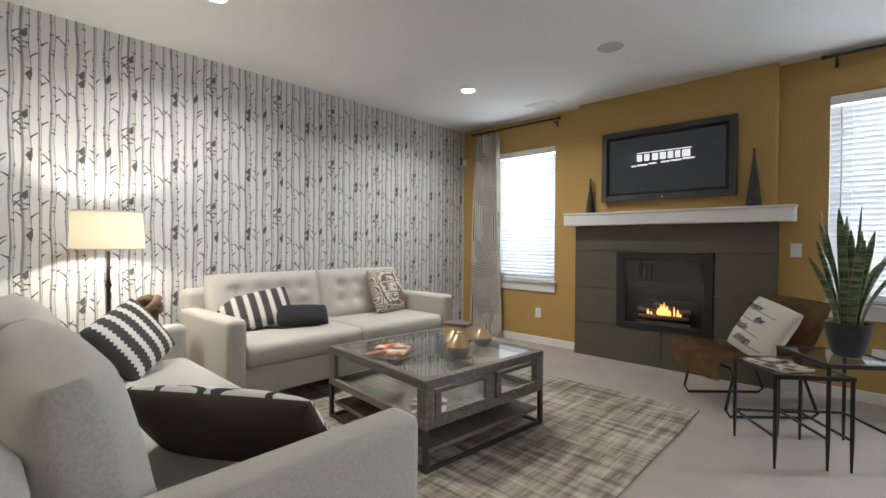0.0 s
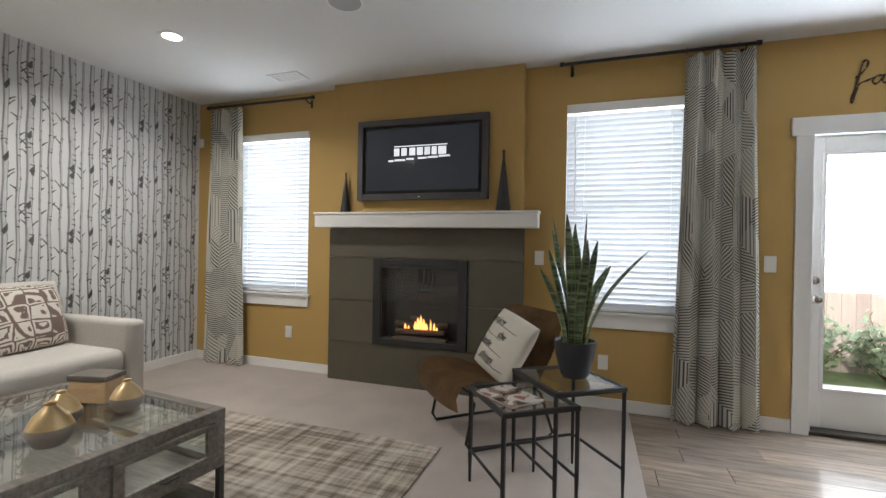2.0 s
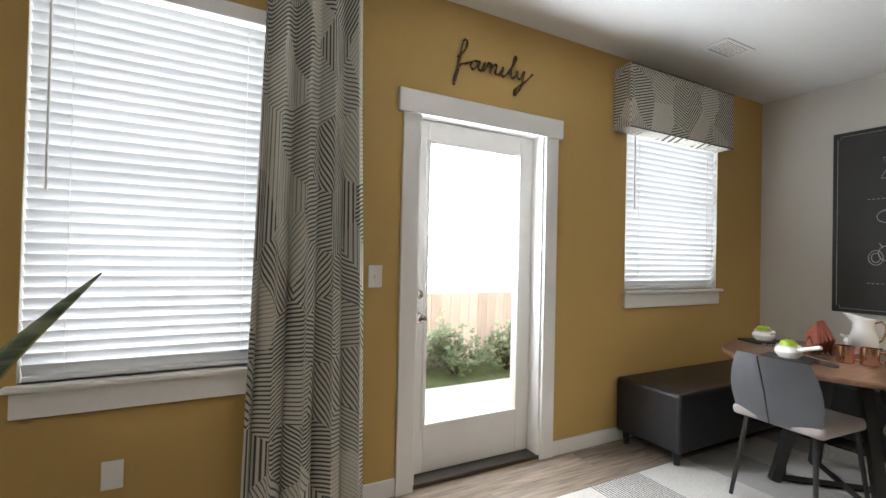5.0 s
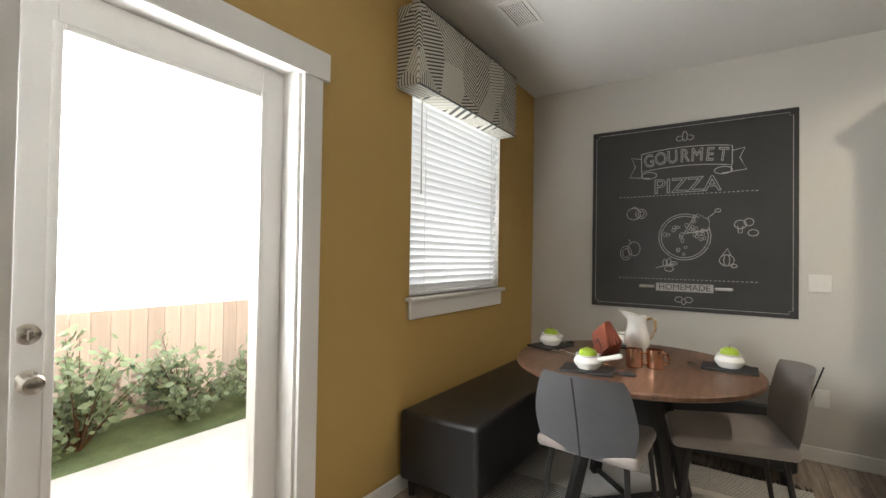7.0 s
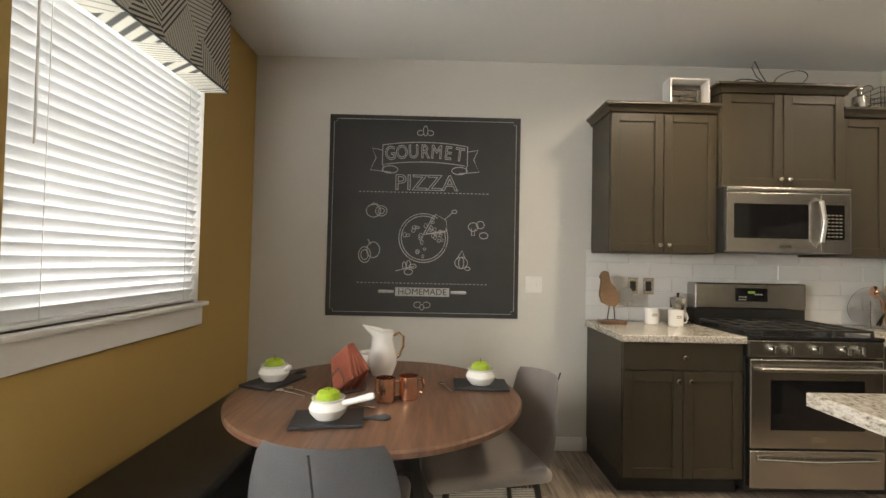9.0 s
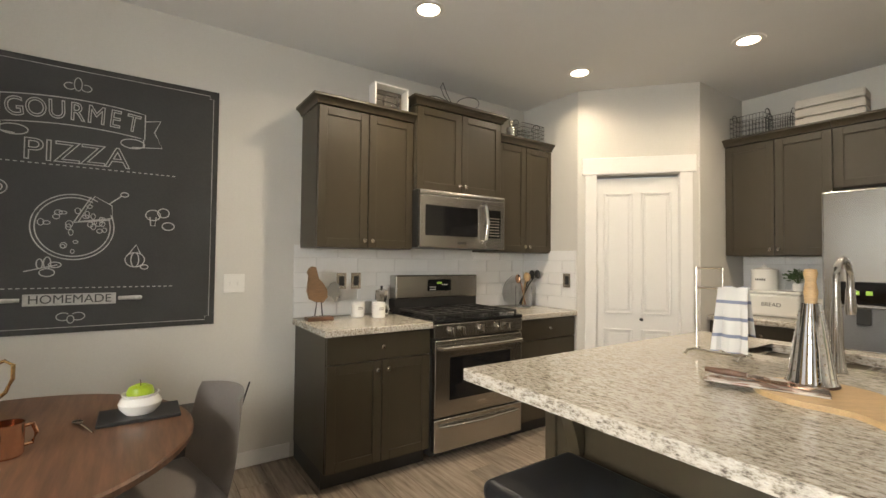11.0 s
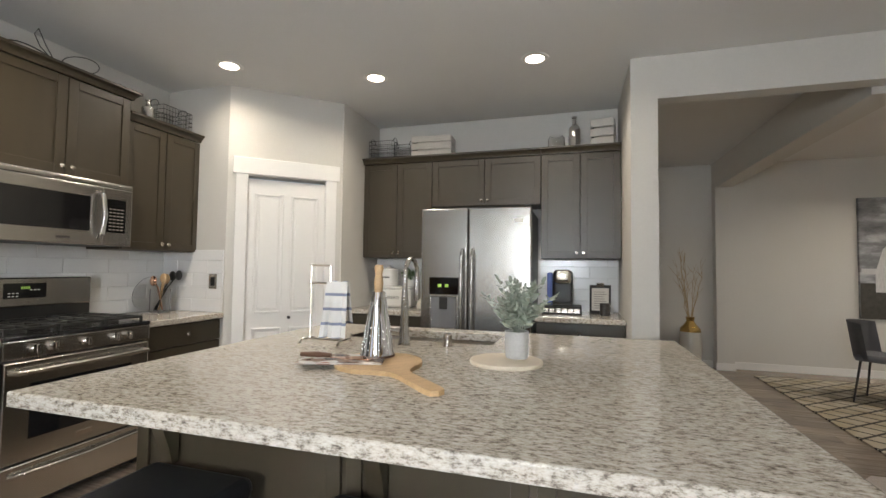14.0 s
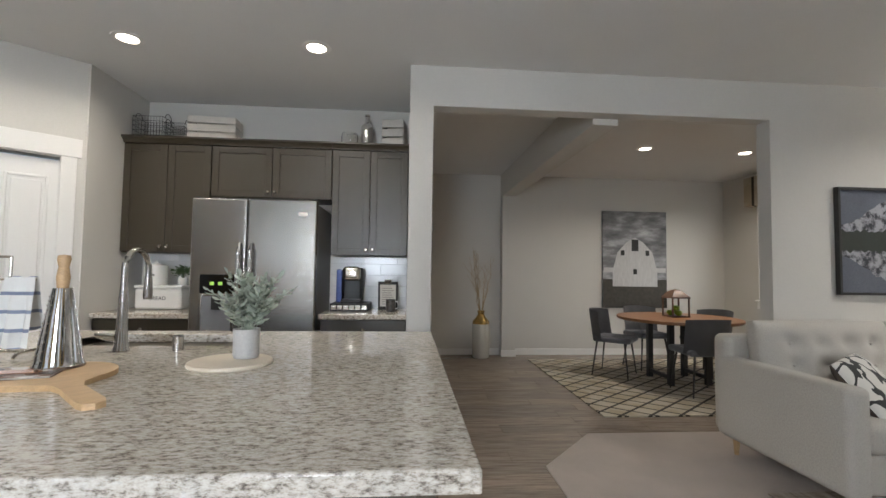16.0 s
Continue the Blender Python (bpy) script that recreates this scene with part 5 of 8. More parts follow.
def range_oven():
    r = thing("range", east(2.927), "stainless steel gas range with black grates", "range")
    w, d = 0.775, 0.63
    bm = B(); box(bm, 0.004, -d + 0.03, 0.04, w - 0.004, -0.03, 0.90, 0.004); part("body", bm, BLACK, r)
    bm = B(); box(bm, 0.0, -d - 0.02, 0.90, w, -0.06, 0.922, 0.005); part("cooktop", bm, mat("range_enamel", (0.015, 0.015, 0.016), 0.2), r)
    bm = B(); box(bm, 0.0, -d - 0.015, 0.805, w, -d + 0.05, 0.899, 0.006); pn = part("control_panel", bm, STEEL, r)
    for i, x in enumerate((0.13, 0.215, 0.38, 0.54, 0.62)):
        bm = lathe(B(), [(0, 0), (0.024, 0), (0.022, 0.02), (0.019, 0.032), (0, 0.032)], 18); box(bm, -0.006, -0.024, 0.02, 0.006, 0.024, 0.04, 0.003)
        bm.transform(Matrix.Translation((x, -d - 0.015, 0.852)) @ Matrix.Rotation(radians(90), 4, "X"))
        part("burner_knob", bm, CHROME, pn)
    bm = B(); box(bm, 0.006, -d - 0.02, 0.295, w - 0.006, -d + 0.028, 0.795, 0.008, 3); dr = part("oven_door", bm, STEEL, r)
    bm = B(); box(bm, 0.12, -d - 0.024, 0.40, w - 0.12, -d - 0.018, 0.68, 0.003); part("oven_window", bm, BLACKGLASS, dr)
    bm = B(); tube(bm, [(0.03, -d - 0.02, 0.745), (0.04, -d - 0.055, 0.745), (w / 2, -d - 0.068, 0.745), (w - 0.04, -d - 0.055, 0.745), (w - 0.03, -d - 0.02, 0.745)], 0.013, 10); part("oven_handle", bm, STEEL, dr)
    bm = B(); box(bm, w / 2 - 0.04, -d - 0.023, 0.335, w / 2 + 0.04, -d - 0.019, 0.362, 0.002); part("badge", bm, NICKEL, dr)
    bm = B(); box(bm, 0.006, -d - 0.02, 0.075, w - 0.006, -d + 0.028, 0.285, 0.008, 3); dw = part("warming_drawer", bm, STEEL, r)
    bm = B(); tube(bm, [(0.05, -d - 0.018, 0.235), (0.06, -d - 0.04, 0.24), (w / 2, -d - 0.048, 0.232), (w - 0.06, -d - 0.04, 0.24), (w - 0.05, -d - 0.018, 0.235)], 0.011, 10); part("drawer_handle", bm, STEEL, dw)
    bm = B(); box(bm, 0.0, -0.10, 0.922, w, -0.008, 1.02, 0.003); part("backguard_base", bm, BLACK, r)
    bm = B(); box(bm, 0.002, -0.115, 1.02, w - 0.002, -0.008, 1.20, 0.012, 3); bg = part("backguard", bm, STEEL, r)
    bm = B(); box(bm, 0.28, -0.119, 1.075, 0.50, -0.114, 1.165, 0.002); part("clock_panel", bm, BLACKGLASS, bg)
    bm = B()
    for k in range(4): box(bm, 0.365 + k * 0.012, -0.121, 1.13, 0.373 + k * 0.012, -0.119, 1.145)
    part("clock_digits", bm, glow("green_digits", (0.36, 0.6, 0.10), 0.22), bg)
    bm = B()
    for a in range(3):
        for k in range(3): box(bm, 0.30 + k * 0.02 + (0.11 if a == 2 else 0), -0.1205, 1.085 + a * 0.018, 0.312 + k * 0.02 + (0.11 if a == 2 else 0), -0.119, 1.09 + a * 0.018)
    part("buttons", bm, PLASTIC, bg)
    for cx in (0.13, 0.378, 0.625):
        bm = B(); y0, y1, z = -d + 0.01, -0.14, 0.945
        for x in (cx - 0.11, cx + 0.11):
            box(bm, x - 0.006, y0, z, x + 0.006, y1, z + 0.014, 0.003)
            for yy in (y0 + 0.006, y1 - 0.006): box(bm, x - 0.006, yy - 0.006, 0.922, x + 0.006, yy + 0.006, z + 0.004)
        for yy in (y0 + 0.006, (y0 + y1) / 2, y1 - 0.006, y0 + 0.12, y1 - 0.12):
            box(bm, cx - 0.105, yy - 0.006, z, cx + 0.105, yy + 0.006, z + 0.014, 0.003)
        box(bm, cx - 0.006, y0, z, cx + 0.006, y1, z + 0.014, 0.003)
        part("grate", bm, BLACK, r)
        for yy in ((y0 + 0.12, y1 - 0.12) if cx != 0.378 else ((y0 + y1) / 2,)):
            bm = lathe(B(), [(0, 0), (0.045, 0), (0.042, 0.012), (0.03, 0.018), (0, 0.02)], 20, cx, yy, 0.922); part("burner", bm, BLACK, r)


range_oven()


def microwave():
    m = thing("microwave", pose(6.12, 2.916, 1.404, 0, 0, -90), "stainless steel over-the-range microwave", "microwave")
    w, d, h = 0.779, 0.42, 0.405
    bm = B(); box(bm, 0.0, -d + 0.02, 0, w, -0.004, h, 0.004); part("body", bm, BLACK, m)
    bm = B(); box(bm, 0.0, -d - 0.01, 0.0, 0.585, -d + 0.02, h - 0.035, 0.005); dr = part("door", bm, STEEL, m)
    bm = B(); box(bm, 0.0, -d - 0.01, h - 0.033, w, -d + 0.02, h, 0.005); part("vent_strip", bm, STEEL, m)
    bm = B(); box(bm, 0.587, -d - 0.01, 0.0, w, -d + 0.02, h - 0.035, 0.005); cp = part("control_side", bm, STEEL, m)
    bm = B(); box(bm, 0.045, -d - 0.013, 0.085, 0.51, -d - 0.009, 0.30, 0.002); part("door_window", bm, BLACKGLASS, dr)
    bm = B(); box(bm, 0.612, -d - 0.013, 0.085, 0.735, -d - 0.009, 0.30, 0.002); pn = part("keypad", bm, BLACKGLASS, cp)
    bm = B()
    for a in range(7):
        for k in range(4): box(bm, 0.625 + k * 0.025, -d - 0.0142, 0.10 + a * 0.022, 0.642 + k * 0.025, -d - 0.0128, 0.107 + a * 0.022)
    part("key_marks", bm, TAUPE, pn)
    bm = B(); tube(bm, [(0.555, -d - 0.01, 0.05), (0.56, -d - 0.045, 0.07), (0.565, -d - 0.062, 0.19), (0.56, -d - 0.045, 0.315), (0.555, -d - 0.01, 0.335)], 0.015, 10); part("door_handle", bm, CHROME, dr)
    bm = B(); box(bm, 0.33, -d - 0.0125, 0.03, 0.40, -d - 0.009, 0.045); part("badge", bm, DARKIRON, dr)


microwave()


def tiles_on(m, w, z0, z1, lab, tw=0.305, th=0.1015):
    """A tiled splashback in the local x-z plane, face towards -y."""
    s = thing("splashback", m, lab, "splashback", "splashbacks")
    bm = B(); box(bm, 0, -0.004, z0, w, -0.001, z1); part("grout", bm, GROUT, s)
    cache = {}
    r, z = 0, z0
    while z < z1 - 0.01:
        h = min(th, z1 - z) - 0.003
        x = -(tw / 2) * (r % 2)
        while x < w - 0.005:
            a, b = max(x, 0), min(x + tw, w)
            if b - a > 0.02:
                key = (round(b - a, 3), round(h, 3))
                if key not in cache:
                    q = B(); box(q, 0, -0.010, 0, b - a - 0.003, -0.0035, h, 0.0018, 1); cache[key] = finish("tile", q, TILE)
                o = new("tile", cache[key]); o.parent = s; o.location = (a + 0.0015, 0, z + 0.0015)
            x += tw
        z += th; r += 1
    return s


tiles_on(pose(6.12, 3.645, 0, 0, 0, -90), 2.13, 0.917, 1.41, "white glazed tile splashback behind the range")
tiles_on(pose(6.108, 1.51, 0, 0, 0, 180), 0.61, 0.917, 1.41, "white glazed tile splashback by the pantry")
tiles_on(pose(3.165, 0.17, 0, 0, 0, 180), 0.695, 0.907, 1.375, "white tile splashback behind the coffee maker")
tiles_on(pose(4.795, 0.17, 0, 0, 0, 180), 0.735, 0.907, 1.375, "white tile splashback behind the canisters")


def south_unit(x):
    return pose(x, 0.17, 0, 0, 0, 180)


upper(south_unit(4.797), 0.695, 1.378, 2.275, 0.335, "dark brown shaker wall cabinet beside the refrigerator", 2, (0, 0))
upper(south_unit(4.10), 0.985, 1.845, 2.275, 0.335, "dark brown shaker wall cabinet over the refrigerator", 2, (0, 0))
upper(south_unit(3.113), 0.643, 1.378, 2.275, 0.335, "dark brown shaker wall cabinet over the coffee maker", 2, (0, 0))
base_cab(south_unit(4.797), 0.715, "dark brown base cabinet beside the refrigerator", 0.61, "drawers")
base_cab(south_unit(3.13), 0.66, "dark brown base cabinet under the coffee maker", 0.61, "drawers")
counter("countertop", 4.08, 0.172, 4.798, 0.815, "speckled granite countertop beside the refrigerator", 0.874)
counter("countertop", 2.467, 0.172, 3.14, 0.815, "speckled granite countertop under the coffee maker", 0.874)


def refrigerator():
    f = thing("refrigerator", pose(4.066, 0.20, 0.01, 0, 0, 180), "stainless steel side-by-side refrigerator with ice dispenser", "refrigerator")
    w, d, h = 0.91, 0.61, 1.77
    bm = B(); box(bm, 0.005, -d, 0.02, w - 0.005, 0, h - 0.02, 0.006); part("body", bm, mat("fridge_side", (0.10, 0.10, 0.10), 0.4), f)
    for a, b, nm in ((0.0, 0.397, "freezer_door"), (0.403, w, "fridge_door")):
        bm = B(); box(bm, a, -d - 0.07, 0.06, b, -d - 0.004, h, 0.012, 4); p = part(nm, bm, STEEL, f)
        hx = 0.357 if a == 0 else 0.443
        bm = B(); tube(bm, [(hx, -d - 0.07, 0.55), (hx, -d - 0.115, 0.60), (hx, -d - 0.128, 0.98), (hx, -d - 0.115, 1.38), (hx, -d - 0.07, 1.43)], 0.015, 10); part("door_handle", bm, STEEL, p)
        if a == 0:
            bm = B(); box(bm, 0.075, -d - 0.073, 1.06, 0.325, -d - 0.068, 1.20, 0.003); dp = part("dispenser_display", bm, BLACKGLASS, p)
            bm = B(); box(bm, 0.15, -d - 0.0755, 1.12, 0.18, -d - 0.0735, 1.145); box(bm, 0.21, -d - 0.0755, 1.12, 0.24, -d - 0.0735, 1.145); part("display_digits", bm, bpy.data.materials["green_digits"], p)
            bm = B()
            for c in ((0.075, -d - 0.078, 0.77, 0.095, -d - 0.066, 1.055), (0.305, -d - 0.078, 0.77, 0.325, -d - 0.066, 1.055), (0.095, -d - 0.078, 0.77, 0.305, -d - 0.066, 0.79), (0.095, -d - 0.078, 1.04, 0.305, -d - 0.066, 1.055)): box(bm, *c, 0.003)
            part("dispenser_frame", bm, STEEL, p)
            bm = B(); box(bm, 0.094, -d - 0.073, 0.789, 0.306, -d - 0.069, 1.041); part("dispenser_niche", bm, mat("niche_grey", (0.20, 0.20, 0.21), 0.3), p)
            bm = B(); box(bm, 0.165, -d - 0.085, 0.94, 0.235, -d - 0.07, 1.04, 0.006); part("dispenser_spout", bm, BLACK, p)
        else:
            bm = B(); box(bm, 0.775, -d - 0.0725, 1.645, 0.845, -d - 0.069, 1.675, 0.002); part("badge", bm, PLASTIC, p)
    bm = B(); box(bm, 0.01, -d - 0.02, 0, w - 0.01, -d, 0.055, 0.003); part("grille", bm, BLACK, f)
    for x in (0.03, w - 0.03):
        bm = B(); box(bm, x - 0.025, -d - 0.05, h - 0.02, x + 0.025, -d + 0.04, h + 0.012, 0.006); part("hinge", bm, BLACK, f)


refrigerator()


# ---- island ----
def island():
    i = thing("kitchen_island", pose(2.32, 1.965, 0), "dark painted kitchen island with corbels and outlets", "kitchen island")
    bm = B(); box(bm, 0.06, -0.13, 0.10, 1.98, 1.20, 0.873, 0.003); part("body", bm, CAB, i)
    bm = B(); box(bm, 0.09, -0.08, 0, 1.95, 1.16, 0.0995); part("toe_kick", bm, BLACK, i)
    for x0, x1 in ((0.06, 0.60), (0.62, 1.16), (1.18, 1.98)):
        bm = B()
        for c in ((x0, 1.20, 0.11, x0 + 0.05, 1.212, 0.868), (x1 - 0.05, 1.20, 0.11, x1, 1.212, 0.868), (x0 + 0.05, 1.20, 0.11, x1 - 0.05, 1.212, 0.16), (x0 + 0.05, 1.20, 0.82, x1 - 0.05, 1.212, 0.868)): box(bm, *c, 0.002)
        part("back_panel", bm, CAB, i)
    for x in (0.33, 1.05, 1.82):
        bm = B()
        pr = [(1.212, 0.62), (1.235, 0.62), (1.25, 0.68), (1.28, 0.76), (1.36, 0.81), (1.40, 0.83), (1.40, 0.872), (1.212, 0.872)]
        lo = [bm.verts.new((x - 0.025, y, z)) for y, z in pr]; hi = [bm.verts.new((x + 0.025, y, z)) for y, z in pr]
        n = len(pr)
        for k in range(n): bm.faces.new((lo[k], lo[(k + 1) % n], hi[(k + 1) % n], hi[k]))
        bm.faces.new(lo[::-1]), bm.faces.new(hi)
        part("corbel", bm, CAB, i)
    # doors on the kitchen side
    for k in range(4):
        bm = B(); box(bm, 0.08 + k * 0.475, -0.15, 0.12, 0.545 + k * 0.475, -0.13, 0.86, 0.003); part("door", bm, CAB, i)


island()


def island_top():
    t = thing("island_top", pose(2.32, 1.765, 0.875), "speckled granite island top with an undermount sink cut-out", "countertop")
    W, D, hh = 2.07, 1.75, 0.042
    sx0, sx1, sy0, sy1 = 0.89, 1.67, 0.12, 0.48
    bm = B()
    for c in ((0, 0, sx0, D), (sx1, 0, W, D), (sx0, 0, sx1, sy0), (sx0, sy1, sx1, D)):
        box(bm, c[0], c[1], 0, c[2], c[3], hh)
    bmesh.ops.remove_doubles(bm, verts=bm.verts[:], dist=0.0005)
    inner = [f for f in bm.faces if abs(f.normal.z) < 0.1 and 0.001 < f.calc_center_median().x < W - 0.001 and 0.001 < f.calc_center_median().y < D - 0.001 and not (sx0 - 0.001 < f.calc_center_median().x < sx1 + 0.001 and sy0 - 0.001 < f.calc_center_median().y < sy1 + 0.001)]
    bmesh.ops.delete(bm, geom=inner, context="FACES")
    edges = [e for e in bm.edges if len(e.link_faces) == 2 and e.calc_face_angle(0) > 1.0 and max(v.co.z for v in e.verts) > hh - 0.001]
    bmesh.ops.bevel(bm, geom=edges, offset=0.006, segments=3, affect="EDGES", profile=0.5, clamp_overlap=True)
    part("slab", bm, GRANITE, t)
    s = thing("sink", pose(2.32, 1.765, 0.875), "stainless steel undermount double sink in the island", "sink")
    for a, b in ((sx0 - 0.01, (sx0 + sx1) / 2 - 0.01), ((sx0 + sx1) / 2 + 0.01, sx1 + 0.01)):
        bm = B()
        box(bm, a, sy0 - 0.01, -0.20, b, sy1 + 0.01, -0.19); box(bm, a, sy0 - 0.01, -0.19, a + 0.01, sy1 + 0.01, -0.001); box(bm, b - 0.01, sy0 - 0.01, -0.19, b, sy1 + 0.01, -0.001)
        box(bm, a + 0.01, sy0 - 0.01, -0.19, b - 0.01, sy0, -0.001); box(bm, a + 0.01, sy1, -0.19, b - 0.01, sy1 + 0.01, -0.001)
        part("bowl", bm, STEEL, s)
        bm = lathe(B(), [(0, -0.189), (0.03, -0.189), (0.035, -0.187), (0, -0.186)], 18, (a + b) / 2, (sy0 + sy1) / 2); part("drain", bm, CHROME, s)


island_top()
ZT = 0.917
fc = thing("faucet", pose(3.615, 2.38, ZT), "brushed nickel gooseneck kitchen faucet on the island", "faucet")
bm = lathe(B(), [(0, 0), (0.030, 0), (0.030, 0.008), (0.026, 0.02), (0.020, 0.10), (0.018, 0.20), (0.014, 0.26), (0, 0.26)], 24); part("body", bm, STEEL, fc)
bm = B(); tube(bm, [(0, 0, 0.25)] + [(0, -0.085 + 0.085 * math.cos(a * math.pi / 10), 0.33 + 0.085 * math.sin(a * math.pi / 10)) for a in range(0, 11)] + [(0, -0.17, 0.30), (0, -0.17, 0.29)], 0.0125, 12); part("neck", bm, STEEL, fc)
bm = lathe(B(), [(0, 0.20), (0.016, 0.20), (0.019, 0.22), (0.015, 0.30), (0, 0.30)], 18, 0, -0.17); part("spray_head", bm, STEEL, fc)
bm = B(); tube(bm, [(0.018, 0, 0.06), (0.07, 0, 0.062), (0.10, 0.0, 0.066)], [0.018, 0.017, 0.011], 12); part("handle", bm, STEEL, fc)
sd = thing("soap_dispenser", pose(3.405, 2.355, ZT), "brushed nickel soap pump on the island", "soap dispenser")
bm = lathe(B(), [(0, 0), (0.021, 0), (0.021, 0.055), (0.019, 0.062), (0, 0.064)], 20); part("body", bm, STEEL, sd)
gr = thing("box_grater", pose(3.585, 2.745, ZT + 0.016), "conical steel grater with a wooden handle on the board", "grater")
bm = lathe(B(), [(0.066, 0), (0.068, 0.004), (0.063, 0.02), (0.050, 0.11), (0.036, 0.20), (0.027, 0.255), (0.0, 0.258)], 32); part("cone", bm, CHROME, gr)
bm = B()
for k in range(15):
    z = 0.03 + k * 0.0142; r = 0.063 - 0.036 * (z - 0.02) / 0.235
    for a in range(9):
        q = a * 2 * math.pi / 9 + (k % 2) * 0.35
        bmesh.ops.create_icosphere(bm, subdivisions=1, radius=0.0032, matrix=Matrix.Translation((r * math.cos(q), r * math.sin(q), z)))
part("teeth", bm, CHROME, gr)
bm = lathe(B(), [(0, 0.256), (0.016, 0.256), (0.019, 0.29), (0.014, 0.325), (0.019, 0.35), (0.016, 0.362), (0, 0.365)], 20); part("handle", bm, OAK, gr, "turned wooden handle")
bm = lathe(B(), [(0.069, 0), (0.071, 0.003), (0.069, 0.008), (0.066, 0.008)], 32); part("rim", bm, mat("rubber_brown", (0.09, 0.05, 0.03), 0.6), gr)
cb = thing("cutting_board", pose(3.54, 2.83, ZT, 0, 0, -133.7), "round wooden paddle cutting board with a long handle", "cutting board")
bm = B()
out = []
for k in range(28):
    a = radians(-60 + k * (300 / 27))
    out.append((0.165 * math.cos(a), 0.165 * math.sin(a)))
out += [(-0.035, -0.19), (-0.027, -0.24), (-0.03, -0.43), (-0.024, -0.46), (0.0, -0.47), (0.024, -0.46), (0.03, -0.43), (0.027, -0.24), (0.04, -0.19)]
prism(bm, out, 0, 0.016)
part("paddle", bm, OAK, cb)
magazine(pose(3.67, 2.87, ZT + 0.0165, 0, 0, -72), 0.16, 0.31, 0.006, COVER2, "open recipe leaflet lying on the cutting board")
sl = thing("cake_server", pose(3.68, 2.885, ZT + 0.0235, 0, 0, 8), "steel server with a brown wooden handle on a leaflet", "server")
bm = B(); tube(bm, [(0.03, 0, 0.012), (0.08, 0, 0.013), (0.15, 0, 0.012)], [0.008, 0.012, 0.009], 10); part("handle", bm, WALNUT, sl)
bm = B(); prism(bm, [(0.03, -0.006), (0.03, 0.006), (-0.06, 0.028), (-0.13, 0.018), (-0.14, 0), (-0.13, -0.018), (-0.06, -0.028)], 0.004, 0.006); part("blade", bm, COPPER, sl)
bm = lathe(B(), [(0, 0), (0.14, 0), (0.143, 0.006), (0.14, 0.014), (0, 0.014)], 48)
single("round_board", bm, mat("pale_marble", (0.66, 0.57, 0.45), 0.4, vary=0.1), "round pale wooden trivet on the island", "trivet", pose(3.085, 2.635, ZT))
SAGE = mat("sage_leaf", (0.31, 0.34, 0.27), 0.6, vary=0.25, scale=20)


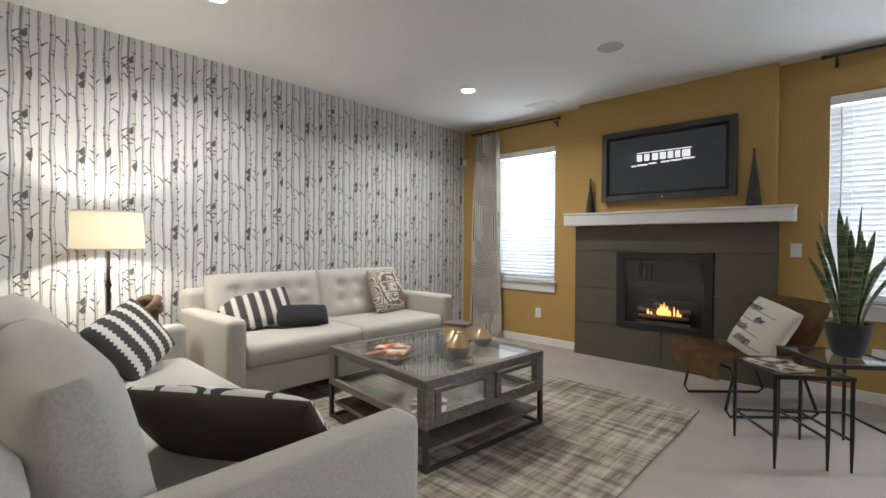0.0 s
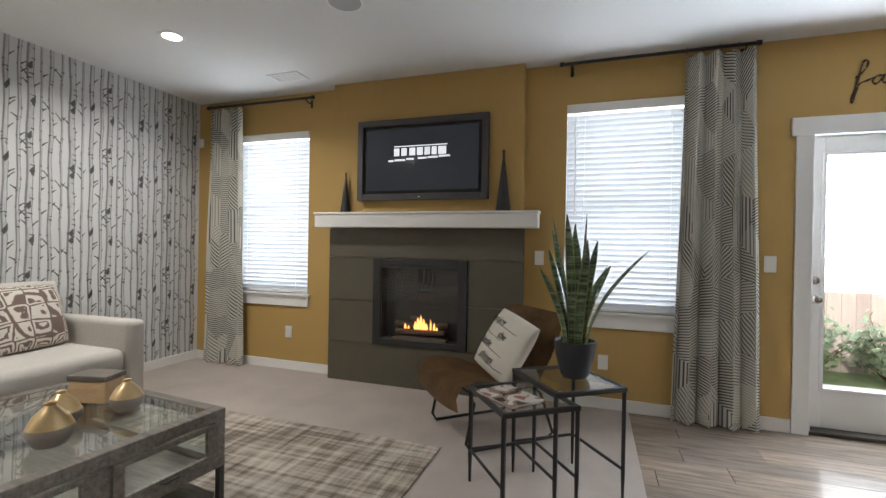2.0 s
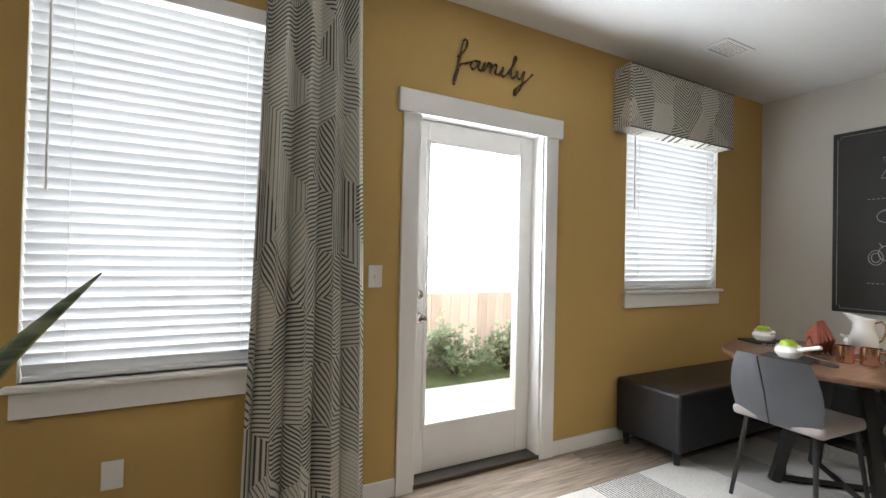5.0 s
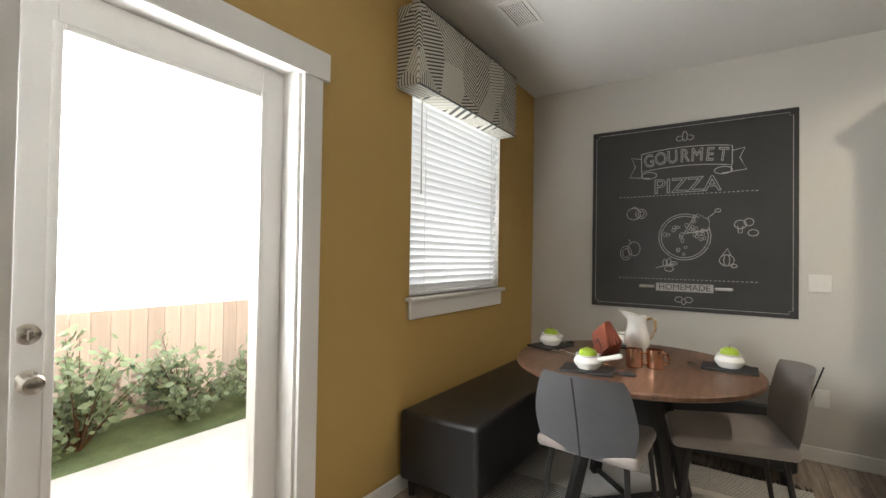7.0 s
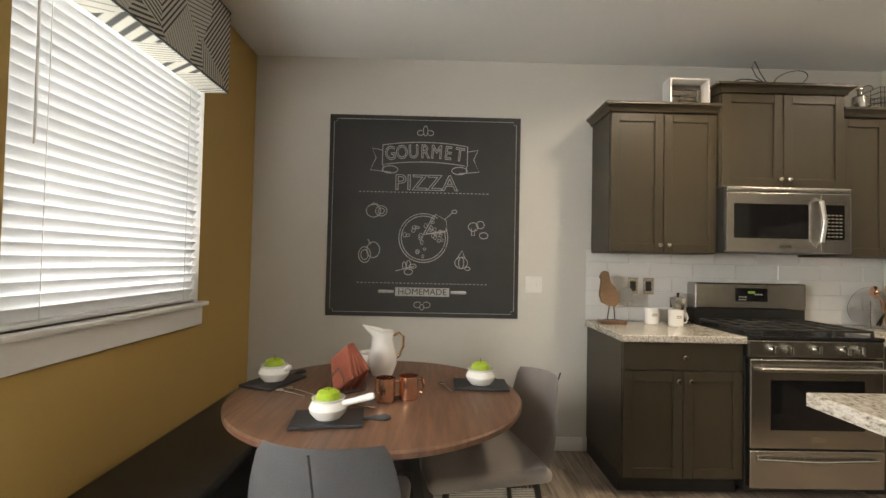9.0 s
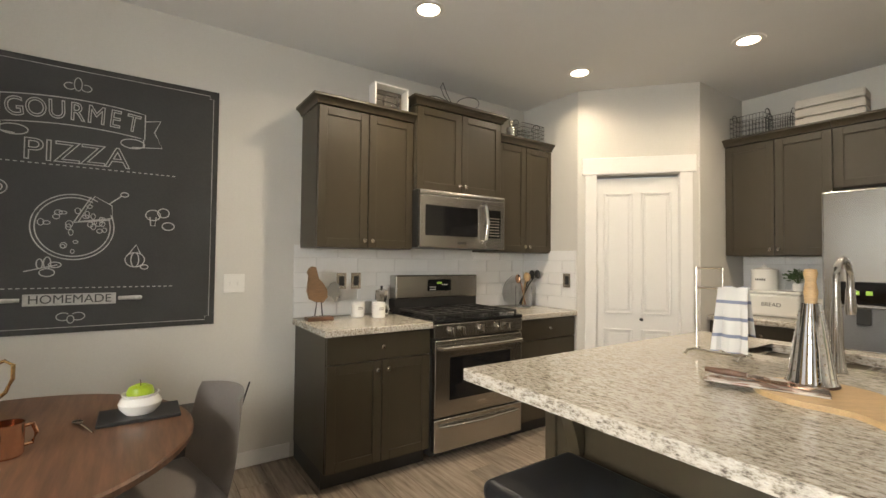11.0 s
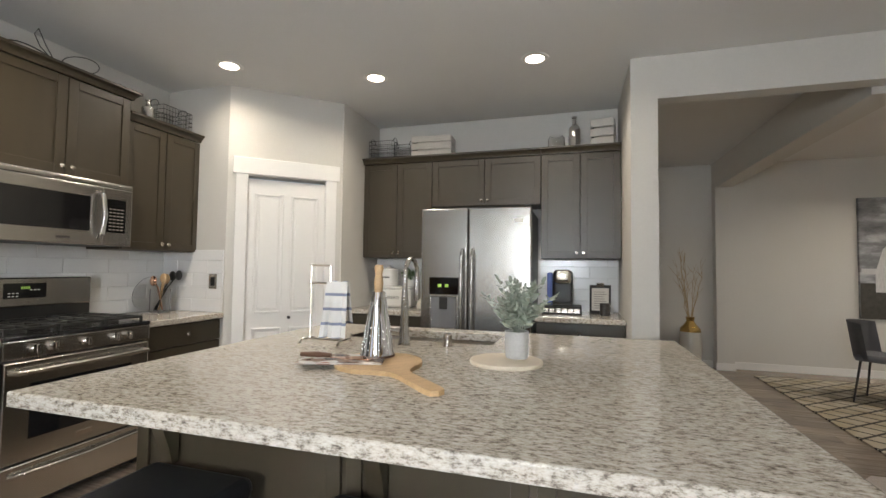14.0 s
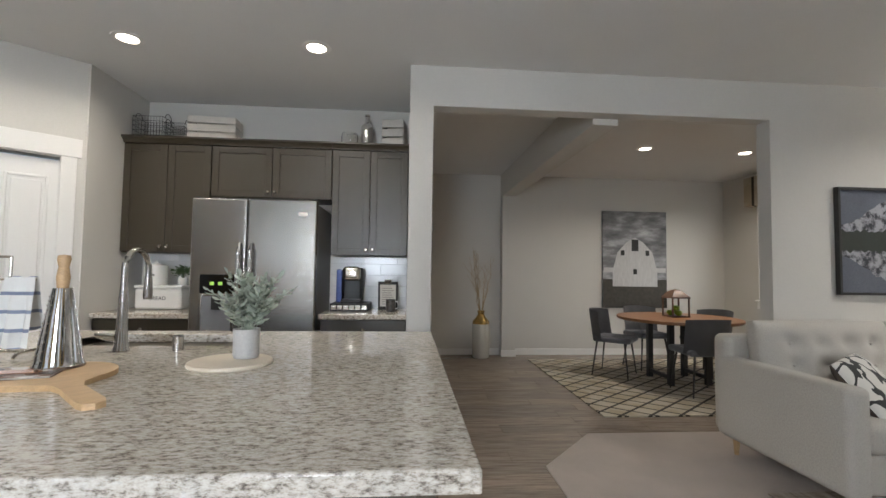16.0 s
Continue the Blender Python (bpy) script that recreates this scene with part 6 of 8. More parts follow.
def potted(m, label, r, h, spread, nleaf, leafmat, seed, potmat, size, pairs=0):
    p = thing("potted_plant", m, label, "plant", "small potted plants")
    bm = lathe(B(), [(0, 0), (r * 0.92, 0), (r, 0.01), (r * 1.02, h), (r * 0.92, h), (r * 0.9, h * 0.85), (0, h * 0.85)], 28); part("pot", bm, potmat, p)
    rng = random.Random(seed)
    bm = B(); st = B()
    for k in range(nleaf):
        a, b = rng.uniform(0, 6.283), rng.uniform(0.05, 1.05)
        L = spread * rng.uniform(0.45, 1.0)
        tip = Vector((math.cos(a) * math.sin(b) * L, math.sin(a) * math.sin(b) * L, h * 0.9 + math.cos(b) * L * 1.05))
        if pairs:
            # a leafy sprig: a curved stem with leaves along its upper part
            b *= 0.8
            L = spread * rng.uniform(0.65, 1.25)
            tip = Vector((math.cos(a) * math.sin(b) * L, math.sin(a) * math.sin(b) * L, h * 0.9 + math.cos(b) * L * 1.1))
            root = Vector((tip.x * 0.15, tip.y * 0.15, h * 0.8))
            bend = Vector((tip.x * 0.4, tip.y * 0.4, h + (tip.z - h) * 0.6))
            tube(st, [root, bend, tip], 0.0014, 4)
            for q in range(pairs):
                f = 0.25 + 0.75 * q / (pairs - 1)
                p0 = root * (1 - f) ** 2 + bend * (2 * f * (1 - f)) + tip * f * f
                up = (tip - bend).normalized()
                side = Vector((math.cos(q * 2.4 + a), math.sin(q * 2.4 + a), 0))
                d = (up * rng.uniform(0.3, 0.9) + side).normalized() if q < pairs - 1 else up
                sd3 = d.cross(Vector((rng.uniform(-1, 1), rng.uniform(-1, 1), 1))).normalized()
                nv = d.cross(sd3); l = size * rng.uniform(0.65, 1.15) * (1.1 - 0.35 * f); w = l * 0.24
                ring = [bm.verts.new(p0 + v) for v in (Vector((0, 0, 0)), d * l * 0.35 + sd3 * w + nv * w * 0.35, d * l * 0.75 + sd3 * w * 0.8 + nv * w * 0.2, d * l - nv * w * 0.3, d * l * 0.75 - sd3 * w * 0.8 + nv * w * 0.2, d * l * 0.35 - sd3 * w + nv * w * 0.35)]
                mid = bm.verts.new(p0 + d * l * 0.5)
                for i in range(6): bm.faces.new((ring[i], ring[(i + 1) % 6], mid))
            continue
        if k % 5 == 0: tube(st, [(0, 0, h * 0.8), (tip.x * 0.4, tip.y * 0.4, h + (tip.z - h) * 0.6), tip], 0.0012, 4)
        d = Vector((math.cos(a + rng.uniform(-1, 1)), math.sin(a + rng.uniform(-1, 1)), rng.uniform(-0.2, 0.9))).normalized()
        s = d.cross(Vector((rng.uniform(-1, 1), rng.uniform(-1, 1), 1))).normalized()
        n = d.cross(s); l = size * rng.uniform(0.7, 1.2); w = l * 0.30
        vs = [bm.verts.new(tip + q) for q in (Vector((0, 0, 0)), d * l * 0.35 + s * w + n * w * 0.3, d * l * 0.75 + s * w * 0.8 + n * w * 0.2, d * l, d * l * 0.75 - s * w * 0.8 + n * w * 0.2, d * l * 0.35 - s * w + n * w * 0.3)]
        mid = bm.verts.new(tip + d * l * 0.5)
        for i in range(6): bm.faces.new((vs[i], vs[(i + 1) % 6], mid))
    part("foliage", bm, leafmat, p)
    part("stems", st, leafmat, p)


potted(pose(3.05, 2.585, ZT + 0.015), "grey-green sage plant in a small grey pot on a trivet", 0.046, 0.105, 0.175, 34, SAGE, 2, mat("grey_pot", (0.45, 0.44, 0.42), 0.6), 0.042, 17)
ts = thing("towel_stand", pose(3.97, 2.50, ZT), "nickel counter towel stand with a striped tea towel", "towel stand")
bm = B()
for x in (-0.10, 0.10): tube(bm, [(x, -0.07, 0.006), (x, -0.05, 0.022), (x, 0.05, 0.022), (x, 0.07, 0.006)], 0.006, 8)
tube(bm, [(-0.10, 0, 0.022), (0.10, 0, 0.022)], 0.006, 8); part("foot", bm, NICKEL, ts)
for x, h in ((-0.02, 0.30), (0.085, 0.38)):
    bm = B(); tube(bm, [(x, 0, 0.022), (x, 0, h)], 0.005, 8); part("upright", bm, NICKEL, ts)
for z in (0.29, 0.375):
    bm = B(); tube(bm, [(-0.11 if z < 0.3 else -0.02, 0, z), (0.09, 0, z)], 0.005, 8); part("arm", bm, NICKEL, ts)
bm = B(); tube(bm, [(-0.02, 0, 0.29), (-0.02, 0, 0.375)], 0.005, 8); part("upright", bm, NICKEL, ts)


def build_towel(t, co):
    sx = nd(t, "ShaderNodeSeparateXYZ"); t.links.new(co, sx.inputs[0])
    p = nd(t, "ShaderNodeMath", op="PINGPONG"); p.inputs[1].default_value = 0.034; t.links.new(sx.outputs[2], p.inputs[0])
    g = nd(t, "ShaderNodeMath", op="GREATER_THAN"); g.inputs[1].default_value = 0.0275; t.links.new(p.outputs[0], g.inputs[0])
    return mixc(t, g.outputs[0], (0.72, 0.71, 0.68), (0.22, 0.25, 0.34)), noise_of(t, co, 240, 2)


tw = thing("tea_towel", pose(3.91, 2.50, ZT), "white tea towel with blue stripes draped over the stand", "towel")
for s, zl in ((-1, 0.10), (1, 0.04)):
    bm = B(); rows = []
    for j in range(13):
        f = j / 12
        rows.append([bm.verts.new(((-0.055 + 0.11 * i / 12) * (1 + 0.3 * f) + 0.012 * f * math.sin(i), s * (0.007 + 0.03 * f + 0.018 * math.sin(i * 1.1 + s) * f), 0.299 + (zl - 0.299) * f + 0.004 * math.sin(i))) for i in range(13)])
    for p, q in zip(rows, rows[1:]):
        for i in range(12): bm.faces.new((p[i], p[i + 1], q[i + 1], q[i]))
    part("fold", bm, ramp_mat("towel_cloth", build_towel, 0.95, 0.4), tw)


def stool(x):
    s = thing("counter_stool", pose(x, 3.44, 0), "backless black leather counter stool under the island", "stool", "counter stools")
    bm = B(); box(bm, -0.195, -0.20, 0.585, 0.195, 0.20, 0.655, 0.03, 4)
    part("seat", bm, BLACKLEATHER, s)
    for a in (-1, 1):
        for b in (-1, 1):
            bm = B(); tube(bm, [(a * 0.19, b * 0.19, 0), (a * 0.165, b * 0.165, 0.59)], [0.015, 0.019], 4); part("leg", bm, BLACK, s)
    for a in (-1, 1):
        bm = B(); tube(bm, [(a * 0.18, -0.18, 0.22), (a * 0.18, 0.18, 0.22)], 0.01, 8); part("footrest", bm, BLACK, s)
        bm = B(); tube(bm, [(-0.18, a * 0.18, 0.26), (0.18, a * 0.18, 0.26)], 0.01, 8); part("footrest", bm, BLACK, s)


stool(3.94); stool(3.28)


# ---- things on the kitchen counters ----
ro = thing("rooster_figure", pose(5.92, 3.53, 0.916, 0, 0, -90), "wooden and tin rooster on a block", "figurine")
bm = B(); box(bm, -0.085, -0.04, 0, 0.085, 0.04, 0.025, 0.004); part("block", bm, WALNUT, ro)
bm = B()
sil = [(-0.03, 0.12), (0.02, 0.115), (0.05, 0.15), (0.045, 0.20), (0.02, 0.24), (-0.01, 0.27), (-0.02, 0.31), (-0.03, 0.345), (-0.055, 0.35), (-0.075, 0.335), (-0.085, 0.31), (-0.075, 0.29), (-0.08, 0.24), (-0.085, 0.19), (-0.07, 0.14)]
prism(bm, sil, -0.011, 0.011); bm.transform(Matrix.Rotation(radians(90), 4, "X")); part("body", bm, mat("rooster_wood", (0.20, 0.11, 0.055), 0.6, vary=0.3, scale=30, stretch=(1, 1, 6)), ro, "striped brown wooden rooster body")
bm = B(); tl = [(0.045, 0.17), (0.09, 0.14), (0.105, 0.11), (0.115, 0.15), (0.135, 0.14), (0.135, 0.19), (0.13, 0.23), (0.10, 0.25), (0.07, 0.24), (0.05, 0.21)]
prism(bm, tl, -0.002, 0.002); bm.transform(Matrix.Rotation(radians(90), 4, "X")); part("tail", bm, mat("tin", (0.35, 0.35, 0.34), 0.4, 0.8, vary=0.2), ro, "corrugated tin tail")
for x in (-0.03, 0.02):
    bm = B(); tube(bm, [(x - 0.02, 0, 0.028), (x, 0, 0.03), (x * 0.6, 0, 0.12)], 0.004, 6); tube(bm, [(x, -0.02, 0.028), (x + 0.02, 0.01, 0.028)], 0.003, 6); part("leg", bm, DARKIRON, ro)


def mug(m, label, body, r=0.04, h=0.095, handle_mat=None):
    g = thing("mug", m, label, "mug", "mugs")
    bm = lathe(B(), [(0, 0), (r * 0.9, 0), (r, 0.006), (r, h), (r * 0.93, h), (r * 0.93, 0.008), (0, 0.008)], 24); part("cup", bm, body, g)
    bm = B(); tube(bm, [(r * 0.96, 0, h * 0.8), (r * 1.5, 0, h * 0.8), (r * 1.75, 0, h * 0.5), (r * 1.5, 0, h * 0.22), (r * 0.96, 0, h * 0.22)], 0.006, 8); part("handle", bm, handle_mat or body, g)
    return g


for x, y, a in ((5.97, 3.24, -60), (5.87, 3.13, -90)):
    g = mug(pose(x, y, 0.916, 0, 0, a), "white mug with faint grey lettering by the range", WHITE, 0.045, 0.105)
    bm = B()
    for zz, w in ((0.066, 0.03), (0.055, 0.036)):
        for q in range(7):
            aa = radians(180 - a + (q - 3) * 7 * w / 0.036)
            box(bm, -0.0006, -0.002, zz, 0.0006, 0.002, zz + 0.006)
            for v in bm.verts[-8:]: v.co = Matrix.Rotation(aa, 3, "Z") @ (v.co + Vector((0.0455, 0, 0)))
    part("lettering", bm, TAUPE, g)
mk = thing("moka_pot", pose(6.02, 3.035, 0.916), "aluminium stovetop coffee pot with black handle", "coffee pot")
bm = lathe(B(), [(0, 0), (0.05, 0), (0.052, 0.02), (0.036, 0.085), (0.036, 0.095), (0.05, 0.165), (0.046, 0.175), (0.01, 0.19), (0, 0.19)], 8); part("body", bm, NICKEL, mk)
bm = lathe(B(), [(0, 0.19), (0.008, 0.19), (0.010, 0.205), (0, 0.21)], 12); tube(bm, [(0.045, 0, 0.16), (0.09, 0, 0.165), (0.095, 0, 0.10)], 0.009, 8); part("handle", bm, BLACK, mk)
uc = thing("utensil_jar", pose(5.93, 1.69, 0.916) @ Matrix.Scale(1.3, 4), "ribbed glass jar of cooking utensils", "utensil jar")
bm = lathe(B(), [(0, 0), (0.052, 0), (0.055, 0.01), (0.055, 0.14), (0.051, 0.14), (0.051, 0.01), (0, 0.01)], 28); part("jar", bm, GLASS, uc)
for k, (dx, dy, mt, ln) in enumerate(((-0.05, -0.05, BLACK, 0.13), (-0.05, 0.03, OAK, 0.10), (-0.01, -0.02, OAK, 0.09), (0.01, 0.03, COPPER, 0.07), (0.02, -0.08, BLACK, 0.12))):
    bm = B(); tube(bm, [(-dx * 0.4, -dy * 0.4, 0.015), (dx * 0.5, dy * 0.5, 0.15), (dx, dy, 0.15 + ln * 0.4)], 0.005, 6)
    bmesh.ops.create_uvsphere(bm, u_segments=12, v_segments=8, radius=0.028, matrix=Matrix.Translation((dx * 1.3, dy * 1.3, 0.15 + ln * 0.55)) @ Matrix.Diagonal((0.9, 0.4, 1.1, 1)))
    part("utensil", bm, mt, uc)
bm = lathe(B(), [(0, 0), (0.12, 0), (0.135, 0.006), (0.135, 0.010), (0.118, 0.006), (0, 0.006)], 40); bm.transform(Matrix.Rotation(radians(78), 4, "Y"))
single("glass_platter", bm, GLASS, "round clear glass plate leaning on the splashback", "plate", pose(6.065, 1.67, 1.055))


def wire_basket(m, w, d, h, label, mt=DARKIRON, name="wire_basket", dens=5):
    b = thing(name, m, label, "basket", "wire baskets")
    bm = B()
    for z in [h * k / dens for k in range(dens + 1)]:
        tube(bm, [(-w, -d, z), (w, -d, z), (w, d, z), (-w, d, z)], 0.0022, 5, True)
    for k in range(dens * 2 + 1):
        x = -w + 2 * w * k / (dens * 2)
        tube(bm, [(x, -d, h), (x, -d, 0), (x, d, 0), (x, d, h)], 0.0018, 4)
    for s in (-1, 1):
        for k in range(4):
            y = -d + 2 * d * k / 3
            tube(bm, [(s * w, y, 0), (s * w, y, h)], 0.0018, 4)
    part("wire", bm, mt, b)
    for s in (-1, 1):
        bm = B(); tube(bm, [(s * w, 0.05 * math.cos(q * math.pi / 8), h + 0.045 * math.sin(q * math.pi / 8)) for q in range(9)], 0.003, 6); part("handle", bm, mt, b)


def glass_jar(m, r, h, label):
    j = thing("glass_jar", m, label, "jar")
    bm = lathe(B(), [(0, 0), (r, 0), (r * 1.05, h * 0.1), (r * 1.05, h * 0.8), (r * 0.8, h), (r * 0.74, h), (r * 0.97, h * 0.78), (r * 0.97, h * 0.08), (0, h * 0.06)], 26); part("body", bm, GLASS, j)


def crate(m, w, d, h, label, mt):
    c = thing("wooden_crate", m, label, "crate", "wooden crates")
    for k in range(3):
        z = h * k / 3 + 0.004
        for s in (-1, 1):
            bm = B(); box(bm, -w, s * d - 0.006, z, w, s * d + 0.006, z + h / 3 - 0.012, 0.002, 1); part("slat", bm, mt, c)
            bm = B(); box(bm, s * w - 0.006, -d + 0.007, z, s * w + 0.006, d - 0.007, z + h / 3 - 0.012, 0.002, 1); part("slat", bm, mt, c)
    bm = B(); box(bm, -w, -d, 0, w, d, 0.004); part("floor_board", bm, mt, c)


def bottle(m, r, h, label, mt):
    b = thing("metal_bottle", m, label, "bottle", "metal bottles")
    bm = lathe(B(), [(0, 0), (r, 0), (r * 1.02, 0.008)] + [(r * (1.02 if k % 2 else 0.95), 0.02 + h * 0.55 * k / 8) for k in range(9)] + [(r * 0.8, h * 0.68), (r * 0.35, h * 0.76), (r * 0.35, h * 0.94), (r * 0.45, h * 0.95), (r * 0.45, h), (0, h)], 24); part("body", bm, mt, b)


TOP1, TOP2, TOPS = 2.3405, 2.4655, 2.3305
fr = thing("shadow_box", pose(5.84, 3.09, TOP1, 0, 0, -90), "white open box frame on top of a cabinet", "box")
bm = B()
for c in ((-0.13, -0.05, 0, 0.13, 0.05, 0.012), (-0.13, -0.05, 0.168, 0.13, 0.05, 0.18), (-0.13, -0.05, 0.012, -0.118, 0.05, 0.168), (0.118, -0.05, 0.012, 0.13, 0.05, 0.168)): box(bm, *c, 0.002)
part("frame", bm, PLASTIC, fr)
bm = B()
for k in range(4): box(bm, -0.118, 0.036, 0.014 + k * 0.039, 0.118, 0.048, 0.048 + k * 0.039, 0.002)
part("back_slats", bm, GREYWOOD, fr)
glass_jar(pose(5.83, 3.08, TOP1 + 0.0125), 0.055, 0.10, "clear glass jar in a white box frame")
ww = thing("wire_sculpture", pose(5.85, 2.53, TOP2, 0, 0, -90), "looping thin wire ornament on top of a cabinet", "ornament")
bm = B()
tube(bm, [(-0.26 + 0.17 * (1 + math.cos(a)), 0.03 * math.sin(a * 2), 0.045 + 0.028 * math.sin(a)) for a in [q * 0.3 for q in range(21)]], 0.004, 5, True)
tube(bm, [(0.14 + 0.11 * math.cos(a), 0.03 * math.sin(a), 0.085 + 0.06 * math.sin(a) + 0.04 * math.cos(a)) for a in [q * 0.3 for q in range(21)]], 0.003, 5, True)
tube(bm, [(-0.10, 0, 0.20), (-0.06, 0, 0.12), (0.0, 0, 0.03), (0.03, 0, 0.003)], 0.003, 5); tube(bm, [(-0.10, 0, 0.20), (-0.12, 0, 0.16), (-0.09, 0, 0.10), (0.0, 0, 0.03)], 0.003, 5)
part("wire", bm, DARKIRON, ww)
bottle(pose(5.98, 2.05, TOP1), 0.045, 0.24, "embossed silver bottle on top of a cabinet", CHROME)
bottle(pose(5.90, 1.88, TOP1), 0.045, 0.18, "plain brushed silver bottle on top of a cabinet", STEEL)
wire_basket(pose(5.93, 1.68, TOP1, 0, 0, -90), 0.13, 0.10, 0.17, "grey wire basket on top of a cabinet")
wire_basket(pose(4.67, 0.33, TOPS), 0.12, 0.09, 0.20, "dark wire basket on top of a cabinet")
wire_basket(pose(4.44, 0.38, TOPS), 0.08, 0.07, 0.14, "small dark wire basket on top of a cabinet")
crate(pose(4.14, 0.36, TOPS, 0, 0, 4), 0.19, 0.10, 0.21, "whitewashed slatted crate on top of a cabinet", mat("whitewash", (0.62, 0.57, 0.5), 0.8, vary=0.2, stretch=(1, 1, 12)))
glass_jar(pose(2.99, 0.39, TOPS), 0.07, 0.13, "leaning glass jar on top of a cabinet")
bottle(pose(2.84, 0.39, TOPS), 0.055, 0.29, "silver ribbed bottle on top of a cabinet", CHROME)
crate(pose(2.60, 0.37, TOPS, 0, 0, -8), 0.09, 0.10, 0.24, "pale wooden box on top of a cabinet", mat("pale_board", (0.55, 0.52, 0.47), 0.8, vary=0.15))
# beside the fridge
ZS = 0.915
bb = thing("bread_bin", pose(4.47, 0.43, ZS), "white enamel bread bin beside the refrigerator", "bread bin")
bm = B(); box(bm, -0.18, -0.10, 0, 0.18, 0.10, 0.17, 0.02, 3); part("body", bm, WHITE, bb)
bm = B(); box(bm, -0.185, -0.105, 0.17, 0.185, 0.105, 0.195, 0.01, 3); part("lid", bm, WHITE, bb)
script("BREAD", 0.042, Matrix.Translation((0, 0.1012, 0.09)) @ Matrix.Rotation(radians(180), 4, "Z") @ Matrix.Rotation(radians(90), 4, "X"), BLACK, bb, thick=0.0005, shear=0)
cn = thing("canister", pose(4.55, 0.42, ZS + 0.196), "white lidded enamel canister on the bread bin", "canister")
bm = lathe(B(), [(0, 0), (0.085, 0), (0.087, 0.01), (0.087, 0.145), (0, 0.145)], 28); part("body", bm, WHITE, cn)
bm = lathe(B(), [(0.09, 0.145), (0.09, 0.16), (0.02, 0.178), (0.012, 0.19), (0.012, 0.2), (0, 0.2)], 28); part("lid", bm, WHITE, cn)
bm = B()
for k in range(6): box(bm, -0.036 + k * 0.012, 0.0865, 0.075, -0.028 + k * 0.012, 0.0885, 0.090)
part("lettering", bm, BLACK, cn)
potted(pose(4.34, 0.40, ZS + 0.196), "small green plant in a white pot on the bread bin", 0.032, 0.06, 0.10, 130, mat("green_leaf", (0.07, 0.12, 0.04), 0.5, vary=0.3), 5, WHITE, 0.035)
bm = lathe(B(), [(0, 0), (0.045, 0), (0.05, 0.03), (0.035, 0.06), (0.042, 0.10), (0.03, 0.15), (0, 0.16)], 16)
single("white_cloth_bundle", bm, CREAM, "white ceramic bird-like jar beside the bread bin", "jar", pose(4.19, 0.49, ZS))
km = thing("coffee_maker", pose(2.94, 0.40, ZS, 0, 0, 180), "black and silver pod coffee maker on a drawer stand", "coffee maker")
bm = B(); box(bm, -0.16, -0.15, 0, 0.16, 0.15, 0.062, 0.006); part("pod_drawer", bm, BLACK, km)
for k in range(6):
    bm = B(); box(bm, -0.15 + k * 0.05, -0.153, 0.012, -0.107 + k * 0.05, -0.149, 0.05, 0.002); part("pod_slot", bm, NICKEL, km)
bm = B(); box(bm, -0.075, -0.02, 0.063, 0.085, 0.14, 0.36, 0.02, 3); part("body", bm, BLACK, km)
bm = B(); box(bm, -0.075, -0.14, 0.063, 0.085, -0.019, 0.095, 0.008); part("drip_tray", bm, BLACK, km)
bm = B(); box(bm, -0.07, -0.13, 0.25, 0.08, -0.015, 0.37, 0.035, 4); part("head", bm, NICKEL, km)
# the tank's blue light is put into its base colour; nothing glows
bm = B(); box(bm, -0.125, -0.06, 0.063, -0.078, 0.13, 0.345, 0.015, 3); part("water_tank", bm, mat("tank_blue_light", (0.10, 0.14, 0.35), 0.1), km, "blue-lit water tank")
cl = thing("framed_clipboard", pose(2.63, 0.36, ZS, 12, 0, 180), "black framed recipe sheet leaning on the tiles", "frame")
bm = B(); box(bm, -0.085, -0.008, 0, 0.085, 0.004, 0.25, 0.004); part("board", bm, BLACK, cl)
bm = B(); box(bm, -0.068, -0.010, 0.03, 0.068, -0.0085, 0.225); part("sheet", bm, PAGE, cl)
bm = B()
for k in range(8): box(bm, -0.05, -0.0112, 0.05 + k * 0.02, 0.05 - 0.012 * (k % 3), -0.0102, 0.055 + k * 0.02)
part("writing", bm, TAUPE, cl)
bm = B(); box(bm, -0.03, -0.014, 0.235, 0.03, 0.0, 0.27, 0.004); part("clip", bm, NICKEL, cl)
mug(pose(2.60, 0.53, ZS, 0, 0, 200), "black and white patterned mug by the coffee maker", mat("mug_print", (0.05, 0.045, 0.04), 0.3, vary=0.9, scale=60, fine=110), 0.04, 0.10, WHITE)


# ---- breakfast corner ----
def bench(m, x0, y0, x1, y1, label):
    b = thing("bench_seat", m, label, "bench", "corner bench")
    bm = B(); box(bm, x0, y0, 0.09, x1, y1, 0.46, 0.02, 3); part("upholstery", bm, BLACKLEATHER, b)
    bm = B(); box(bm, x0 + 0.004, y0 + 0.004, 0.395, x1 - 0.004, y1 - 0.004, 0.400); 
    part("seam", bm, BLACK, b)
    for x in (x0 + 0.05, x1 - 0.05):
        for y in (y0 + 0.05, y1 - 0.05):
            bm = B(); tube(bm, [(x, y, 0), (x, y, 0.095)], [0.022, 0.032], 4); part("foot", bm, BLACK, b)


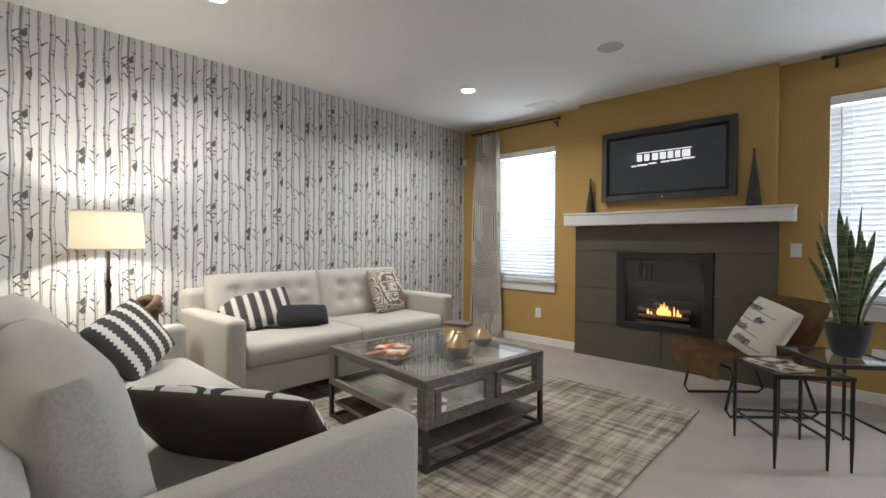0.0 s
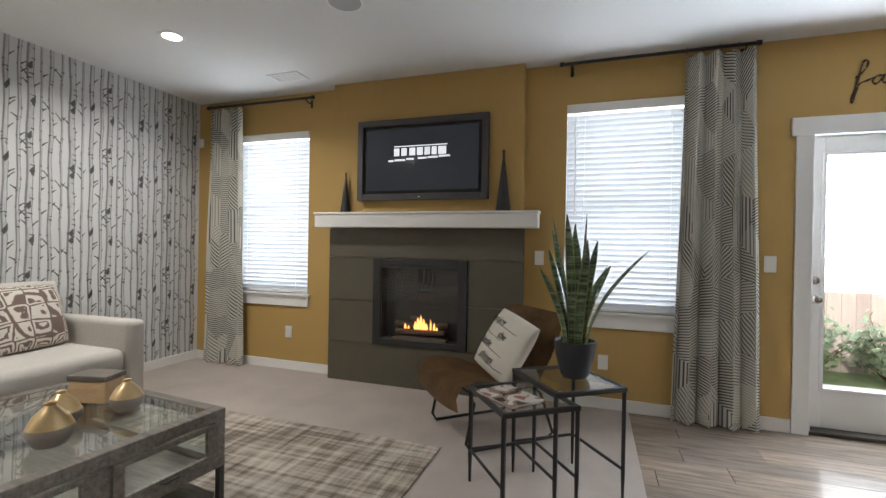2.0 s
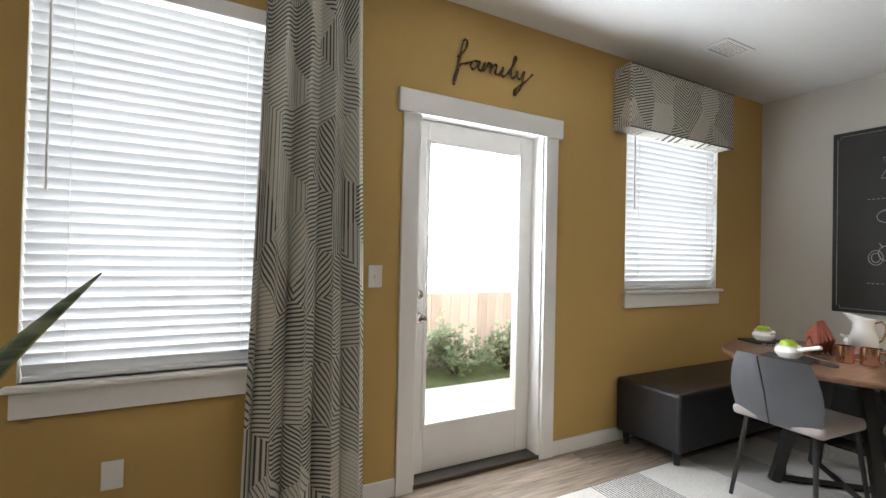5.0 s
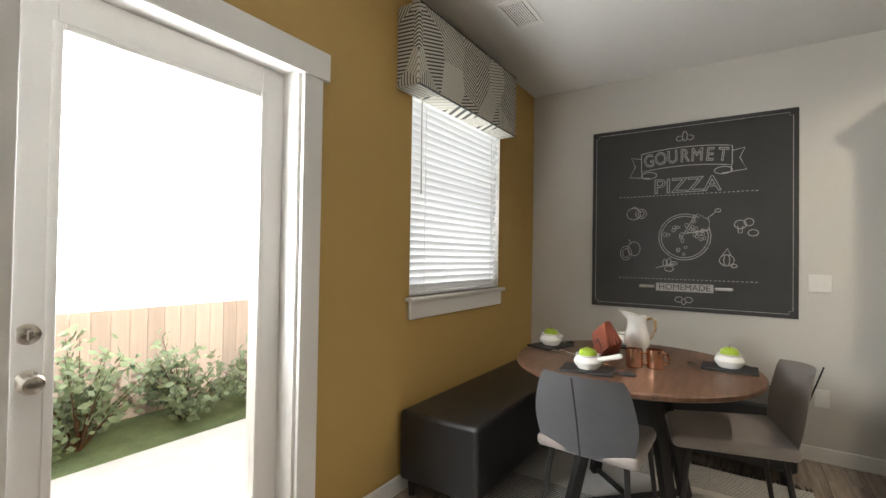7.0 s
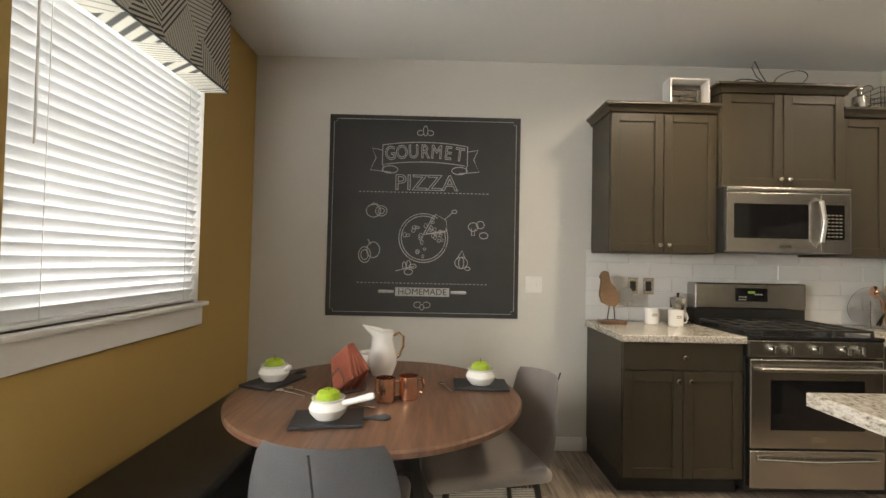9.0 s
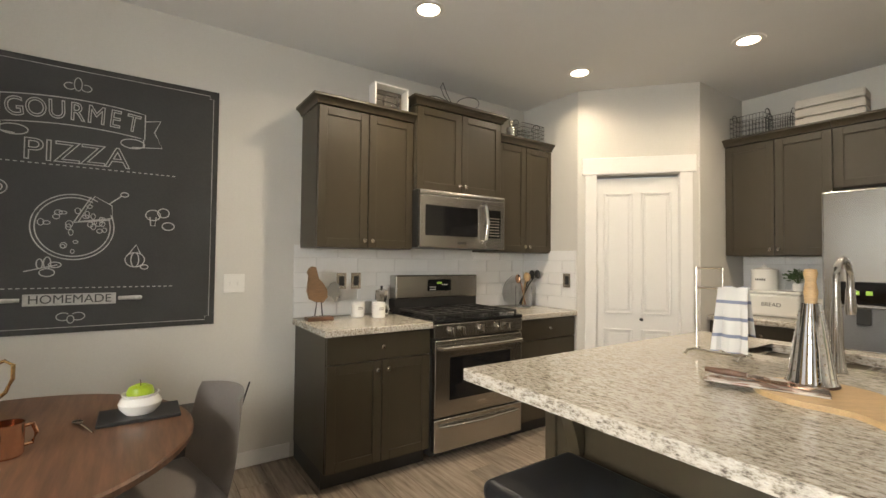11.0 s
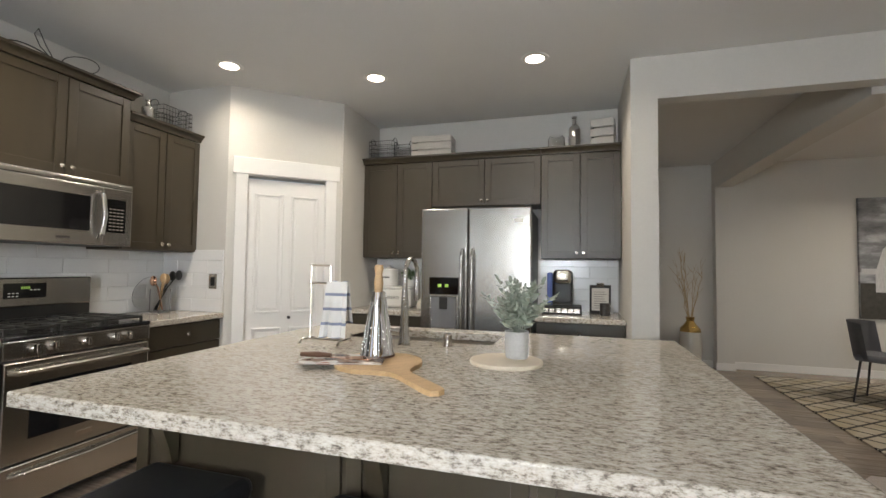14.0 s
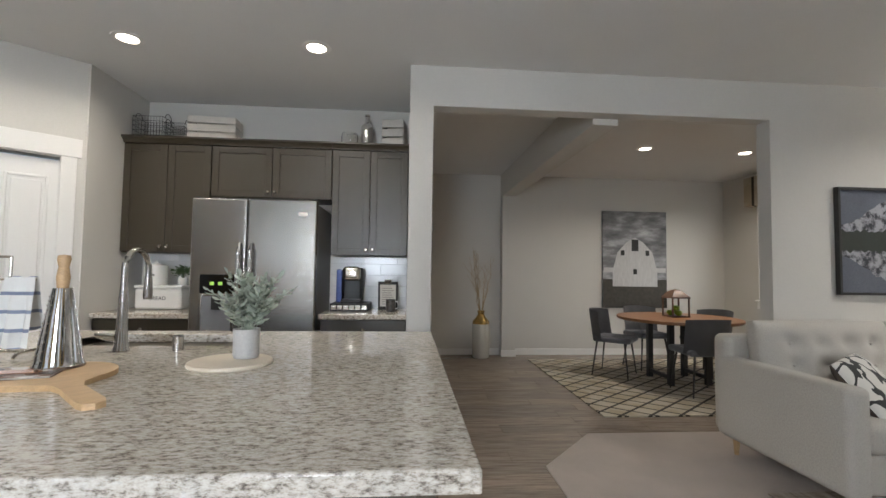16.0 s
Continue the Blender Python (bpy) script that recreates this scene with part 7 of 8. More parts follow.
bench(pose(0, 0, 0), 4.235, 5.50, 6.105, 5.98, "black leather bench along the mustard wall")
bench(pose(0, 0, 0), 5.55, 4.17, 6.10, 5.495, "black leather bench along the grey wall")
dt = thing("round_table", pose(4.87, 4.93, 0.0), "round walnut breakfast table on black steel legs", "table")
bm = lathe(B(), [(0, 0.722), (0.582, 0.722), (0.593, 0.728), (0.595, 0.745), (0.589, 0.752), (0, 0.752)], 72); part("tabletop", bm, WALNUT, dt)
for k in range(4):
    a = radians(45 + 90 * k)
    bm = B(); tube(bm, [(0.34 * math.cos(a), 0.34 * math.sin(a), 0.012), (0.16 * math.cos(a), 0.16 * math.sin(a), 0.722)], 0.035, 4); part("leg", bm, BLACK, dt)
for k in range(2):
    a = radians(45 + 90 * k)
    bm = B(); tube(bm, [(-0.34 * math.cos(a), -0.34 * math.sin(a), 0.035), (0.34 * math.cos(a), 0.34 * math.sin(a), 0.035)], 0.02, 4); part("foot_bar", bm, BLACK, dt)


def dining_chair(m, label, seat=TAUPECLOTH, back=GREYCLOTH, k=1.0):
    c = thing("dining_chair", m @ Matrix.Diagonal((k, 1.06, 1.04, 1)), label, "chair", "breakfast chairs")
    bm = B(); box(bm, -0.22, -0.22, 0.42, 0.22, 0.24, 0.475, 0.025, 4)
    for v in bm.verts:
        k = 1 - 0.16 * max(0, (v.co.y - 0.0)) / 0.24
        v.co.x *= k
        if v.co.y > 0.15: v.co.z -= 0.02
    part("seat", bm, seat, c)
    bm = B(); rows = []
    for j in range(9):
        f = j / 8
        z = 0.43 + 0.345 * f
        hw = 0.19 + 0.03 * math.sin(math.pi * min(1, f * 1.15)) - (0.02 if j == 8 else 0)
        rows.append([bm.verts.new((hw * u, -0.22 - 0.10 * f + 0.05 * (u * u) * (0.4 + f), z - (0.012 * u * u if j == 8 else 0))) for u in [-1 + 2 * i / 12 for i in range(13)]])
    for p, q in zip(rows, rows[1:]):
        for i in range(12): bm.faces.new((p[i], p[i + 1], q[i + 1], q[i]))
    bmesh.ops.solidify(bm, geom=bm.faces[:], thickness=0.034)
    es = [e for e in bm.edges if e.calc_face_angle(0) > 1.1]
    bmesh.ops.bevel(bm, geom=es, offset=0.012, segments=3, affect="EDGES", profile=0.5, clamp_overlap=True)
    bk = part("backrest", bm, back, c)
    bm = B(); tube(bm, [(0, -0.258, 0.44), (0, -0.30, 0.60), (0, -0.358, 0.775)], 0.0035, 6); part("seam", bm, BLACK, bk)
    for a in (-1, 1):
        bm = B(); tube(bm, [(a * 0.16, 0.17, 0.43), (a * 0.20, 0.22, 0)], [0.013, 0.010], 8); part("leg", bm, BLACK, c)
        bm = B(); tube(bm, [(a * 0.16, -0.17, 0.43), (a * 0.20, -0.24, 0)], [0.013, 0.010], 8); part("leg", bm, BLACK, c)


dining_chair(pose(4.48, 4.98, 0.012, 0, 0, -94), "grey felt dining chair with a split back")
dining_chair(pose(4.91, 4.50, 0.012, 0, 0, 12), "taupe felt dining chair drawn up to the table", TAUPECLOTH, TAUPECLOTH, 1.1)


def build_krug(t, co):
    sx = nd(t, "ShaderNodeSeparateXYZ"); t.links.new(co, sx.inputs[0])
    a = nd(t, "ShaderNodeMath", op="PINGPONG"); a.inputs[1].default_value = 0.009; t.links.new(sx.outputs[0], a.inputs[0])
    g = nd(t, "ShaderNodeMath", op="GREATER_THAN"); g.inputs[1].default_value = 0.0055; t.links.new(a.outputs[0], g.inputs[0])
    b = nd(t, "ShaderNodeMath", op="PINGPONG"); b.inputs[1].default_value = 0.42; t.links.new(sx.outputs[0], b.inputs[0])
    h = nd(t, "ShaderNodeMath", op="GREATER_THAN"); h.inputs[1].default_value = 0.22; t.links.new(b.outputs[0], h.inputs[0])
    mu = nd(t, "ShaderNodeMath", op="MULTIPLY"); t.links.new(g.outputs[0], mu.inputs[0]), t.links.new(h.outputs[0], mu.inputs[1])
    n = noise_of(t, co, 160, 3)
    c = mixc(t, mu.outputs[0], (0.50, 0.48, 0.45), (0.05, 0.05, 0.052))
    return mixc(t, 0.4, c, n, "OVERLAY"), n


kr = thing("kitchen_rug", pose(0, 0, 0), "woven black and white striped rug with black fringe", "rug")
bm = B(); box(bm, 3.25, 4.10, 0.001, 5.57, 5.59, 0.010, 0.003); part("weave", bm, ramp_mat("striped_weave", build_krug, 0.95, 0.5), kr)
bm = B(); rng = random.Random(1)
for k in range(70):
    y = 4.11 + 1.47 * k / 69
    for x0, s in ((3.25, -1), (5.57, 1)):
        tube(bm, [(x0, y, 0.007), (x0 + s * 0.03, y + rng.uniform(-0.008, 0.008), 0.006), (x0 + s * rng.uniform(0.05, 0.075), y + rng.uniform(-0.015, 0.015), 0.005)], [0.004, 0.005, 0.003], 4)
part("fringe", bm, BLACKCUSH, kr)

# table setting
ZD = 0.753
APPLE = mat("green_apple", (0.30, 0.42, 0.03), 0.3, vary=0.15, scale=20)
SLATEB = mat("slate_board", (0.02, 0.02, 0.021), 0.5, vary=0.2)
for x, y, a, hd in ((4.53, 5.06, 188, 1), (4.985, 5.41, 250, 1), (4.985, 4.49, 0, 0), (5.30, 5.03, 90, 0)):
    b = thing("slate_board", pose(x, y, ZD, 0, 0, a), "black slate serving board on the table", "board", "serving boards")
    bm = B(); box(bm, -0.085, -0.12, 0, 0.085, 0.12, 0.012, 0.003); part("slab", bm, SLATEB, b)
    if hd:
        bm = B(); tube(bm, [(0, 0.12, 0.006), (0.0, 0.145, 0.007), (0, 0.17, 0.008), (0, 0.20, 0.008), (0, 0.215, 0.008)], [0.010, 0.010, 0.02, 0.024, 0.012], 10)
        bm.transform(Matrix.Diagonal((1, 1, 0.5, 1))); part("handle", bm, SLATEB, b)
    cr = thing("soup_crock", pose(x, y, ZD + 0.0125, 0, 0, a), "white ceramic handled soup crock with a green apple", "bowl", "soup crocks")
    bm = lathe(B(), [(0, 0), (0.045, 0), (0.062, 0.02), (0.066, 0.035), (0.058, 0.052), (0.052, 0.058), (0.058, 0.068), (0.052, 0.068), (0.047, 0.056), (0.055, 0.035), (0, 0.01)], 30); part("bowl", bm, WHITE, cr)
    if hd == 1 and x < 4.6:
        bm = B(); tube(bm, [(0.02, 0.05, 0.05), (0.03, 0.09, 0.062), (0.045, 0.145, 0.08), (0.048, 0.155, 0.083)], [0.012, 0.011, 0.013, 0.009], 10); part("handle", bm, WHITE, cr)
    else:
        bm = B(); tube(bm, [(0.055, 0, 0.05), (0.075, 0, 0.062), (0.085, 0, 0.066)], [0.01, 0.012, 0.008], 10); part("handle", bm, WHITE, cr)
    if x < 5.2:
        ap = thing("apple", pose(x, y, ZD + 0.045), "green apple sitting in a white crock", "apple", "apples")
        bm = lathe(B(), [(0, 0.004), (0.02, 0.0), (0.038, 0.018), (0.043, 0.036), (0.036, 0.055), (0.02, 0.063), (0.006, 0.058), (0, 0.056)], 24); part("fruit", bm, APPLE, ap)
        bm = B(); tube(bm, [(0, 0, 0.056), (0.003, 0, 0.07), (0.008, 0.002, 0.078)], 0.0016, 5); part("stalk", bm, WALNUT, ap)
pt = thing("pitcher", pose(5.16, 4.95, ZD) @ Matrix.Scale(0.86, 4), "white ceramic pitcher with a gold handle", "pitcher")
bm = lathe(B(), [(0, 0), (0.058, 0), (0.062, 0.008), (0.080, 0.06), (0.082, 0.10), (0.064, 0.16), (0.055, 0.20), (0.064, 0.245), (0.059, 0.245), (0.05, 0.20), (0.058, 0.16), (0.076, 0.10), (0, 0.012)], 36)
for v in bm.verts:
    if v.co.z > 0.19 and v.co.y > 0.02:
        v.co.y += 0.9 * (v.co.z - 0.19) * (v.co.y / 0.06) ** 2; v.co.z += 0.015 * (v.co.y / 0.06)
part("body", bm, WHITE, pt)
bm = B(); tube(bm, [(0, -0.056, 0.22), (0, -0.09, 0.235), (0, -0.115, 0.215), (0, -0.115, 0.16), (0, -0.095, 0.11), (0, -0.074, 0.09)], 0.0075, 10); part("handle", bm, mat("gold_lustre", (0.70, 0.45, 0.20), 0.2, 0.9), pt, "gold handle")
nh = thing("napkin_holder", pose(4.89, 5.06, ZD, 0, 0, 40), "black wire holder with rust-red napkins", "napkin holder")
RUST = mat("rust_napkin", (0.22, 0.055, 0.03), 0.9, vary=0.2, bump=0.4)
for k in range(5):
    bm = cushion(B(), 0.15, 0.15, 0.018, 10, 3.0, Matrix.Translation((0, -0.036 + k * 0.018, 0.095)) @ Matrix.Rotation(radians(90 + (k - 2) * 5), 4, "X") @ Matrix.Rotation(radians(40 + k * 4), 4, "Z"), 0.5)
    part("napkin", bm, RUST, nh)
bm = B()
for s in (-1, 1): tube(bm, [(-0.05, s * 0.05, 0.004), (-0.05, s * 0.05, 0.06), (0, s * 0.05, 0.10), (0.05, s * 0.05, 0.06), (0.05, s * 0.05, 0.004)], 0.003, 6)
for x in (-0.05, 0.05): tube(bm, [(x, -0.05, 0.004), (x, 0.05, 0.004)], 0.003, 6)
part("wire", bm, BLACK, nh)
for x, y, a in ((4.75, 4.89, -70), (4.785, 4.80, -60)):
    mug(pose(x, y, ZD, 0, 0, a), "hammered copper mug on the table", COPPER, 0.04, 0.092)
for x, y, a in ((4.82, 5.28, 60), (4.85, 5.25, 55), (4.94, 4.64, 20), (4.68, 4.99, 70)):
    fk = thing("cutlery", pose(x, y, ZD, 0, 0, a), "dark steel spoon lying on the table", "cutlery", "cutlery")
    bm = B(); tube(bm, [(-0.08, 0, 0.003), (0.0, 0, 0.005), (0.05, 0, 0.004)], 0.003, 6)
    bmesh.ops.create_uvsphere(bm, u_segments=10, v_segments=6, radius=0.02, matrix=Matrix.Translation((0.065, 0, 0.006)) @ Matrix.Diagonal((1.2, 0.8, 0.25, 1))); part("spoon", bm, NICKEL, fk)


# ---- chalkboard sign ----
CHALK = mat("chalk", (0.46, 0.45, 0.43), 0.95, vary=0.25, scale=40, fine=200)
BOARDM = mat("chalkboard_black", (0.030, 0.029, 0.028), 0.55, vary=0.25, scale=4)
sg = thing("chalkboard_sign", pose(6.118, 4.795, 0.912, 0, 0, -90), "black chalkboard sign with pizza drawings on the wall", "sign")
SW, SH = 1.35, 1.42
bm = B(); box(bm, -SW / 2, -0.006, 0, SW / 2, 0, SH, 0.001, 1); part("board", bm, BOARDM, sg)


def chalk(paths, r=0.0035, name="chalk_line", closed=False):
    bm = B()
    for p in paths: tube(bm, [(x, -0.0065, z) for x, z in p], r, 5, closed)
    part(name, bm, CHALK, sg)


def arc(cx, cz, rx, rz, a0=0, a1=360, n=24):
    return [(cx + rx * math.cos(radians(a0 + (a1 - a0) * k / n)), cz + rz * math.sin(radians(a0 + (a1 - a0) * k / n))) for k in range(n + 1)]


e = 0.03
chalk([[(-SW / 2 + e + 0.02, e), (SW / 2 - e - 0.02, e), (SW / 2 - e - 0.02, e + 0.02), (SW / 2 - e, e + 0.02), (SW / 2 - e, SH - e - 0.02), (SW / 2 - e - 0.02, SH - e - 0.02), (SW / 2 - e - 0.02, SH - e), (-SW / 2 + e + 0.02, SH - e), (-SW / 2 + e + 0.02, SH - e - 0.02), (-SW / 2 + e, SH - e - 0.02), (-SW / 2 + e, e + 0.02), (-SW / 2 + e + 0.02, e + 0.02), (-SW / 2 + e + 0.02, e)]], 0.0018, "border_line")


def bowed(x, z):
    return z + 0.028 - 0.28 * x * x


ban = [(-0.30 + 0.60 * k / 16) for k in range(17)]
chalk([[(x, bowed(x, 1.205)) for x in ban] + [(x, bowed(x, 1.065)) for x in ban[::-1]] + [(-0.30, bowed(-0.3, 1.205))]], 0.003, "banner_outline")
for s in (-1, 1):
    chalk([[(s * 0.30, 1.17), (s * 0.375, 1.185), (s * 0.345, 1.115), (s * 0.385, 1.03), (s * 0.24, 1.015)], arc(s * 0.245, 1.035, 0.055, 0.026), [(s * 0.295, 1.065), (s * 0.295, 1.03)]], 0.003, "banner_tail")
for k, ch in enumerate("GOURMET"):
    x = -0.245 + k * 0.0815
    script(ch, 0.135, Matrix.Translation((x, -0.007, bowed(x, 1.135))) @ Matrix.Rotation(radians(90), 4, "X") @ Matrix.Rotation(-0.5 * x, 4, "Z") @ Matrix.Diagonal((0.78, 1, 1, 1)), CHALK, sg, "chalk_letter", 0.0006, 0, 0.0028)
script("PIZZA", 0.155, Matrix.Translation((0.01, -0.007, 0.94)) @ Matrix.Rotation(radians(90), 4, "X") @ Matrix.Diagonal((1.06, 1, 1, 1)), CHALK, sg, "chalk_letters", 0.0006, 0, 0.0024)
for z in (0.875, 0.235):
    bm = B()
    for k in range(34): box(bm, -0.46 + k * 0.0272, -0.008, z - 0.0022, -0.445 + k * 0.0272, -0.0055, z + 0.0022)
    part("dashed_line", bm, CHALK, sg)
pz = [arc(0, 0.555, 0.172, 0.172, 55, 385, 44), arc(0, 0.555, 0.155, 0.155, 60, 380, 40), [(0.0, 0.58), (0.155, 0.60)], [(0.0, 0.58), (0.07, 0.72)], [(0.02, 0.585), (0.165, 0.61), (0.16, 0.68), (0.085, 0.725), (0.02, 0.585)], [(0.15, 0.69), (0.20, 0.735)], arc(0.215, 0.745, 0.018, 0.012)]
chalk(pz, 0.003, "pizza_outline")
rng = random.Random(12)
for k in range(26):
    a, r = rng.uniform(0, 6.28), 0.135 * rng.random() ** 0.5
    chalk([arc(r * math.cos(a), 0.555 + r * math.sin(a), rng.uniform(0.008, 0.018), rng.uniform(0.008, 0.018), 0, 360, 9)], 0.0022, "topping")
for cx, cz, kind in ((-0.33, 0.74, 0), (-0.38, 0.445, 1), (-0.12, 0.335, 2), (0.27, 0.40, 3), (0.38, 0.62, 4)):
    if kind == 0: ps = [arc(cx - 0.025, cz, 0.05, 0.045), arc(cx + 0.03, cz, 0.04, 0.036), arc(cx + 0.03, cz, 0.022, 0.02), [(cx - 0.05, cz + 0.04), (cx - 0.02, cz + 0.055), (cx + 0.01, cz + 0.04)]]
    elif kind == 1: ps = [arc(cx - 0.03, cz - 0.015, 0.042, 0.055), arc(cx + 0.03, cz + 0.02, 0.045, 0.055), arc(cx - 0.03, cz - 0.015, 0.025, 0.035), [(cx + 0.01, cz + 0.06), (cx - 0.01, cz + 0.095)]]
    elif kind == 2: ps = [[(cx - 0.07, cz - 0.015), (cx + 0.06, cz + 0.02)], arc(cx + 0.02, cz - 0.02, 0.03, 0.02), arc(cx + 0.02, cz + 0.03, 0.014, 0.03), arc(cx + 0.05, cz + 0.02, 0.025, 0.014), arc(cx - 0.01, cz + 0.025, 0.012, 0.025)]
    elif kind == 3: ps = [arc(cx, cz - 0.015, 0.045, 0.04), [(cx - 0.03, cz + 0.015), (cx + 0.005, cz + 0.07), (cx + 0.025, cz + 0.02)], arc(cx, cz - 0.015, 0.018, 0.04), arc(cx + 0.045, cz - 0.055, 0.018, 0.012)]
    else: ps = [arc(cx - 0.03, cz + 0.02, 0.035, 0.03), [(cx - 0.045, cz + 0.01), (cx - 0.04, cz - 0.04), (cx - 0.02, cz - 0.04), (cx - 0.015, cz + 0.01)], arc(cx + 0.02, cz + 0.035, 0.028, 0.026), arc(cx + 0.045, cz - 0.04, 0.03, 0.022)]
    chalk(ps, 0.003, "food_drawing")
bm = B(); box(bm, -0.19, -0.0085, 0.145, 0.19, -0.006, 0.205, 0.002, 1); tube(bm, [(-0.31, -0.006, 0.175), (-0.30, -0.006, 0.175), (-0.20, -0.006, 0.175)], [0.006, 0.012, 0.010], 8); tube(bm, [(0.20, -0.006, 0.175), (0.30, -0.006, 0.175), (0.31, -0.006, 0.175)], [0.010, 0.012, 0.006], 8)
part("rolling_pin", bm, CHALK, sg)
script("HOMEMADE", 0.062, Matrix.Translation((0, -0.0092, 0.175)) @ Matrix.Rotation(radians(90), 4, "X"), BOARDM, sg, "pin_letters", 0.0004, 0)
chalk([arc(0, 1.315, 0.016, 0.035), arc(-0.035, 1.30, 0.022, 0.018, 60, 330), arc(0.035, 1.30, 0.022, 0.018, -150, 120), arc(-0.03, 0.085, 0.028, 0.02, 40, 300), arc(0.03, 0.085, 0.028, 0.02, -120, 140), arc(0, 0.07, 0.014, 0.02)], 0.0025, "flourish")


# ---- wall fittings ----
def plate(m, w, label, kind):
    p = thing("switch_plate" if kind else "outlet_plate", m, label, "switch" if kind else "outlet", "wall plates")
    bm = B(); box(bm, -w / 2, -0.006, -0.058, w / 2, 0, 0.058, 0.003); part("plate", bm, PLASTIC, p)
    for x in ((0,) if w < 0.09 else (-0.023, 0.023)):
        if kind:
            bm = B(); box(bm, x - 0.006, -0.014, -0.012, x + 0.006, -0.005, 0.012, 0.002); part("toggle", bm, PLASTIC, p)
        else:
            for z in (-0.022, 0.022):
                bm = B(); box(bm, x - 0.016, -0.0075, z - 0.014, x + 0.016, -0.0055, z + 0.014, 0.002); part("socket", bm, PLASTIC, p)


for x, z, k in ((2.435, 1.17, 1), (1.34, 0.37, 0), (-1.61, 0.38, 0), (0.835, 1.175, 1)):
    plate(pose(x, 5.999, z), 0.075, "white switch plate on the mustard wall" if k else "white outlet plate on the mustard wall", k)
plate(pose(6.119, 4.01, 1.155, 0, 0, -90), 0.12, "white double switch plate on the grey wall", 1)
plate(pose(6.119, 4.0, 0.41, 0, 0, -90), 0.075, "white outlet plate on the grey wall", 0)
for yy, zz in ((3.31, 1.16), (3.20, 1.16)):
    p = thing("outlet_plate", pose(6.109, yy, zz, 0, 0, -90), "black and nickel outlet on the splashback", "outlet", "wall plates")
    bm = B(); box(bm, -0.038, -0.006, -0.058, 0.038, 0, 0.058, 0.003); part("plate", bm, NICKEL, p)
    bm = B(); box(bm, -0.020, -0.009, -0.034, 0.020, -0.005, 0.034, 0.002); part("socket", bm, BLACK, p)
p = thing("outlet_plate", pose(5.59, 1.521, 1.158, 0, 0, 180), "nickel outlet on the pantry side splashback", "outlet", "wall plates")
bm = B(); box(bm, -0.038, -0.006, -0.058, 0.038, 0, 0.058, 0.003); part("plate", bm, NICKEL, p)
bm = B(); box(bm, -0.018, -0.009, -0.034, 0.018, -0.005, 0.034, 0.002); part("socket", bm, BLACK, p)
bm = B(); box(bm, -0.03, -0.03, -0.045, 0.03, 0, 0.045, 0.008, 3)
single("alarm_sensor", bm, PLASTIC, "small white alarm sensor high on the wall", "sensor", pose(-2.765, 5.999, 2.32))
# script sign over the door
fs = thing("script_sign", pose(3.189, 5.999, 2.408), "brown metal script sign reading family over the door", "sign")
BRONZE = mat("bronze", (0.07, 0.04, 0.025), 0.45, 0.5, vary=0.2)
STROKES = {
    "f": [(-0.235, 0.02), (-0.195, 0.075), (-0.185, 0.125), (-0.205, 0.12), (-0.225, 0.02), (-0.245, -0.08), (-0.255, -0.135), (-0.245, -0.13), (-0.225, -0.03), (-0.19, -0.005), (-0.165, 0.01)],
    "a": [(-0.125, 0.025), (-0.15, 0.02), (-0.165, -0.01), (-0.15, -0.03), (-0.125, 0.0), (-0.115, 0.03), (-0.122, -0.02), (-0.10, -0.025)],
    "m": [(-0.10, -0.025), (-0.085, 0.03), (-0.09, -0.025), (-0.065, 0.03), (-0.05, 0.025), (-0.058, -0.025), (-0.035, 0.028), (-0.018, 0.025), (-0.025, -0.02), (0.0, -0.02)],
    "i": [(0.0, -0.02), (0.02, 0.03), (0.012, -0.015), (0.025, -0.025), (0.05, 0.0)],
    "l": [(0.05, 0.0), (0.09, 0.08), (0.098, 0.115), (0.085, 0.10), (0.065, 0.01), (0.075, -0.025), (0.10, 0.0)],
    "y": [(0.105, 0.03), (0.108, -0.01), (0.125, -0.015), (0.15, 0.035), (0.13, -0.06), (0.10, -0.115), (0.085, -0.12), (0.10, -0.08), (0.15, -0.03), (0.20, 0.03)],
}
for ch, pts in STROKES.items():
    v = [Vector((x * 1.25, -0.012, z * 1.0)) for x, z in pts]
    sm = []
    for i in range(len(v) - 1):
        p0, p1, p2, p3 = v[max(i - 1, 0)], v[i], v[i + 1], v[min(i + 2, len(v) - 1)]
        for q in range(5):
            s = q / 5
            sm.append(0.5 * ((2 * p1) + (p2 - p0) * s + (2 * p0 - 5 * p1 + 4 * p2 - p3) * s * s + (3 * p1 - p0 - 3 * p2 + p3) * s ** 3))
    sm.append(v[-1])
    bm = B(); tube(bm, sm, [0.006 + 0.002 * math.sin(k) for k in range(len(sm))], 7); part("letter", bm, BRONZE, fs)


# ---- ceiling fittings ----
for cx, cy in CANS:
    c = thing("recessed_light", pose(cx, cy, H), "white recessed ceiling light, switched on", "ceiling light", "recessed lights")
    bm = lathe(B(), [(0.062, 0.0), (0.064, -0.006), (0.092, -0.004), (0.095, 0.0)], 36); part("trim_ring", bm, TRIM, c)
    bm = lathe(B(), [(0, -0.004), (0.062, -0.004), (0.062, -0.001), (0, -0.001)], 30); part("lens", bm, BULB, c)


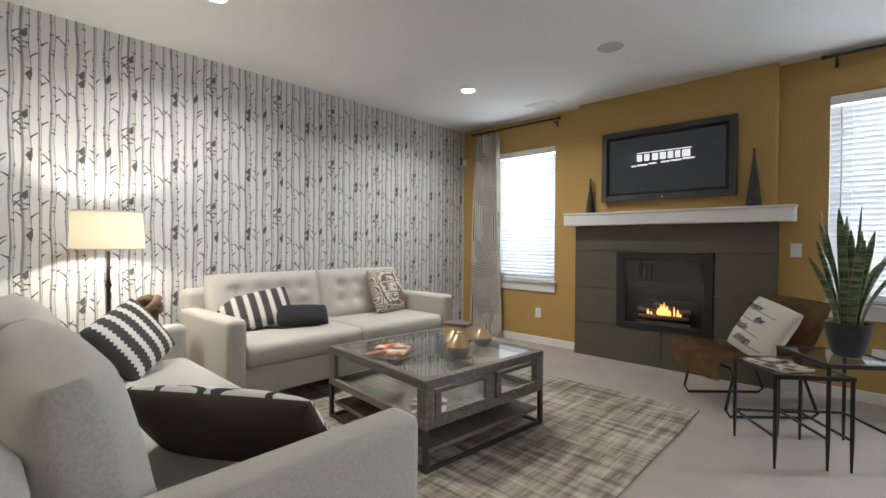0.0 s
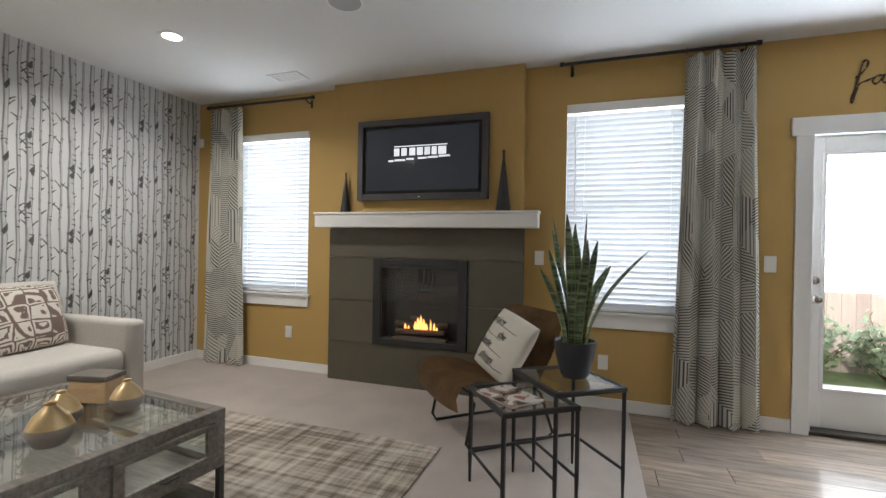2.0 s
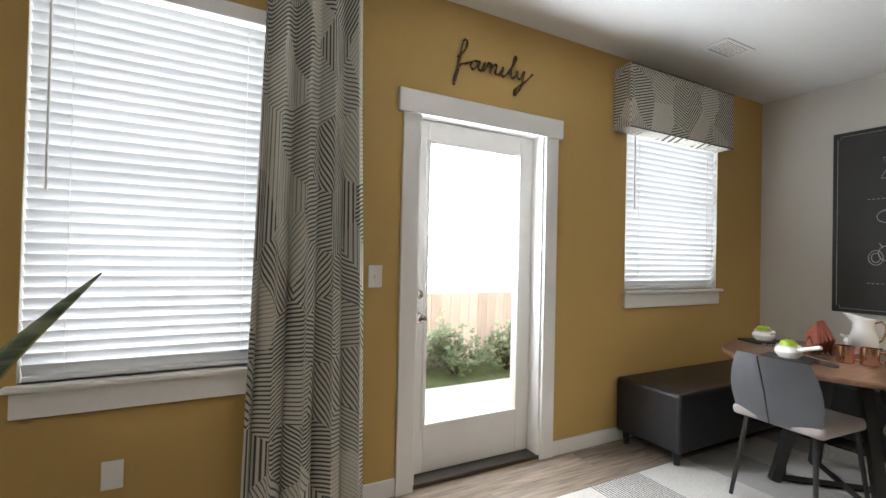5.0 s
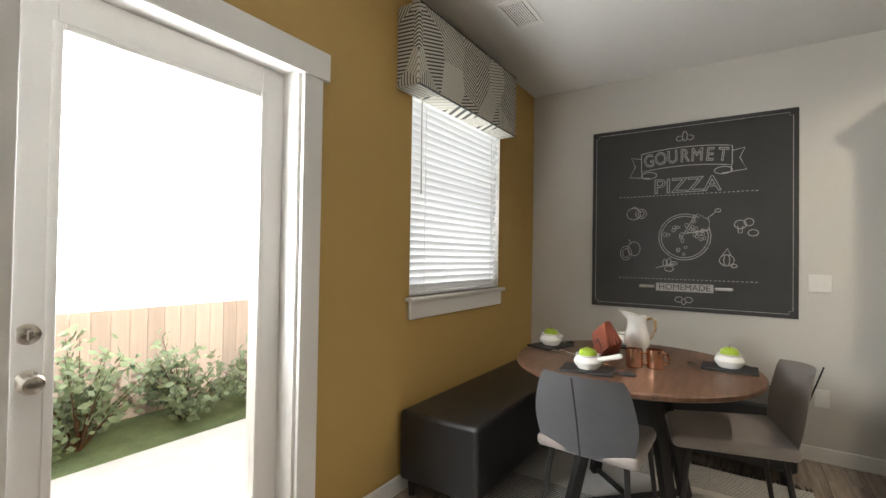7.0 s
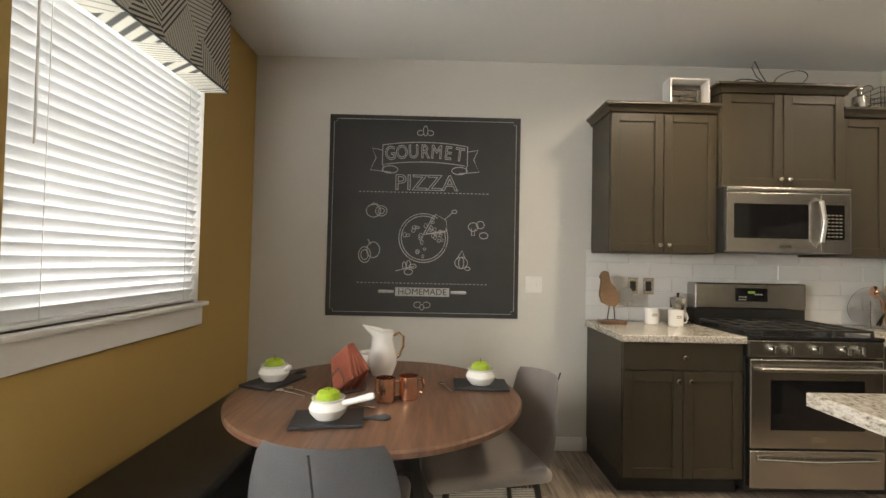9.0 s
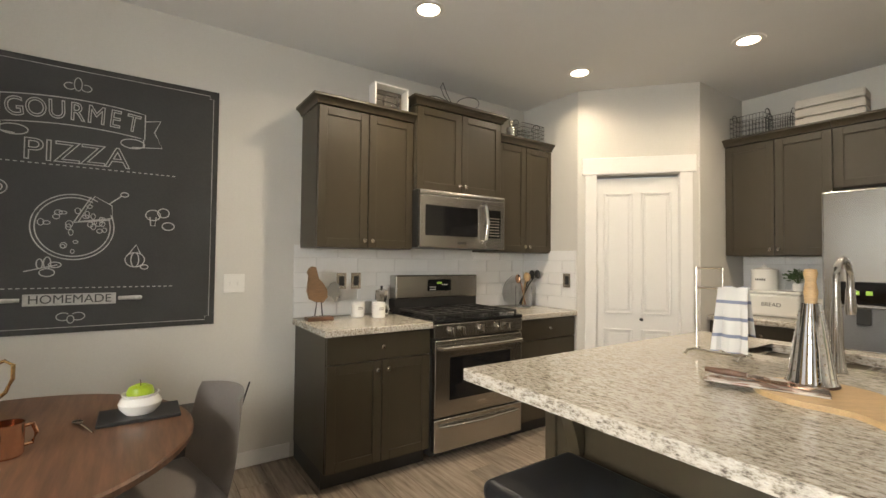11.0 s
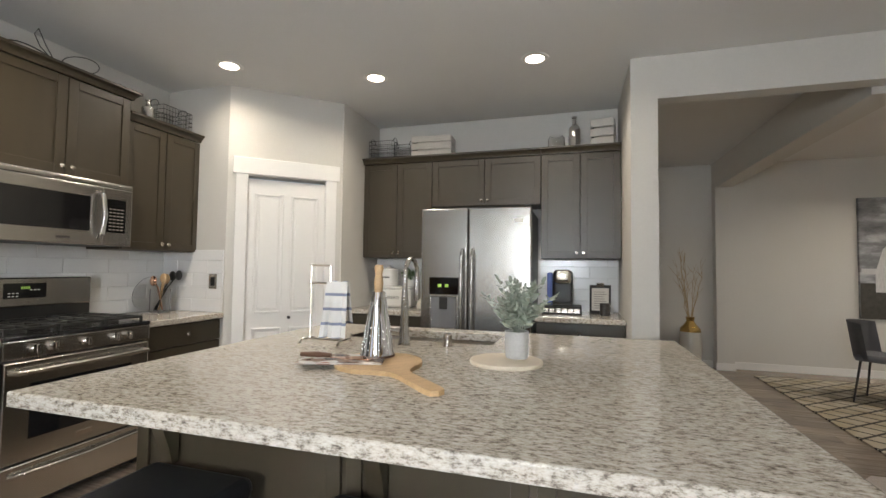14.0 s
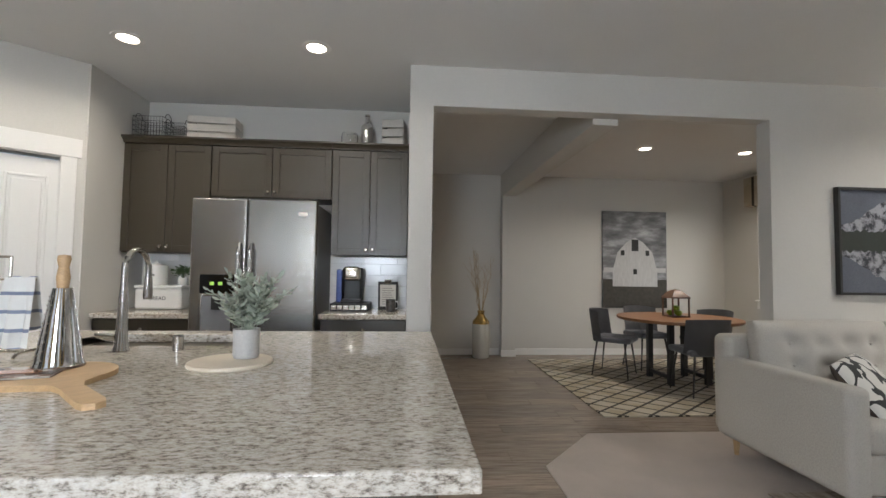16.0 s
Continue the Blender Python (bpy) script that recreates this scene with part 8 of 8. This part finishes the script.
def vent(x, y, a):
    v = thing("ceiling_vent", pose(x, y, H, 0, 0, a), "white louvred ceiling register", "vent", "ceiling vents")
    bm = B()
    for c in ((-0.16, -0.09, -0.008, 0.16, -0.065, 0), (-0.16, 0.065, -0.008, 0.16, 0.09, 0), (-0.16, -0.065, -0.008, -0.125, 0.065, 0), (0.125, -0.065, -0.008, 0.16, 0.065, 0)): box(bm, *c, 0.003)
    part("frame", bm, TRIM, v)
    bm = B(); box(bm, -0.125, -0.065, -0.0015, 0.125, 0.065, -0.0005); part("backing", bm, DARKIRON, v)
    for k in range(9):
        bm = B(); box(bm, -0.123, -0.001, -0.006, 0.123, 0.009, -0.005); bm.transform(Matrix.Translation((0, -0.058 + k * 0.0135, 0))); part("slat", bm, TRIM, v)


vent(-1.345, 5.59, 0); vent(4.757, 5.54, 0)
sp = thing("ceiling_speaker", pose(-0.21, 4.67, H), "round flush ceiling speaker with grey grille", "speaker")
bm = lathe(B(), [(0.10, 0), (0.10, -0.006), (0.115, -0.004), (0.118, 0)], 40); part("rim", bm, TRIM, sp)
bm = lathe(B(), [(0, -0.005), (0.10, -0.004), (0.10, -0.001), (0, -0.001)], 36); part("grille", bm, mat("speaker_grey", (0.42, 0.41, 0.40), 0.8), sp)


# ---- dining room ----
def build_trellis(t, co):
    sx = nd(t, "ShaderNodeSeparateXYZ"); t.links.new(co, sx.inputs[0])
    socks = []
    for sgn in (1, -1):
        m1 = nd(t, "ShaderNodeMath", op="MULTIPLY"); m1.inputs[1].default_value = sgn * 1.25; t.links.new(sx.outputs[1], m1.inputs[0])
        ad = nd(t, "ShaderNodeMath", op="ADD"); t.links.new(sx.outputs[0], ad.inputs[0]), t.links.new(m1.outputs[0], ad.inputs[1])
        pp = nd(t, "ShaderNodeMath", op="PINGPONG"); pp.inputs[1].default_value = 0.14; t.links.new(ad.outputs[0], pp.inputs[0])
        socks.append(pp.outputs[0])
    mn = nd(t, "ShaderNodeMath", op="MINIMUM"); t.links.new(socks[0], mn.inputs[0]), t.links.new(socks[1], mn.inputs[1])
    n = noise_of(t, co, 4, 3)
    a = ramp(t, mn.outputs[0], ((0.0, (0.05, 0.045, 0.04)), (0.018, (0.05, 0.045, 0.04)), (0.022, (0.52, 0.47, 0.38)), (1, (0.52, 0.47, 0.38))))
    b = ramp(t, n, ((0.4, (1, 1, 1)), (0.6, (0.62, 0.52, 0.34))))
    return mixc(t, 0.5, a, b, "MULTIPLY"), noise_of(t, co, 200, 2)


bm = B(); box(bm, -2.14, -2.02, 0.001, 0.73, 0.475, 0.012, 0.003)
single("trellis_rug", bm, ramp_mat("trellis_weave", build_trellis, 0.95, 0.4), "cream dining rug with a dark trellis pattern", "rug")
dd = thing("dining_table", pose(-0.72, -0.76, 0.012), "round oak dining table on dark trestle legs", "table")
bm = lathe(B(), [(0, 0.705), (0.66, 0.705), (0.67, 0.715), (0.67, 0.738), (0, 0.74)], 60); part("tabletop", bm, mat("honey_wood", (0.26, 0.12, 0.05), 0.35, vary=0.25, stretch=(1, 10, 1)), dd)
for x in (-0.22, 0.22):
    for y in (-0.22, 0.22):
        bm = B(); box(bm, x - 0.03, y - 0.03, 0, x + 0.03, y + 0.03, 0.705, 0.004); part("leg", bm, BLACK, dd)
for x in (-0.22, 0.22):
    bm = B(); box(bm, x - 0.02, -0.19, 0.06, x + 0.02, 0.19, 0.10, 0.003); part("stretcher", bm, BLACK, dd)


def tub_chair(m):
    c = thing("tub_chair", m, "dark grey upholstered dining chair on slim metal legs", "chair", "dining room chairs")
    bm = B(); box(bm, -0.22, -0.20, 0.41, 0.22, 0.24, 0.475, 0.025, 3); part("seat", bm, GREYCLOTH, c)
    bm = B(); rows = []
    for j in range(6):
        z = 0.43 + 0.37 * j / 5
        rows.append([bm.verts.new((0.245 * math.sin(a), -0.22 * math.cos(a) - 0.03 - 0.05 * j / 5, z - 0.03 * (1 - math.cos(a)) * j / 5)) for a in [radians(-75 + 150 * i / 12) for i in range(13)]])
    for p, q in zip(rows, rows[1:]):
        for i in range(12): bm.faces.new((p[i], p[i + 1], q[i + 1], q[i]))
    bmesh.ops.solidify(bm, geom=bm.faces[:], thickness=0.03)
    part("backrest", bm, GREYCLOTH, c)
    for a in (-1, 1):
        for b in (-1, 1):
            bm = B(); tube(bm, [(a * 0.16, b * 0.16, 0.42), (a * 0.21, b * 0.21, 0)], [0.012, 0.008], 8); part("leg", bm, DARKIRON, c)


for x, y, a in ((-0.10, -1.08, 50), (-0.63, -0.22, 178), (-1.30, -1.06, -70), (-0.72, -1.46, 5)):
    tub_chair(pose(x, y, 0.012, 0, 0, a))
ln = thing("lantern", pose(-0.72, -0.79, 0.753), "wooden lantern with glass sides holding green apples", "lantern")
bm = B()
for x in (-0.10, 0.10):
    for y in (-0.10, 0.10): box(bm, x - 0.008, y - 0.008, 0, x + 0.008, y + 0.008, 0.22, 0.002)
box(bm, -0.11, -0.11, 0, 0.11, 0.11, 0.015, 0.003); part("frame", bm, WALNUT, ln)
bm = lathe(B(), [(0.16, 0.22), (0.16, 0.235), (0.08, 0.30), (0.03, 0.32), (0, 0.33)], 4); bm.transform(Matrix.Rotation(radians(45), 4, "Z")); part("roof", bm, WALNUT, ln)
for s in (-1, 1):
    bm = B(); box(bm, -0.095, s * 0.10 - 0.001, 0.016, 0.095, s * 0.10 + 0.001, 0.218); part("pane", bm, PANE, ln)
    bm = B(); box(bm, s * 0.10 - 0.001, -0.095, 0.016, s * 0.10 + 0.001, 0.095, 0.218); part("pane", bm, PANE, ln)
for k, (x, y, z) in enumerate(((-0.045, -0.04, 0.016), (0.045, -0.035, 0.016), (0.0, 0.05, 0.016), (0.0, 0.0, 0.07))):
    a = thing("apple", pose(-0.72 + x, -0.79 + y, 0.753 + z), "green apple inside a wooden lantern", "apple", "lantern apples")
    bm = lathe(B(), [(0, 0.004), (0.02, 0.0), (0.038, 0.018), (0.043, 0.036), (0.036, 0.055), (0.02, 0.063), (0, 0.056)], 18); part("fruit", bm, APPLE, a)
dw = tagged(thing("window_4", pose(-2.55, -1.06, 0.90), "white dining room window with a pale sheer blind", "window"), kind="structure")
bm = B()
for c in ((-0.14, -0.66, 0, -0.08, -0.61, 1.40), (-0.14, 0.61, 0, -0.08, 0.66, 1.40), (-0.14, -0.61, 0, -0.08, 0.61, 0.05), (-0.14, -0.61, 1.35, -0.08, 0.61, 1.40), (-0.135, -0.61, 0.68, -0.085, 0.61, 0.72)): box(bm, *c, 0.004)
part("window_frame", bm, TRIM, dw)
for z in (0.05, 0.72):
    part("pane", box(B(), -0.112, -0.61, z, -0.108, 0.61, z + 0.63), PANE, dw).visible_shadow = False
part("window_sill", box(B(), -0.08, -0.69, -0.022, 0.045, 0.69, 0.0, 0.005), TRIM, dw)
part("apron", box(B(), 0.001, -0.675, -0.125, 0.02, 0.675, -0.022, 0.003), TRIM, dw)
dv = thing("valance", pose(-2.55, -1.06, 2.24), "cream and gold lattice box valance over the dining window", "valance")
part("cover", box(B(), 0.0, -0.74, 0, 0.15, 0.74, 0.42, 0.012, 3), bpy.data.materials["trellis_weave"], dv)
vs = thing("floor_vase", pose(1.38, -2.23, 0), "tall glass floor vase with gold neck and bare branches", "vase")
bm = lathe(B(), [(0, 0), (0.115, 0), (0.125, 0.01), (0.13, 0.3), (0.125, 0.50), (0.07, 0.58)], 28); part("body", bm, mat("frosted_vase", (0.52, 0.50, 0.45), 0.25), vs)
bm = lathe(B(), [(0.127, 0.49), (0.12, 0.53), (0.075, 0.58), (0.045, 0.63), (0.055, 0.68), (0.045, 0.68), (0.03, 0.62)], 28); part("neck", bm, mat("gold_foil", (0.55, 0.36, 0.12), 0.25, 0.9), vs)
rng = random.Random(21)
for k in range(11):
    a = rng.uniform(0, 6.28); L = rng.uniform(0.7, 1.1)
    bm = B(); d = Vector((math.cos(a) * 0.2, math.sin(a) * 0.2, 1)).normalized()
    pts = [Vector((0, 0, 0.55)) + d * (L * q / 7) + Vector((rng.uniform(-0.02, 0.02), rng.uniform(-0.02, 0.02), 0)) * (q > 1) for q in range(8)]
    tube(bm, pts, [0.005 - 0.0005 * q for q in range(8)], 5)
    for q in (3, 4, 5, 6):
        s = pts[q]; dd2 = Vector((rng.uniform(-1, 1), rng.uniform(-1, 1), 1.2)).normalized() * rng.uniform(0.1, 0.25)
        tube(bm, [s, s + dd2 * 0.5 + Vector((0.01, 0, 0)), s + dd2], [0.003, 0.002, 0.001], 4)
    part("branch", bm, mat("pale_twig", (0.42, 0.31, 0.18), 0.8) if k == 0 else bpy.data.materials["pale_twig"], vs)


def barn_picture():
    p = thing("barn_painting", pose(-1.055, -2.418, 0.724, 0, 0, 180), "grey canvas picture of a white barn under clouds", "painting")
    w, h = 1.03, 1.50

    def sky_c(t, co):
        n = noise_of(t, scaled(t, co, (1, 1, 2.5)), 3.0, 5, 0.6)
        return ramp(t, n, ((0.3, (0.08, 0.08, 0.085)), (0.5, (0.20, 0.20, 0.205)), (0.7, (0.46, 0.46, 0.47)))), None
    bm = B(); box(bm, -w / 2, -0.04, 0, w / 2, 0, h, 0.003); part("canvas", bm, ramp_mat("cloud_paint", sky_c, 0.7), p)
    bm = B(); box(bm, -w / 2 + 0.002, -0.042, 0.002, w / 2 - 0.002, -0.0405, 0.44); part("field", bm, mat("field_paint", (0.05, 0.045, 0.035), 0.7, vary=0.5, scale=20), p)
    bm = B()
    out = [(-0.36, 0.33), (0.36, 0.33), (0.36, 0.58), (0.28, 0.86), (0.13, 1.02), (0.0, 1.09), (-0.13, 1.02), (-0.28, 0.86), (-0.36, 0.58)]
    prism(bm, out, 0.0425, 0.0445); bm.transform(Matrix.Rotation(radians(90), 4, "X")); part("barn", bm, mat("barn_paint", (0.50, 0.49, 0.48), 0.7, vary=0.25, scale=12, stretch=(8, 1, 1)), p)
    bm = B(); box(bm, -0.5, -0.0435, 0.55, 0.5, -0.0422, 0.62); part("lean_to", bm, bpy.data.materials["barn_paint"], p)
    bm = B()
    for x, z, a, b in ((0, 0.97, 0.055, 0.09), (-0.20, 0.85, 0.03, 0.04), (0.20, 0.85, 0.03, 0.04), (0.0, 0.56, 0.03, 0.04)): box(bm, x - a, -0.0465, z - b, x + a, -0.0447, z + b)
    part("barn_openings", bm, BLACK, p)


barn_picture()


def mountain_picture():
    p = thing("mountain_picture", pose(-1.39, 1.152, 1.12, 0, 0, 180), "black framed photograph of a mountain mirrored in a lake", "picture")
    w, h = 1.22, 0.82
    bm = B()
    for c in ((-w / 2, -0.04, 0, -w / 2 + 0.02, 0, h), (w / 2 - 0.02, -0.04, 0, w / 2, 0, h), (-w / 2 + 0.02, -0.04, 0, w / 2 - 0.02, 0, 0.02), (-w / 2 + 0.02, -0.04, h - 0.02, w / 2 - 0.02, 0, h)): box(bm, *c, 0.002)
    part("frame", bm, BLACK, p)
    bm = B(); box(bm, -w / 2 + 0.02, -0.012, 0.02, w / 2 - 0.02, -0.002, h - 0.02); part("print", bm, mat("sky_print", (0.10, 0.11, 0.14), 0.5, vary=0.3, scale=3), p)
    rng = random.Random(6)
    snow = ramp_mat("snow_print", lambda t, co: (ramp(t, noise_of(t, co, 16, 5, 0.7), ((0.42, (0.02, 0.022, 0.03)), (0.56, (0.32, 0.32, 0.35)))), None), 0.5)
    for s, nm in ((1, "peak"), (-1, "peak_reflection")):
        bm = B(); pts = [(-w / 2 + 0.021, 0.41)]
        for k in range(25):
            x = -w / 2 + 0.021 + (w - 0.042) * k / 24
            z = 0.10 + 0.24 * max(0, 1 - abs(x + 0.12) / 0.42) + rng.uniform(0, 0.03)
            pts.append((x, 0.41 + s * z))
        pts.append((w / 2 - 0.021, 0.41))
        prism(bm, pts if s > 0 else pts[::-1], 0.0125, 0.0135); bm.transform(Matrix.Rotation(radians(90), 4, "X")); part(nm, bm, snow, p)
        bm = B(); pts = [(-w / 2 + 0.021, 0.41)]
        for k in range(40):
            x = -w / 2 + 0.021 + (w - 0.042) * k / 39
            pts.append((x, 0.41 + s * (0.07 + 0.10 * max(0, (x + 0.1) / 0.7) + (0.03 if k % 2 else 0) * rng.random())))
        pts.append((w / 2 - 0.021, 0.41))
        prism(bm, pts if s > 0 else pts[::-1], 0.014, 0.015); bm.transform(Matrix.Rotation(radians(90), 4, "X")); part("treeline", bm, mat("tree_print", (0.02, 0.025, 0.02), 0.5, vary=0.4) if s > 0 else bpy.data.materials["tree_print"], p)


mountain_picture()


# ---- outside ----
GRASS = mat("lawn", (0.20, 0.27, 0.13), 0.9, vary=0.35, scale=6, fine=90, bump=0.8, bump_scale=80)
bm = B(); box(bm, -60, 6.25, -0.6, 60, 120, -0.17)
structure("ground", bm, GRASS, "green lawn")
bm = B(); box(bm, 1.6, 6.21, -0.165, 6.6, 7.9, -0.09, 0.01)
structure("patio", bm, mat("concrete", (0.62, 0.61, 0.59), 0.85, vary=0.15, bump=0.3), "pale concrete patio slab")
bm = B(); box(bm, -40, 16, -0.17, 60, 16.5, 26)
structure("backdrop", bm, glow("bright_haze", (1.0, 1.0, 1.0), 3.0), "bright overcast sky")
fn = thing("fence", pose(0, 8.9, -0.17), "brown wooden board fence behind the lawn", "fence")
CEDAR = mat("cedar", (0.52, 0.43, 0.375), 0.8, vary=0.2, scale=3, stretch=(8, 8, 0.6), rand=0.15)
bm = B(); box(bm, 0, 0, 0, 0.138, 0.018, 0.96, 0.003, 1)
board = finish("board", bm, CEDAR)
for k in range(110):
    o = new("board", board); o.parent = fn; o.location = (-5.0 + k * 0.142, 0, 0)
for z in (0.15, 0.80):
    bm = B(); box(bm, -5.0, 0.02, z, 10.6, 0.058, z + 0.09); part("rail", bm, CEDAR, fn)
rng = random.Random(31)
LEAF = mat("shrub_leaf", (0.25, 0.33, 0.20), 0.5, vary=0.35, scale=12)
for x, y, s in ((3.6, 8.45, 0.62), (4.35, 8.5, 0.55), (5.1, 8.45, 0.5), (3.0, 8.55, 0.5)):
    sh = thing("shrub", pose(x, y, -0.17), "leafy green shrub against the fence", "shrub", "shrubs")
    bm, st = B(), B()
    for k in range(26):
        a, b = rng.uniform(0, 6.28), rng.uniform(0.1, 1.25)
        tip = Vector((math.cos(a) * math.sin(b), math.sin(a) * math.sin(b) * 0.6, math.cos(b) * 1.15)) * s * rng.uniform(0.8, 1.25)
        tube(st, [(0, 0, 0), tip * 0.5 + Vector((0, 0, 0.05)), tip], [0.008, 0.005, 0.002], 5)
        for q in range(34):
            p = tip * rng.uniform(0.3, 1.05) + Vector((rng.uniform(-1, 1), rng.uniform(-1, 1), rng.uniform(-1, 1))) * 0.09 * s
            d = Vector((rng.uniform(-1, 1), rng.uniform(-1, 1), rng.uniform(-0.3, 1))).normalized(); sd2 = d.orthogonal().normalized()
            l = rng.uniform(0.05, 0.095)
            vs2 = [bm.verts.new(p), bm.verts.new(p + d * l * 0.5 + sd2 * l * 0.3), bm.verts.new(p + d * l), bm.verts.new(p + d * l * 0.5 - sd2 * l * 0.3)]
            bm.faces.new(vs2)
    part("foliage", bm, LEAF, sh); part("stems", st, WALNUT, sh)


# ---- birch print of the wallpaper ----
def birch_print():
    """Trunks of several widths that repeat along the wall, printed on the paper."""
    TR = mat("birch_bark", (0.55, 0.54, 0.525), 0.7, vary=0.22, scale=14, fine=60, stretch=(1, 1, 0.35))
    SHADE = mat("birch_shade", (0.25, 0.245, 0.24), 0.7, vary=0.3, scale=16, fine=70, stretch=(1, 1, 0.3))
    MARK = mat("birch_mark", (0.10, 0.095, 0.09), 0.7, vary=0.4, scale=30)
    p = thing("wallpaper", pose(0, 0, 0), "white wallpaper printed with grey birch trunks", "wallpaper")
    rng = random.Random(77)
    X = -2.7985
    widths = [(0.00, 0.016), (0.075, 0.052), (0.155, 0.018), (0.225, 0.036), (0.305, 0.026), (0.375, 0.050), (0.445, 0.016), (0.51, 0.030)]
    rep, zrep = 0.585, 0.53

    def quad(k, pts, x):
        bm.faces.new([bm.verts.new((x, y, z)) for y, z in pts]).material_index = k

    def trunk(y0, w, seed):
        nonlocal bm
        bm = B()
        r = random.Random(seed)
        a, b, c = r.uniform(0, 6.28), r.uniform(0, 6.28), r.uniform(0.0015, 0.005)
        n = 34

        def mid(z): return y0 + c * math.sin(2 * math.pi * z / zrep + a) + 0.0015 * math.sin(4 * math.pi * z / zrep + b)

        def wid(z): return w / 2 * (1 + 0.08 * math.sin(4 * math.pi * z / zrep + b))
        for k in range(n):
            z0, z1 = 0.095 + (H - 0.095) * k / n, 0.095 + (H - 0.095) * (k + 1) / n
            quad(0, [(mid(z0) - wid(z0), z0), (mid(z0) + wid(z0), z0), (mid(z1) + wid(z1), z1), (mid(z1) - wid(z1), z1)], X)
            e0, e1 = 0.003 + 0.12 * w, 0.003 + 0.12 * w
            for s, ee in ((-1, 1.7), (1, 0.6)):
                quad(1, [(mid(z0) + s * wid(z0), z0), (mid(z0) + s * (wid(z0) - e0 * ee), z0), (mid(z1) + s * (wid(z1) - e1 * ee), z1), (mid(z1) + s * wid(z1), z1)], X + 0.0007)
        # bark marks and twigs, the same in every repeat up the wall
        marks = [(r.random() * zrep, r.choice((-1, 1)), r.uniform(0.4, 1.1), r.uniform(0.007, 0.014)) for _ in range(int(5 + w * 80))]
        twigs = [(r.random() * zrep, r.choice((-1, 1)), r.uniform(0.018, 0.045), r.uniform(0.6, 1.5)) for _ in range(3)]
        knots = [(r.random() * zrep, r.uniform(-0.3, 0.3)) for _ in range(2 if w > 0.03 else 0)]
        z = 0.0
        while z < H:
            for dz, s, l, t in marks:
                zz = z + dz
                if 0.11 < zz < H - 0.02:
                    m0 = mid(zz) + s * wid(zz)
                    quad(2, [(m0 + s * 0.003, zz + t * 0.4), (m0 + s * 0.003, zz - t * 0.6), (m0 - s * w * l * 0.5, zz - t * 0.25 + 0.003), (m0 - s * w * l * 0.75, zz + t * 0.3 + 0.003), (m0 - s * w * l * 0.4, zz + t * 0.6)], X + 0.0013)
            for dz, s, l, sl in twigs:
                zz = z + dz
                if 0.11 < zz < H - 0.10:
                    m0 = mid(zz) + s * wid(zz) * 0.8
                    e = (m0 + s * l, zz + l * sl)
                    quad(2, [(m0, zz + 0.009), (m0, zz - 0.010), (e[0], e[1] - 0.002), (e[0], e[1] + 0.002)], X + 0.0013)
                    q = (m0 + s * l * 0.5, zz + l * sl * 0.5)
                    quad(2, [(q[0], q[1] + 0.002), (q[0], q[1] - 0.003), (q[0] + s * l * 0.6, q[1] + 0.012 * sl), (q[0] + s * l * 0.6, q[1] + 0.015 * sl)], X + 0.0013)
            for dz, u in knots:
                zz = z + dz
                if 0.13 < zz < H - 0.06:
                    m0 = mid(zz) + u * w
                    quad(2, [(m0 + 0.36 * w, zz + 0.040), (m0 - 0.1 * w, zz + 0.016), (m0 - 0.36 * w, zz - 0.004), (m0 + 0.05 * w, zz - 0.030), (m0 + 0.40 * w, zz - 0.012)], X + 0.0013)
            z += zrep
        part("trunk", bm, [TR, SHADE, MARK], p, smooth=False)

    bm = None
    y = 1.17
    while y < 6.0:
        for i, (dy, w) in enumerate(widths):
            yy = y + dy
            if 1.16 + w / 2 < yy < 5.975: trunk(yy, w, 100 + i)
        y += rep


birch_print()


# ---- floor planks ----
def planks():
    rng = random.Random(9)
    cache = {}
    pw = 0.178

    def lay(x0, x1, y0, y1):
        y = y0
        while y < y1 - 0.005:
            w = min(pw, y1 - y)
            x = x0 - rng.uniform(0, 1.2)
            while x < x1:
                a, b = max(x, x0), min(x + 1.22, x1)
                x += 1.22
                if b - a < 0.03: continue
                key = (round(b - a, 2), round(w, 3))
                if key not in cache:
                    q = B(); box(q, 0, 0, -0.018, key[0] - 0.0015, w - 0.0015, 0.0, 0.0012, 1); cache[key] = finish("plank", q, PLANK)
                o = new("plank", cache[key]); o.parent = floor; o.location = (a, y, 0)
            y += pw
    lay(1.50, 6.115, 1.52, 5.995)
    lay(2.475, 5.48, 0.18, 1.515)
    lay(-2.54, 2.285, -2.41, 1.52)


planks()
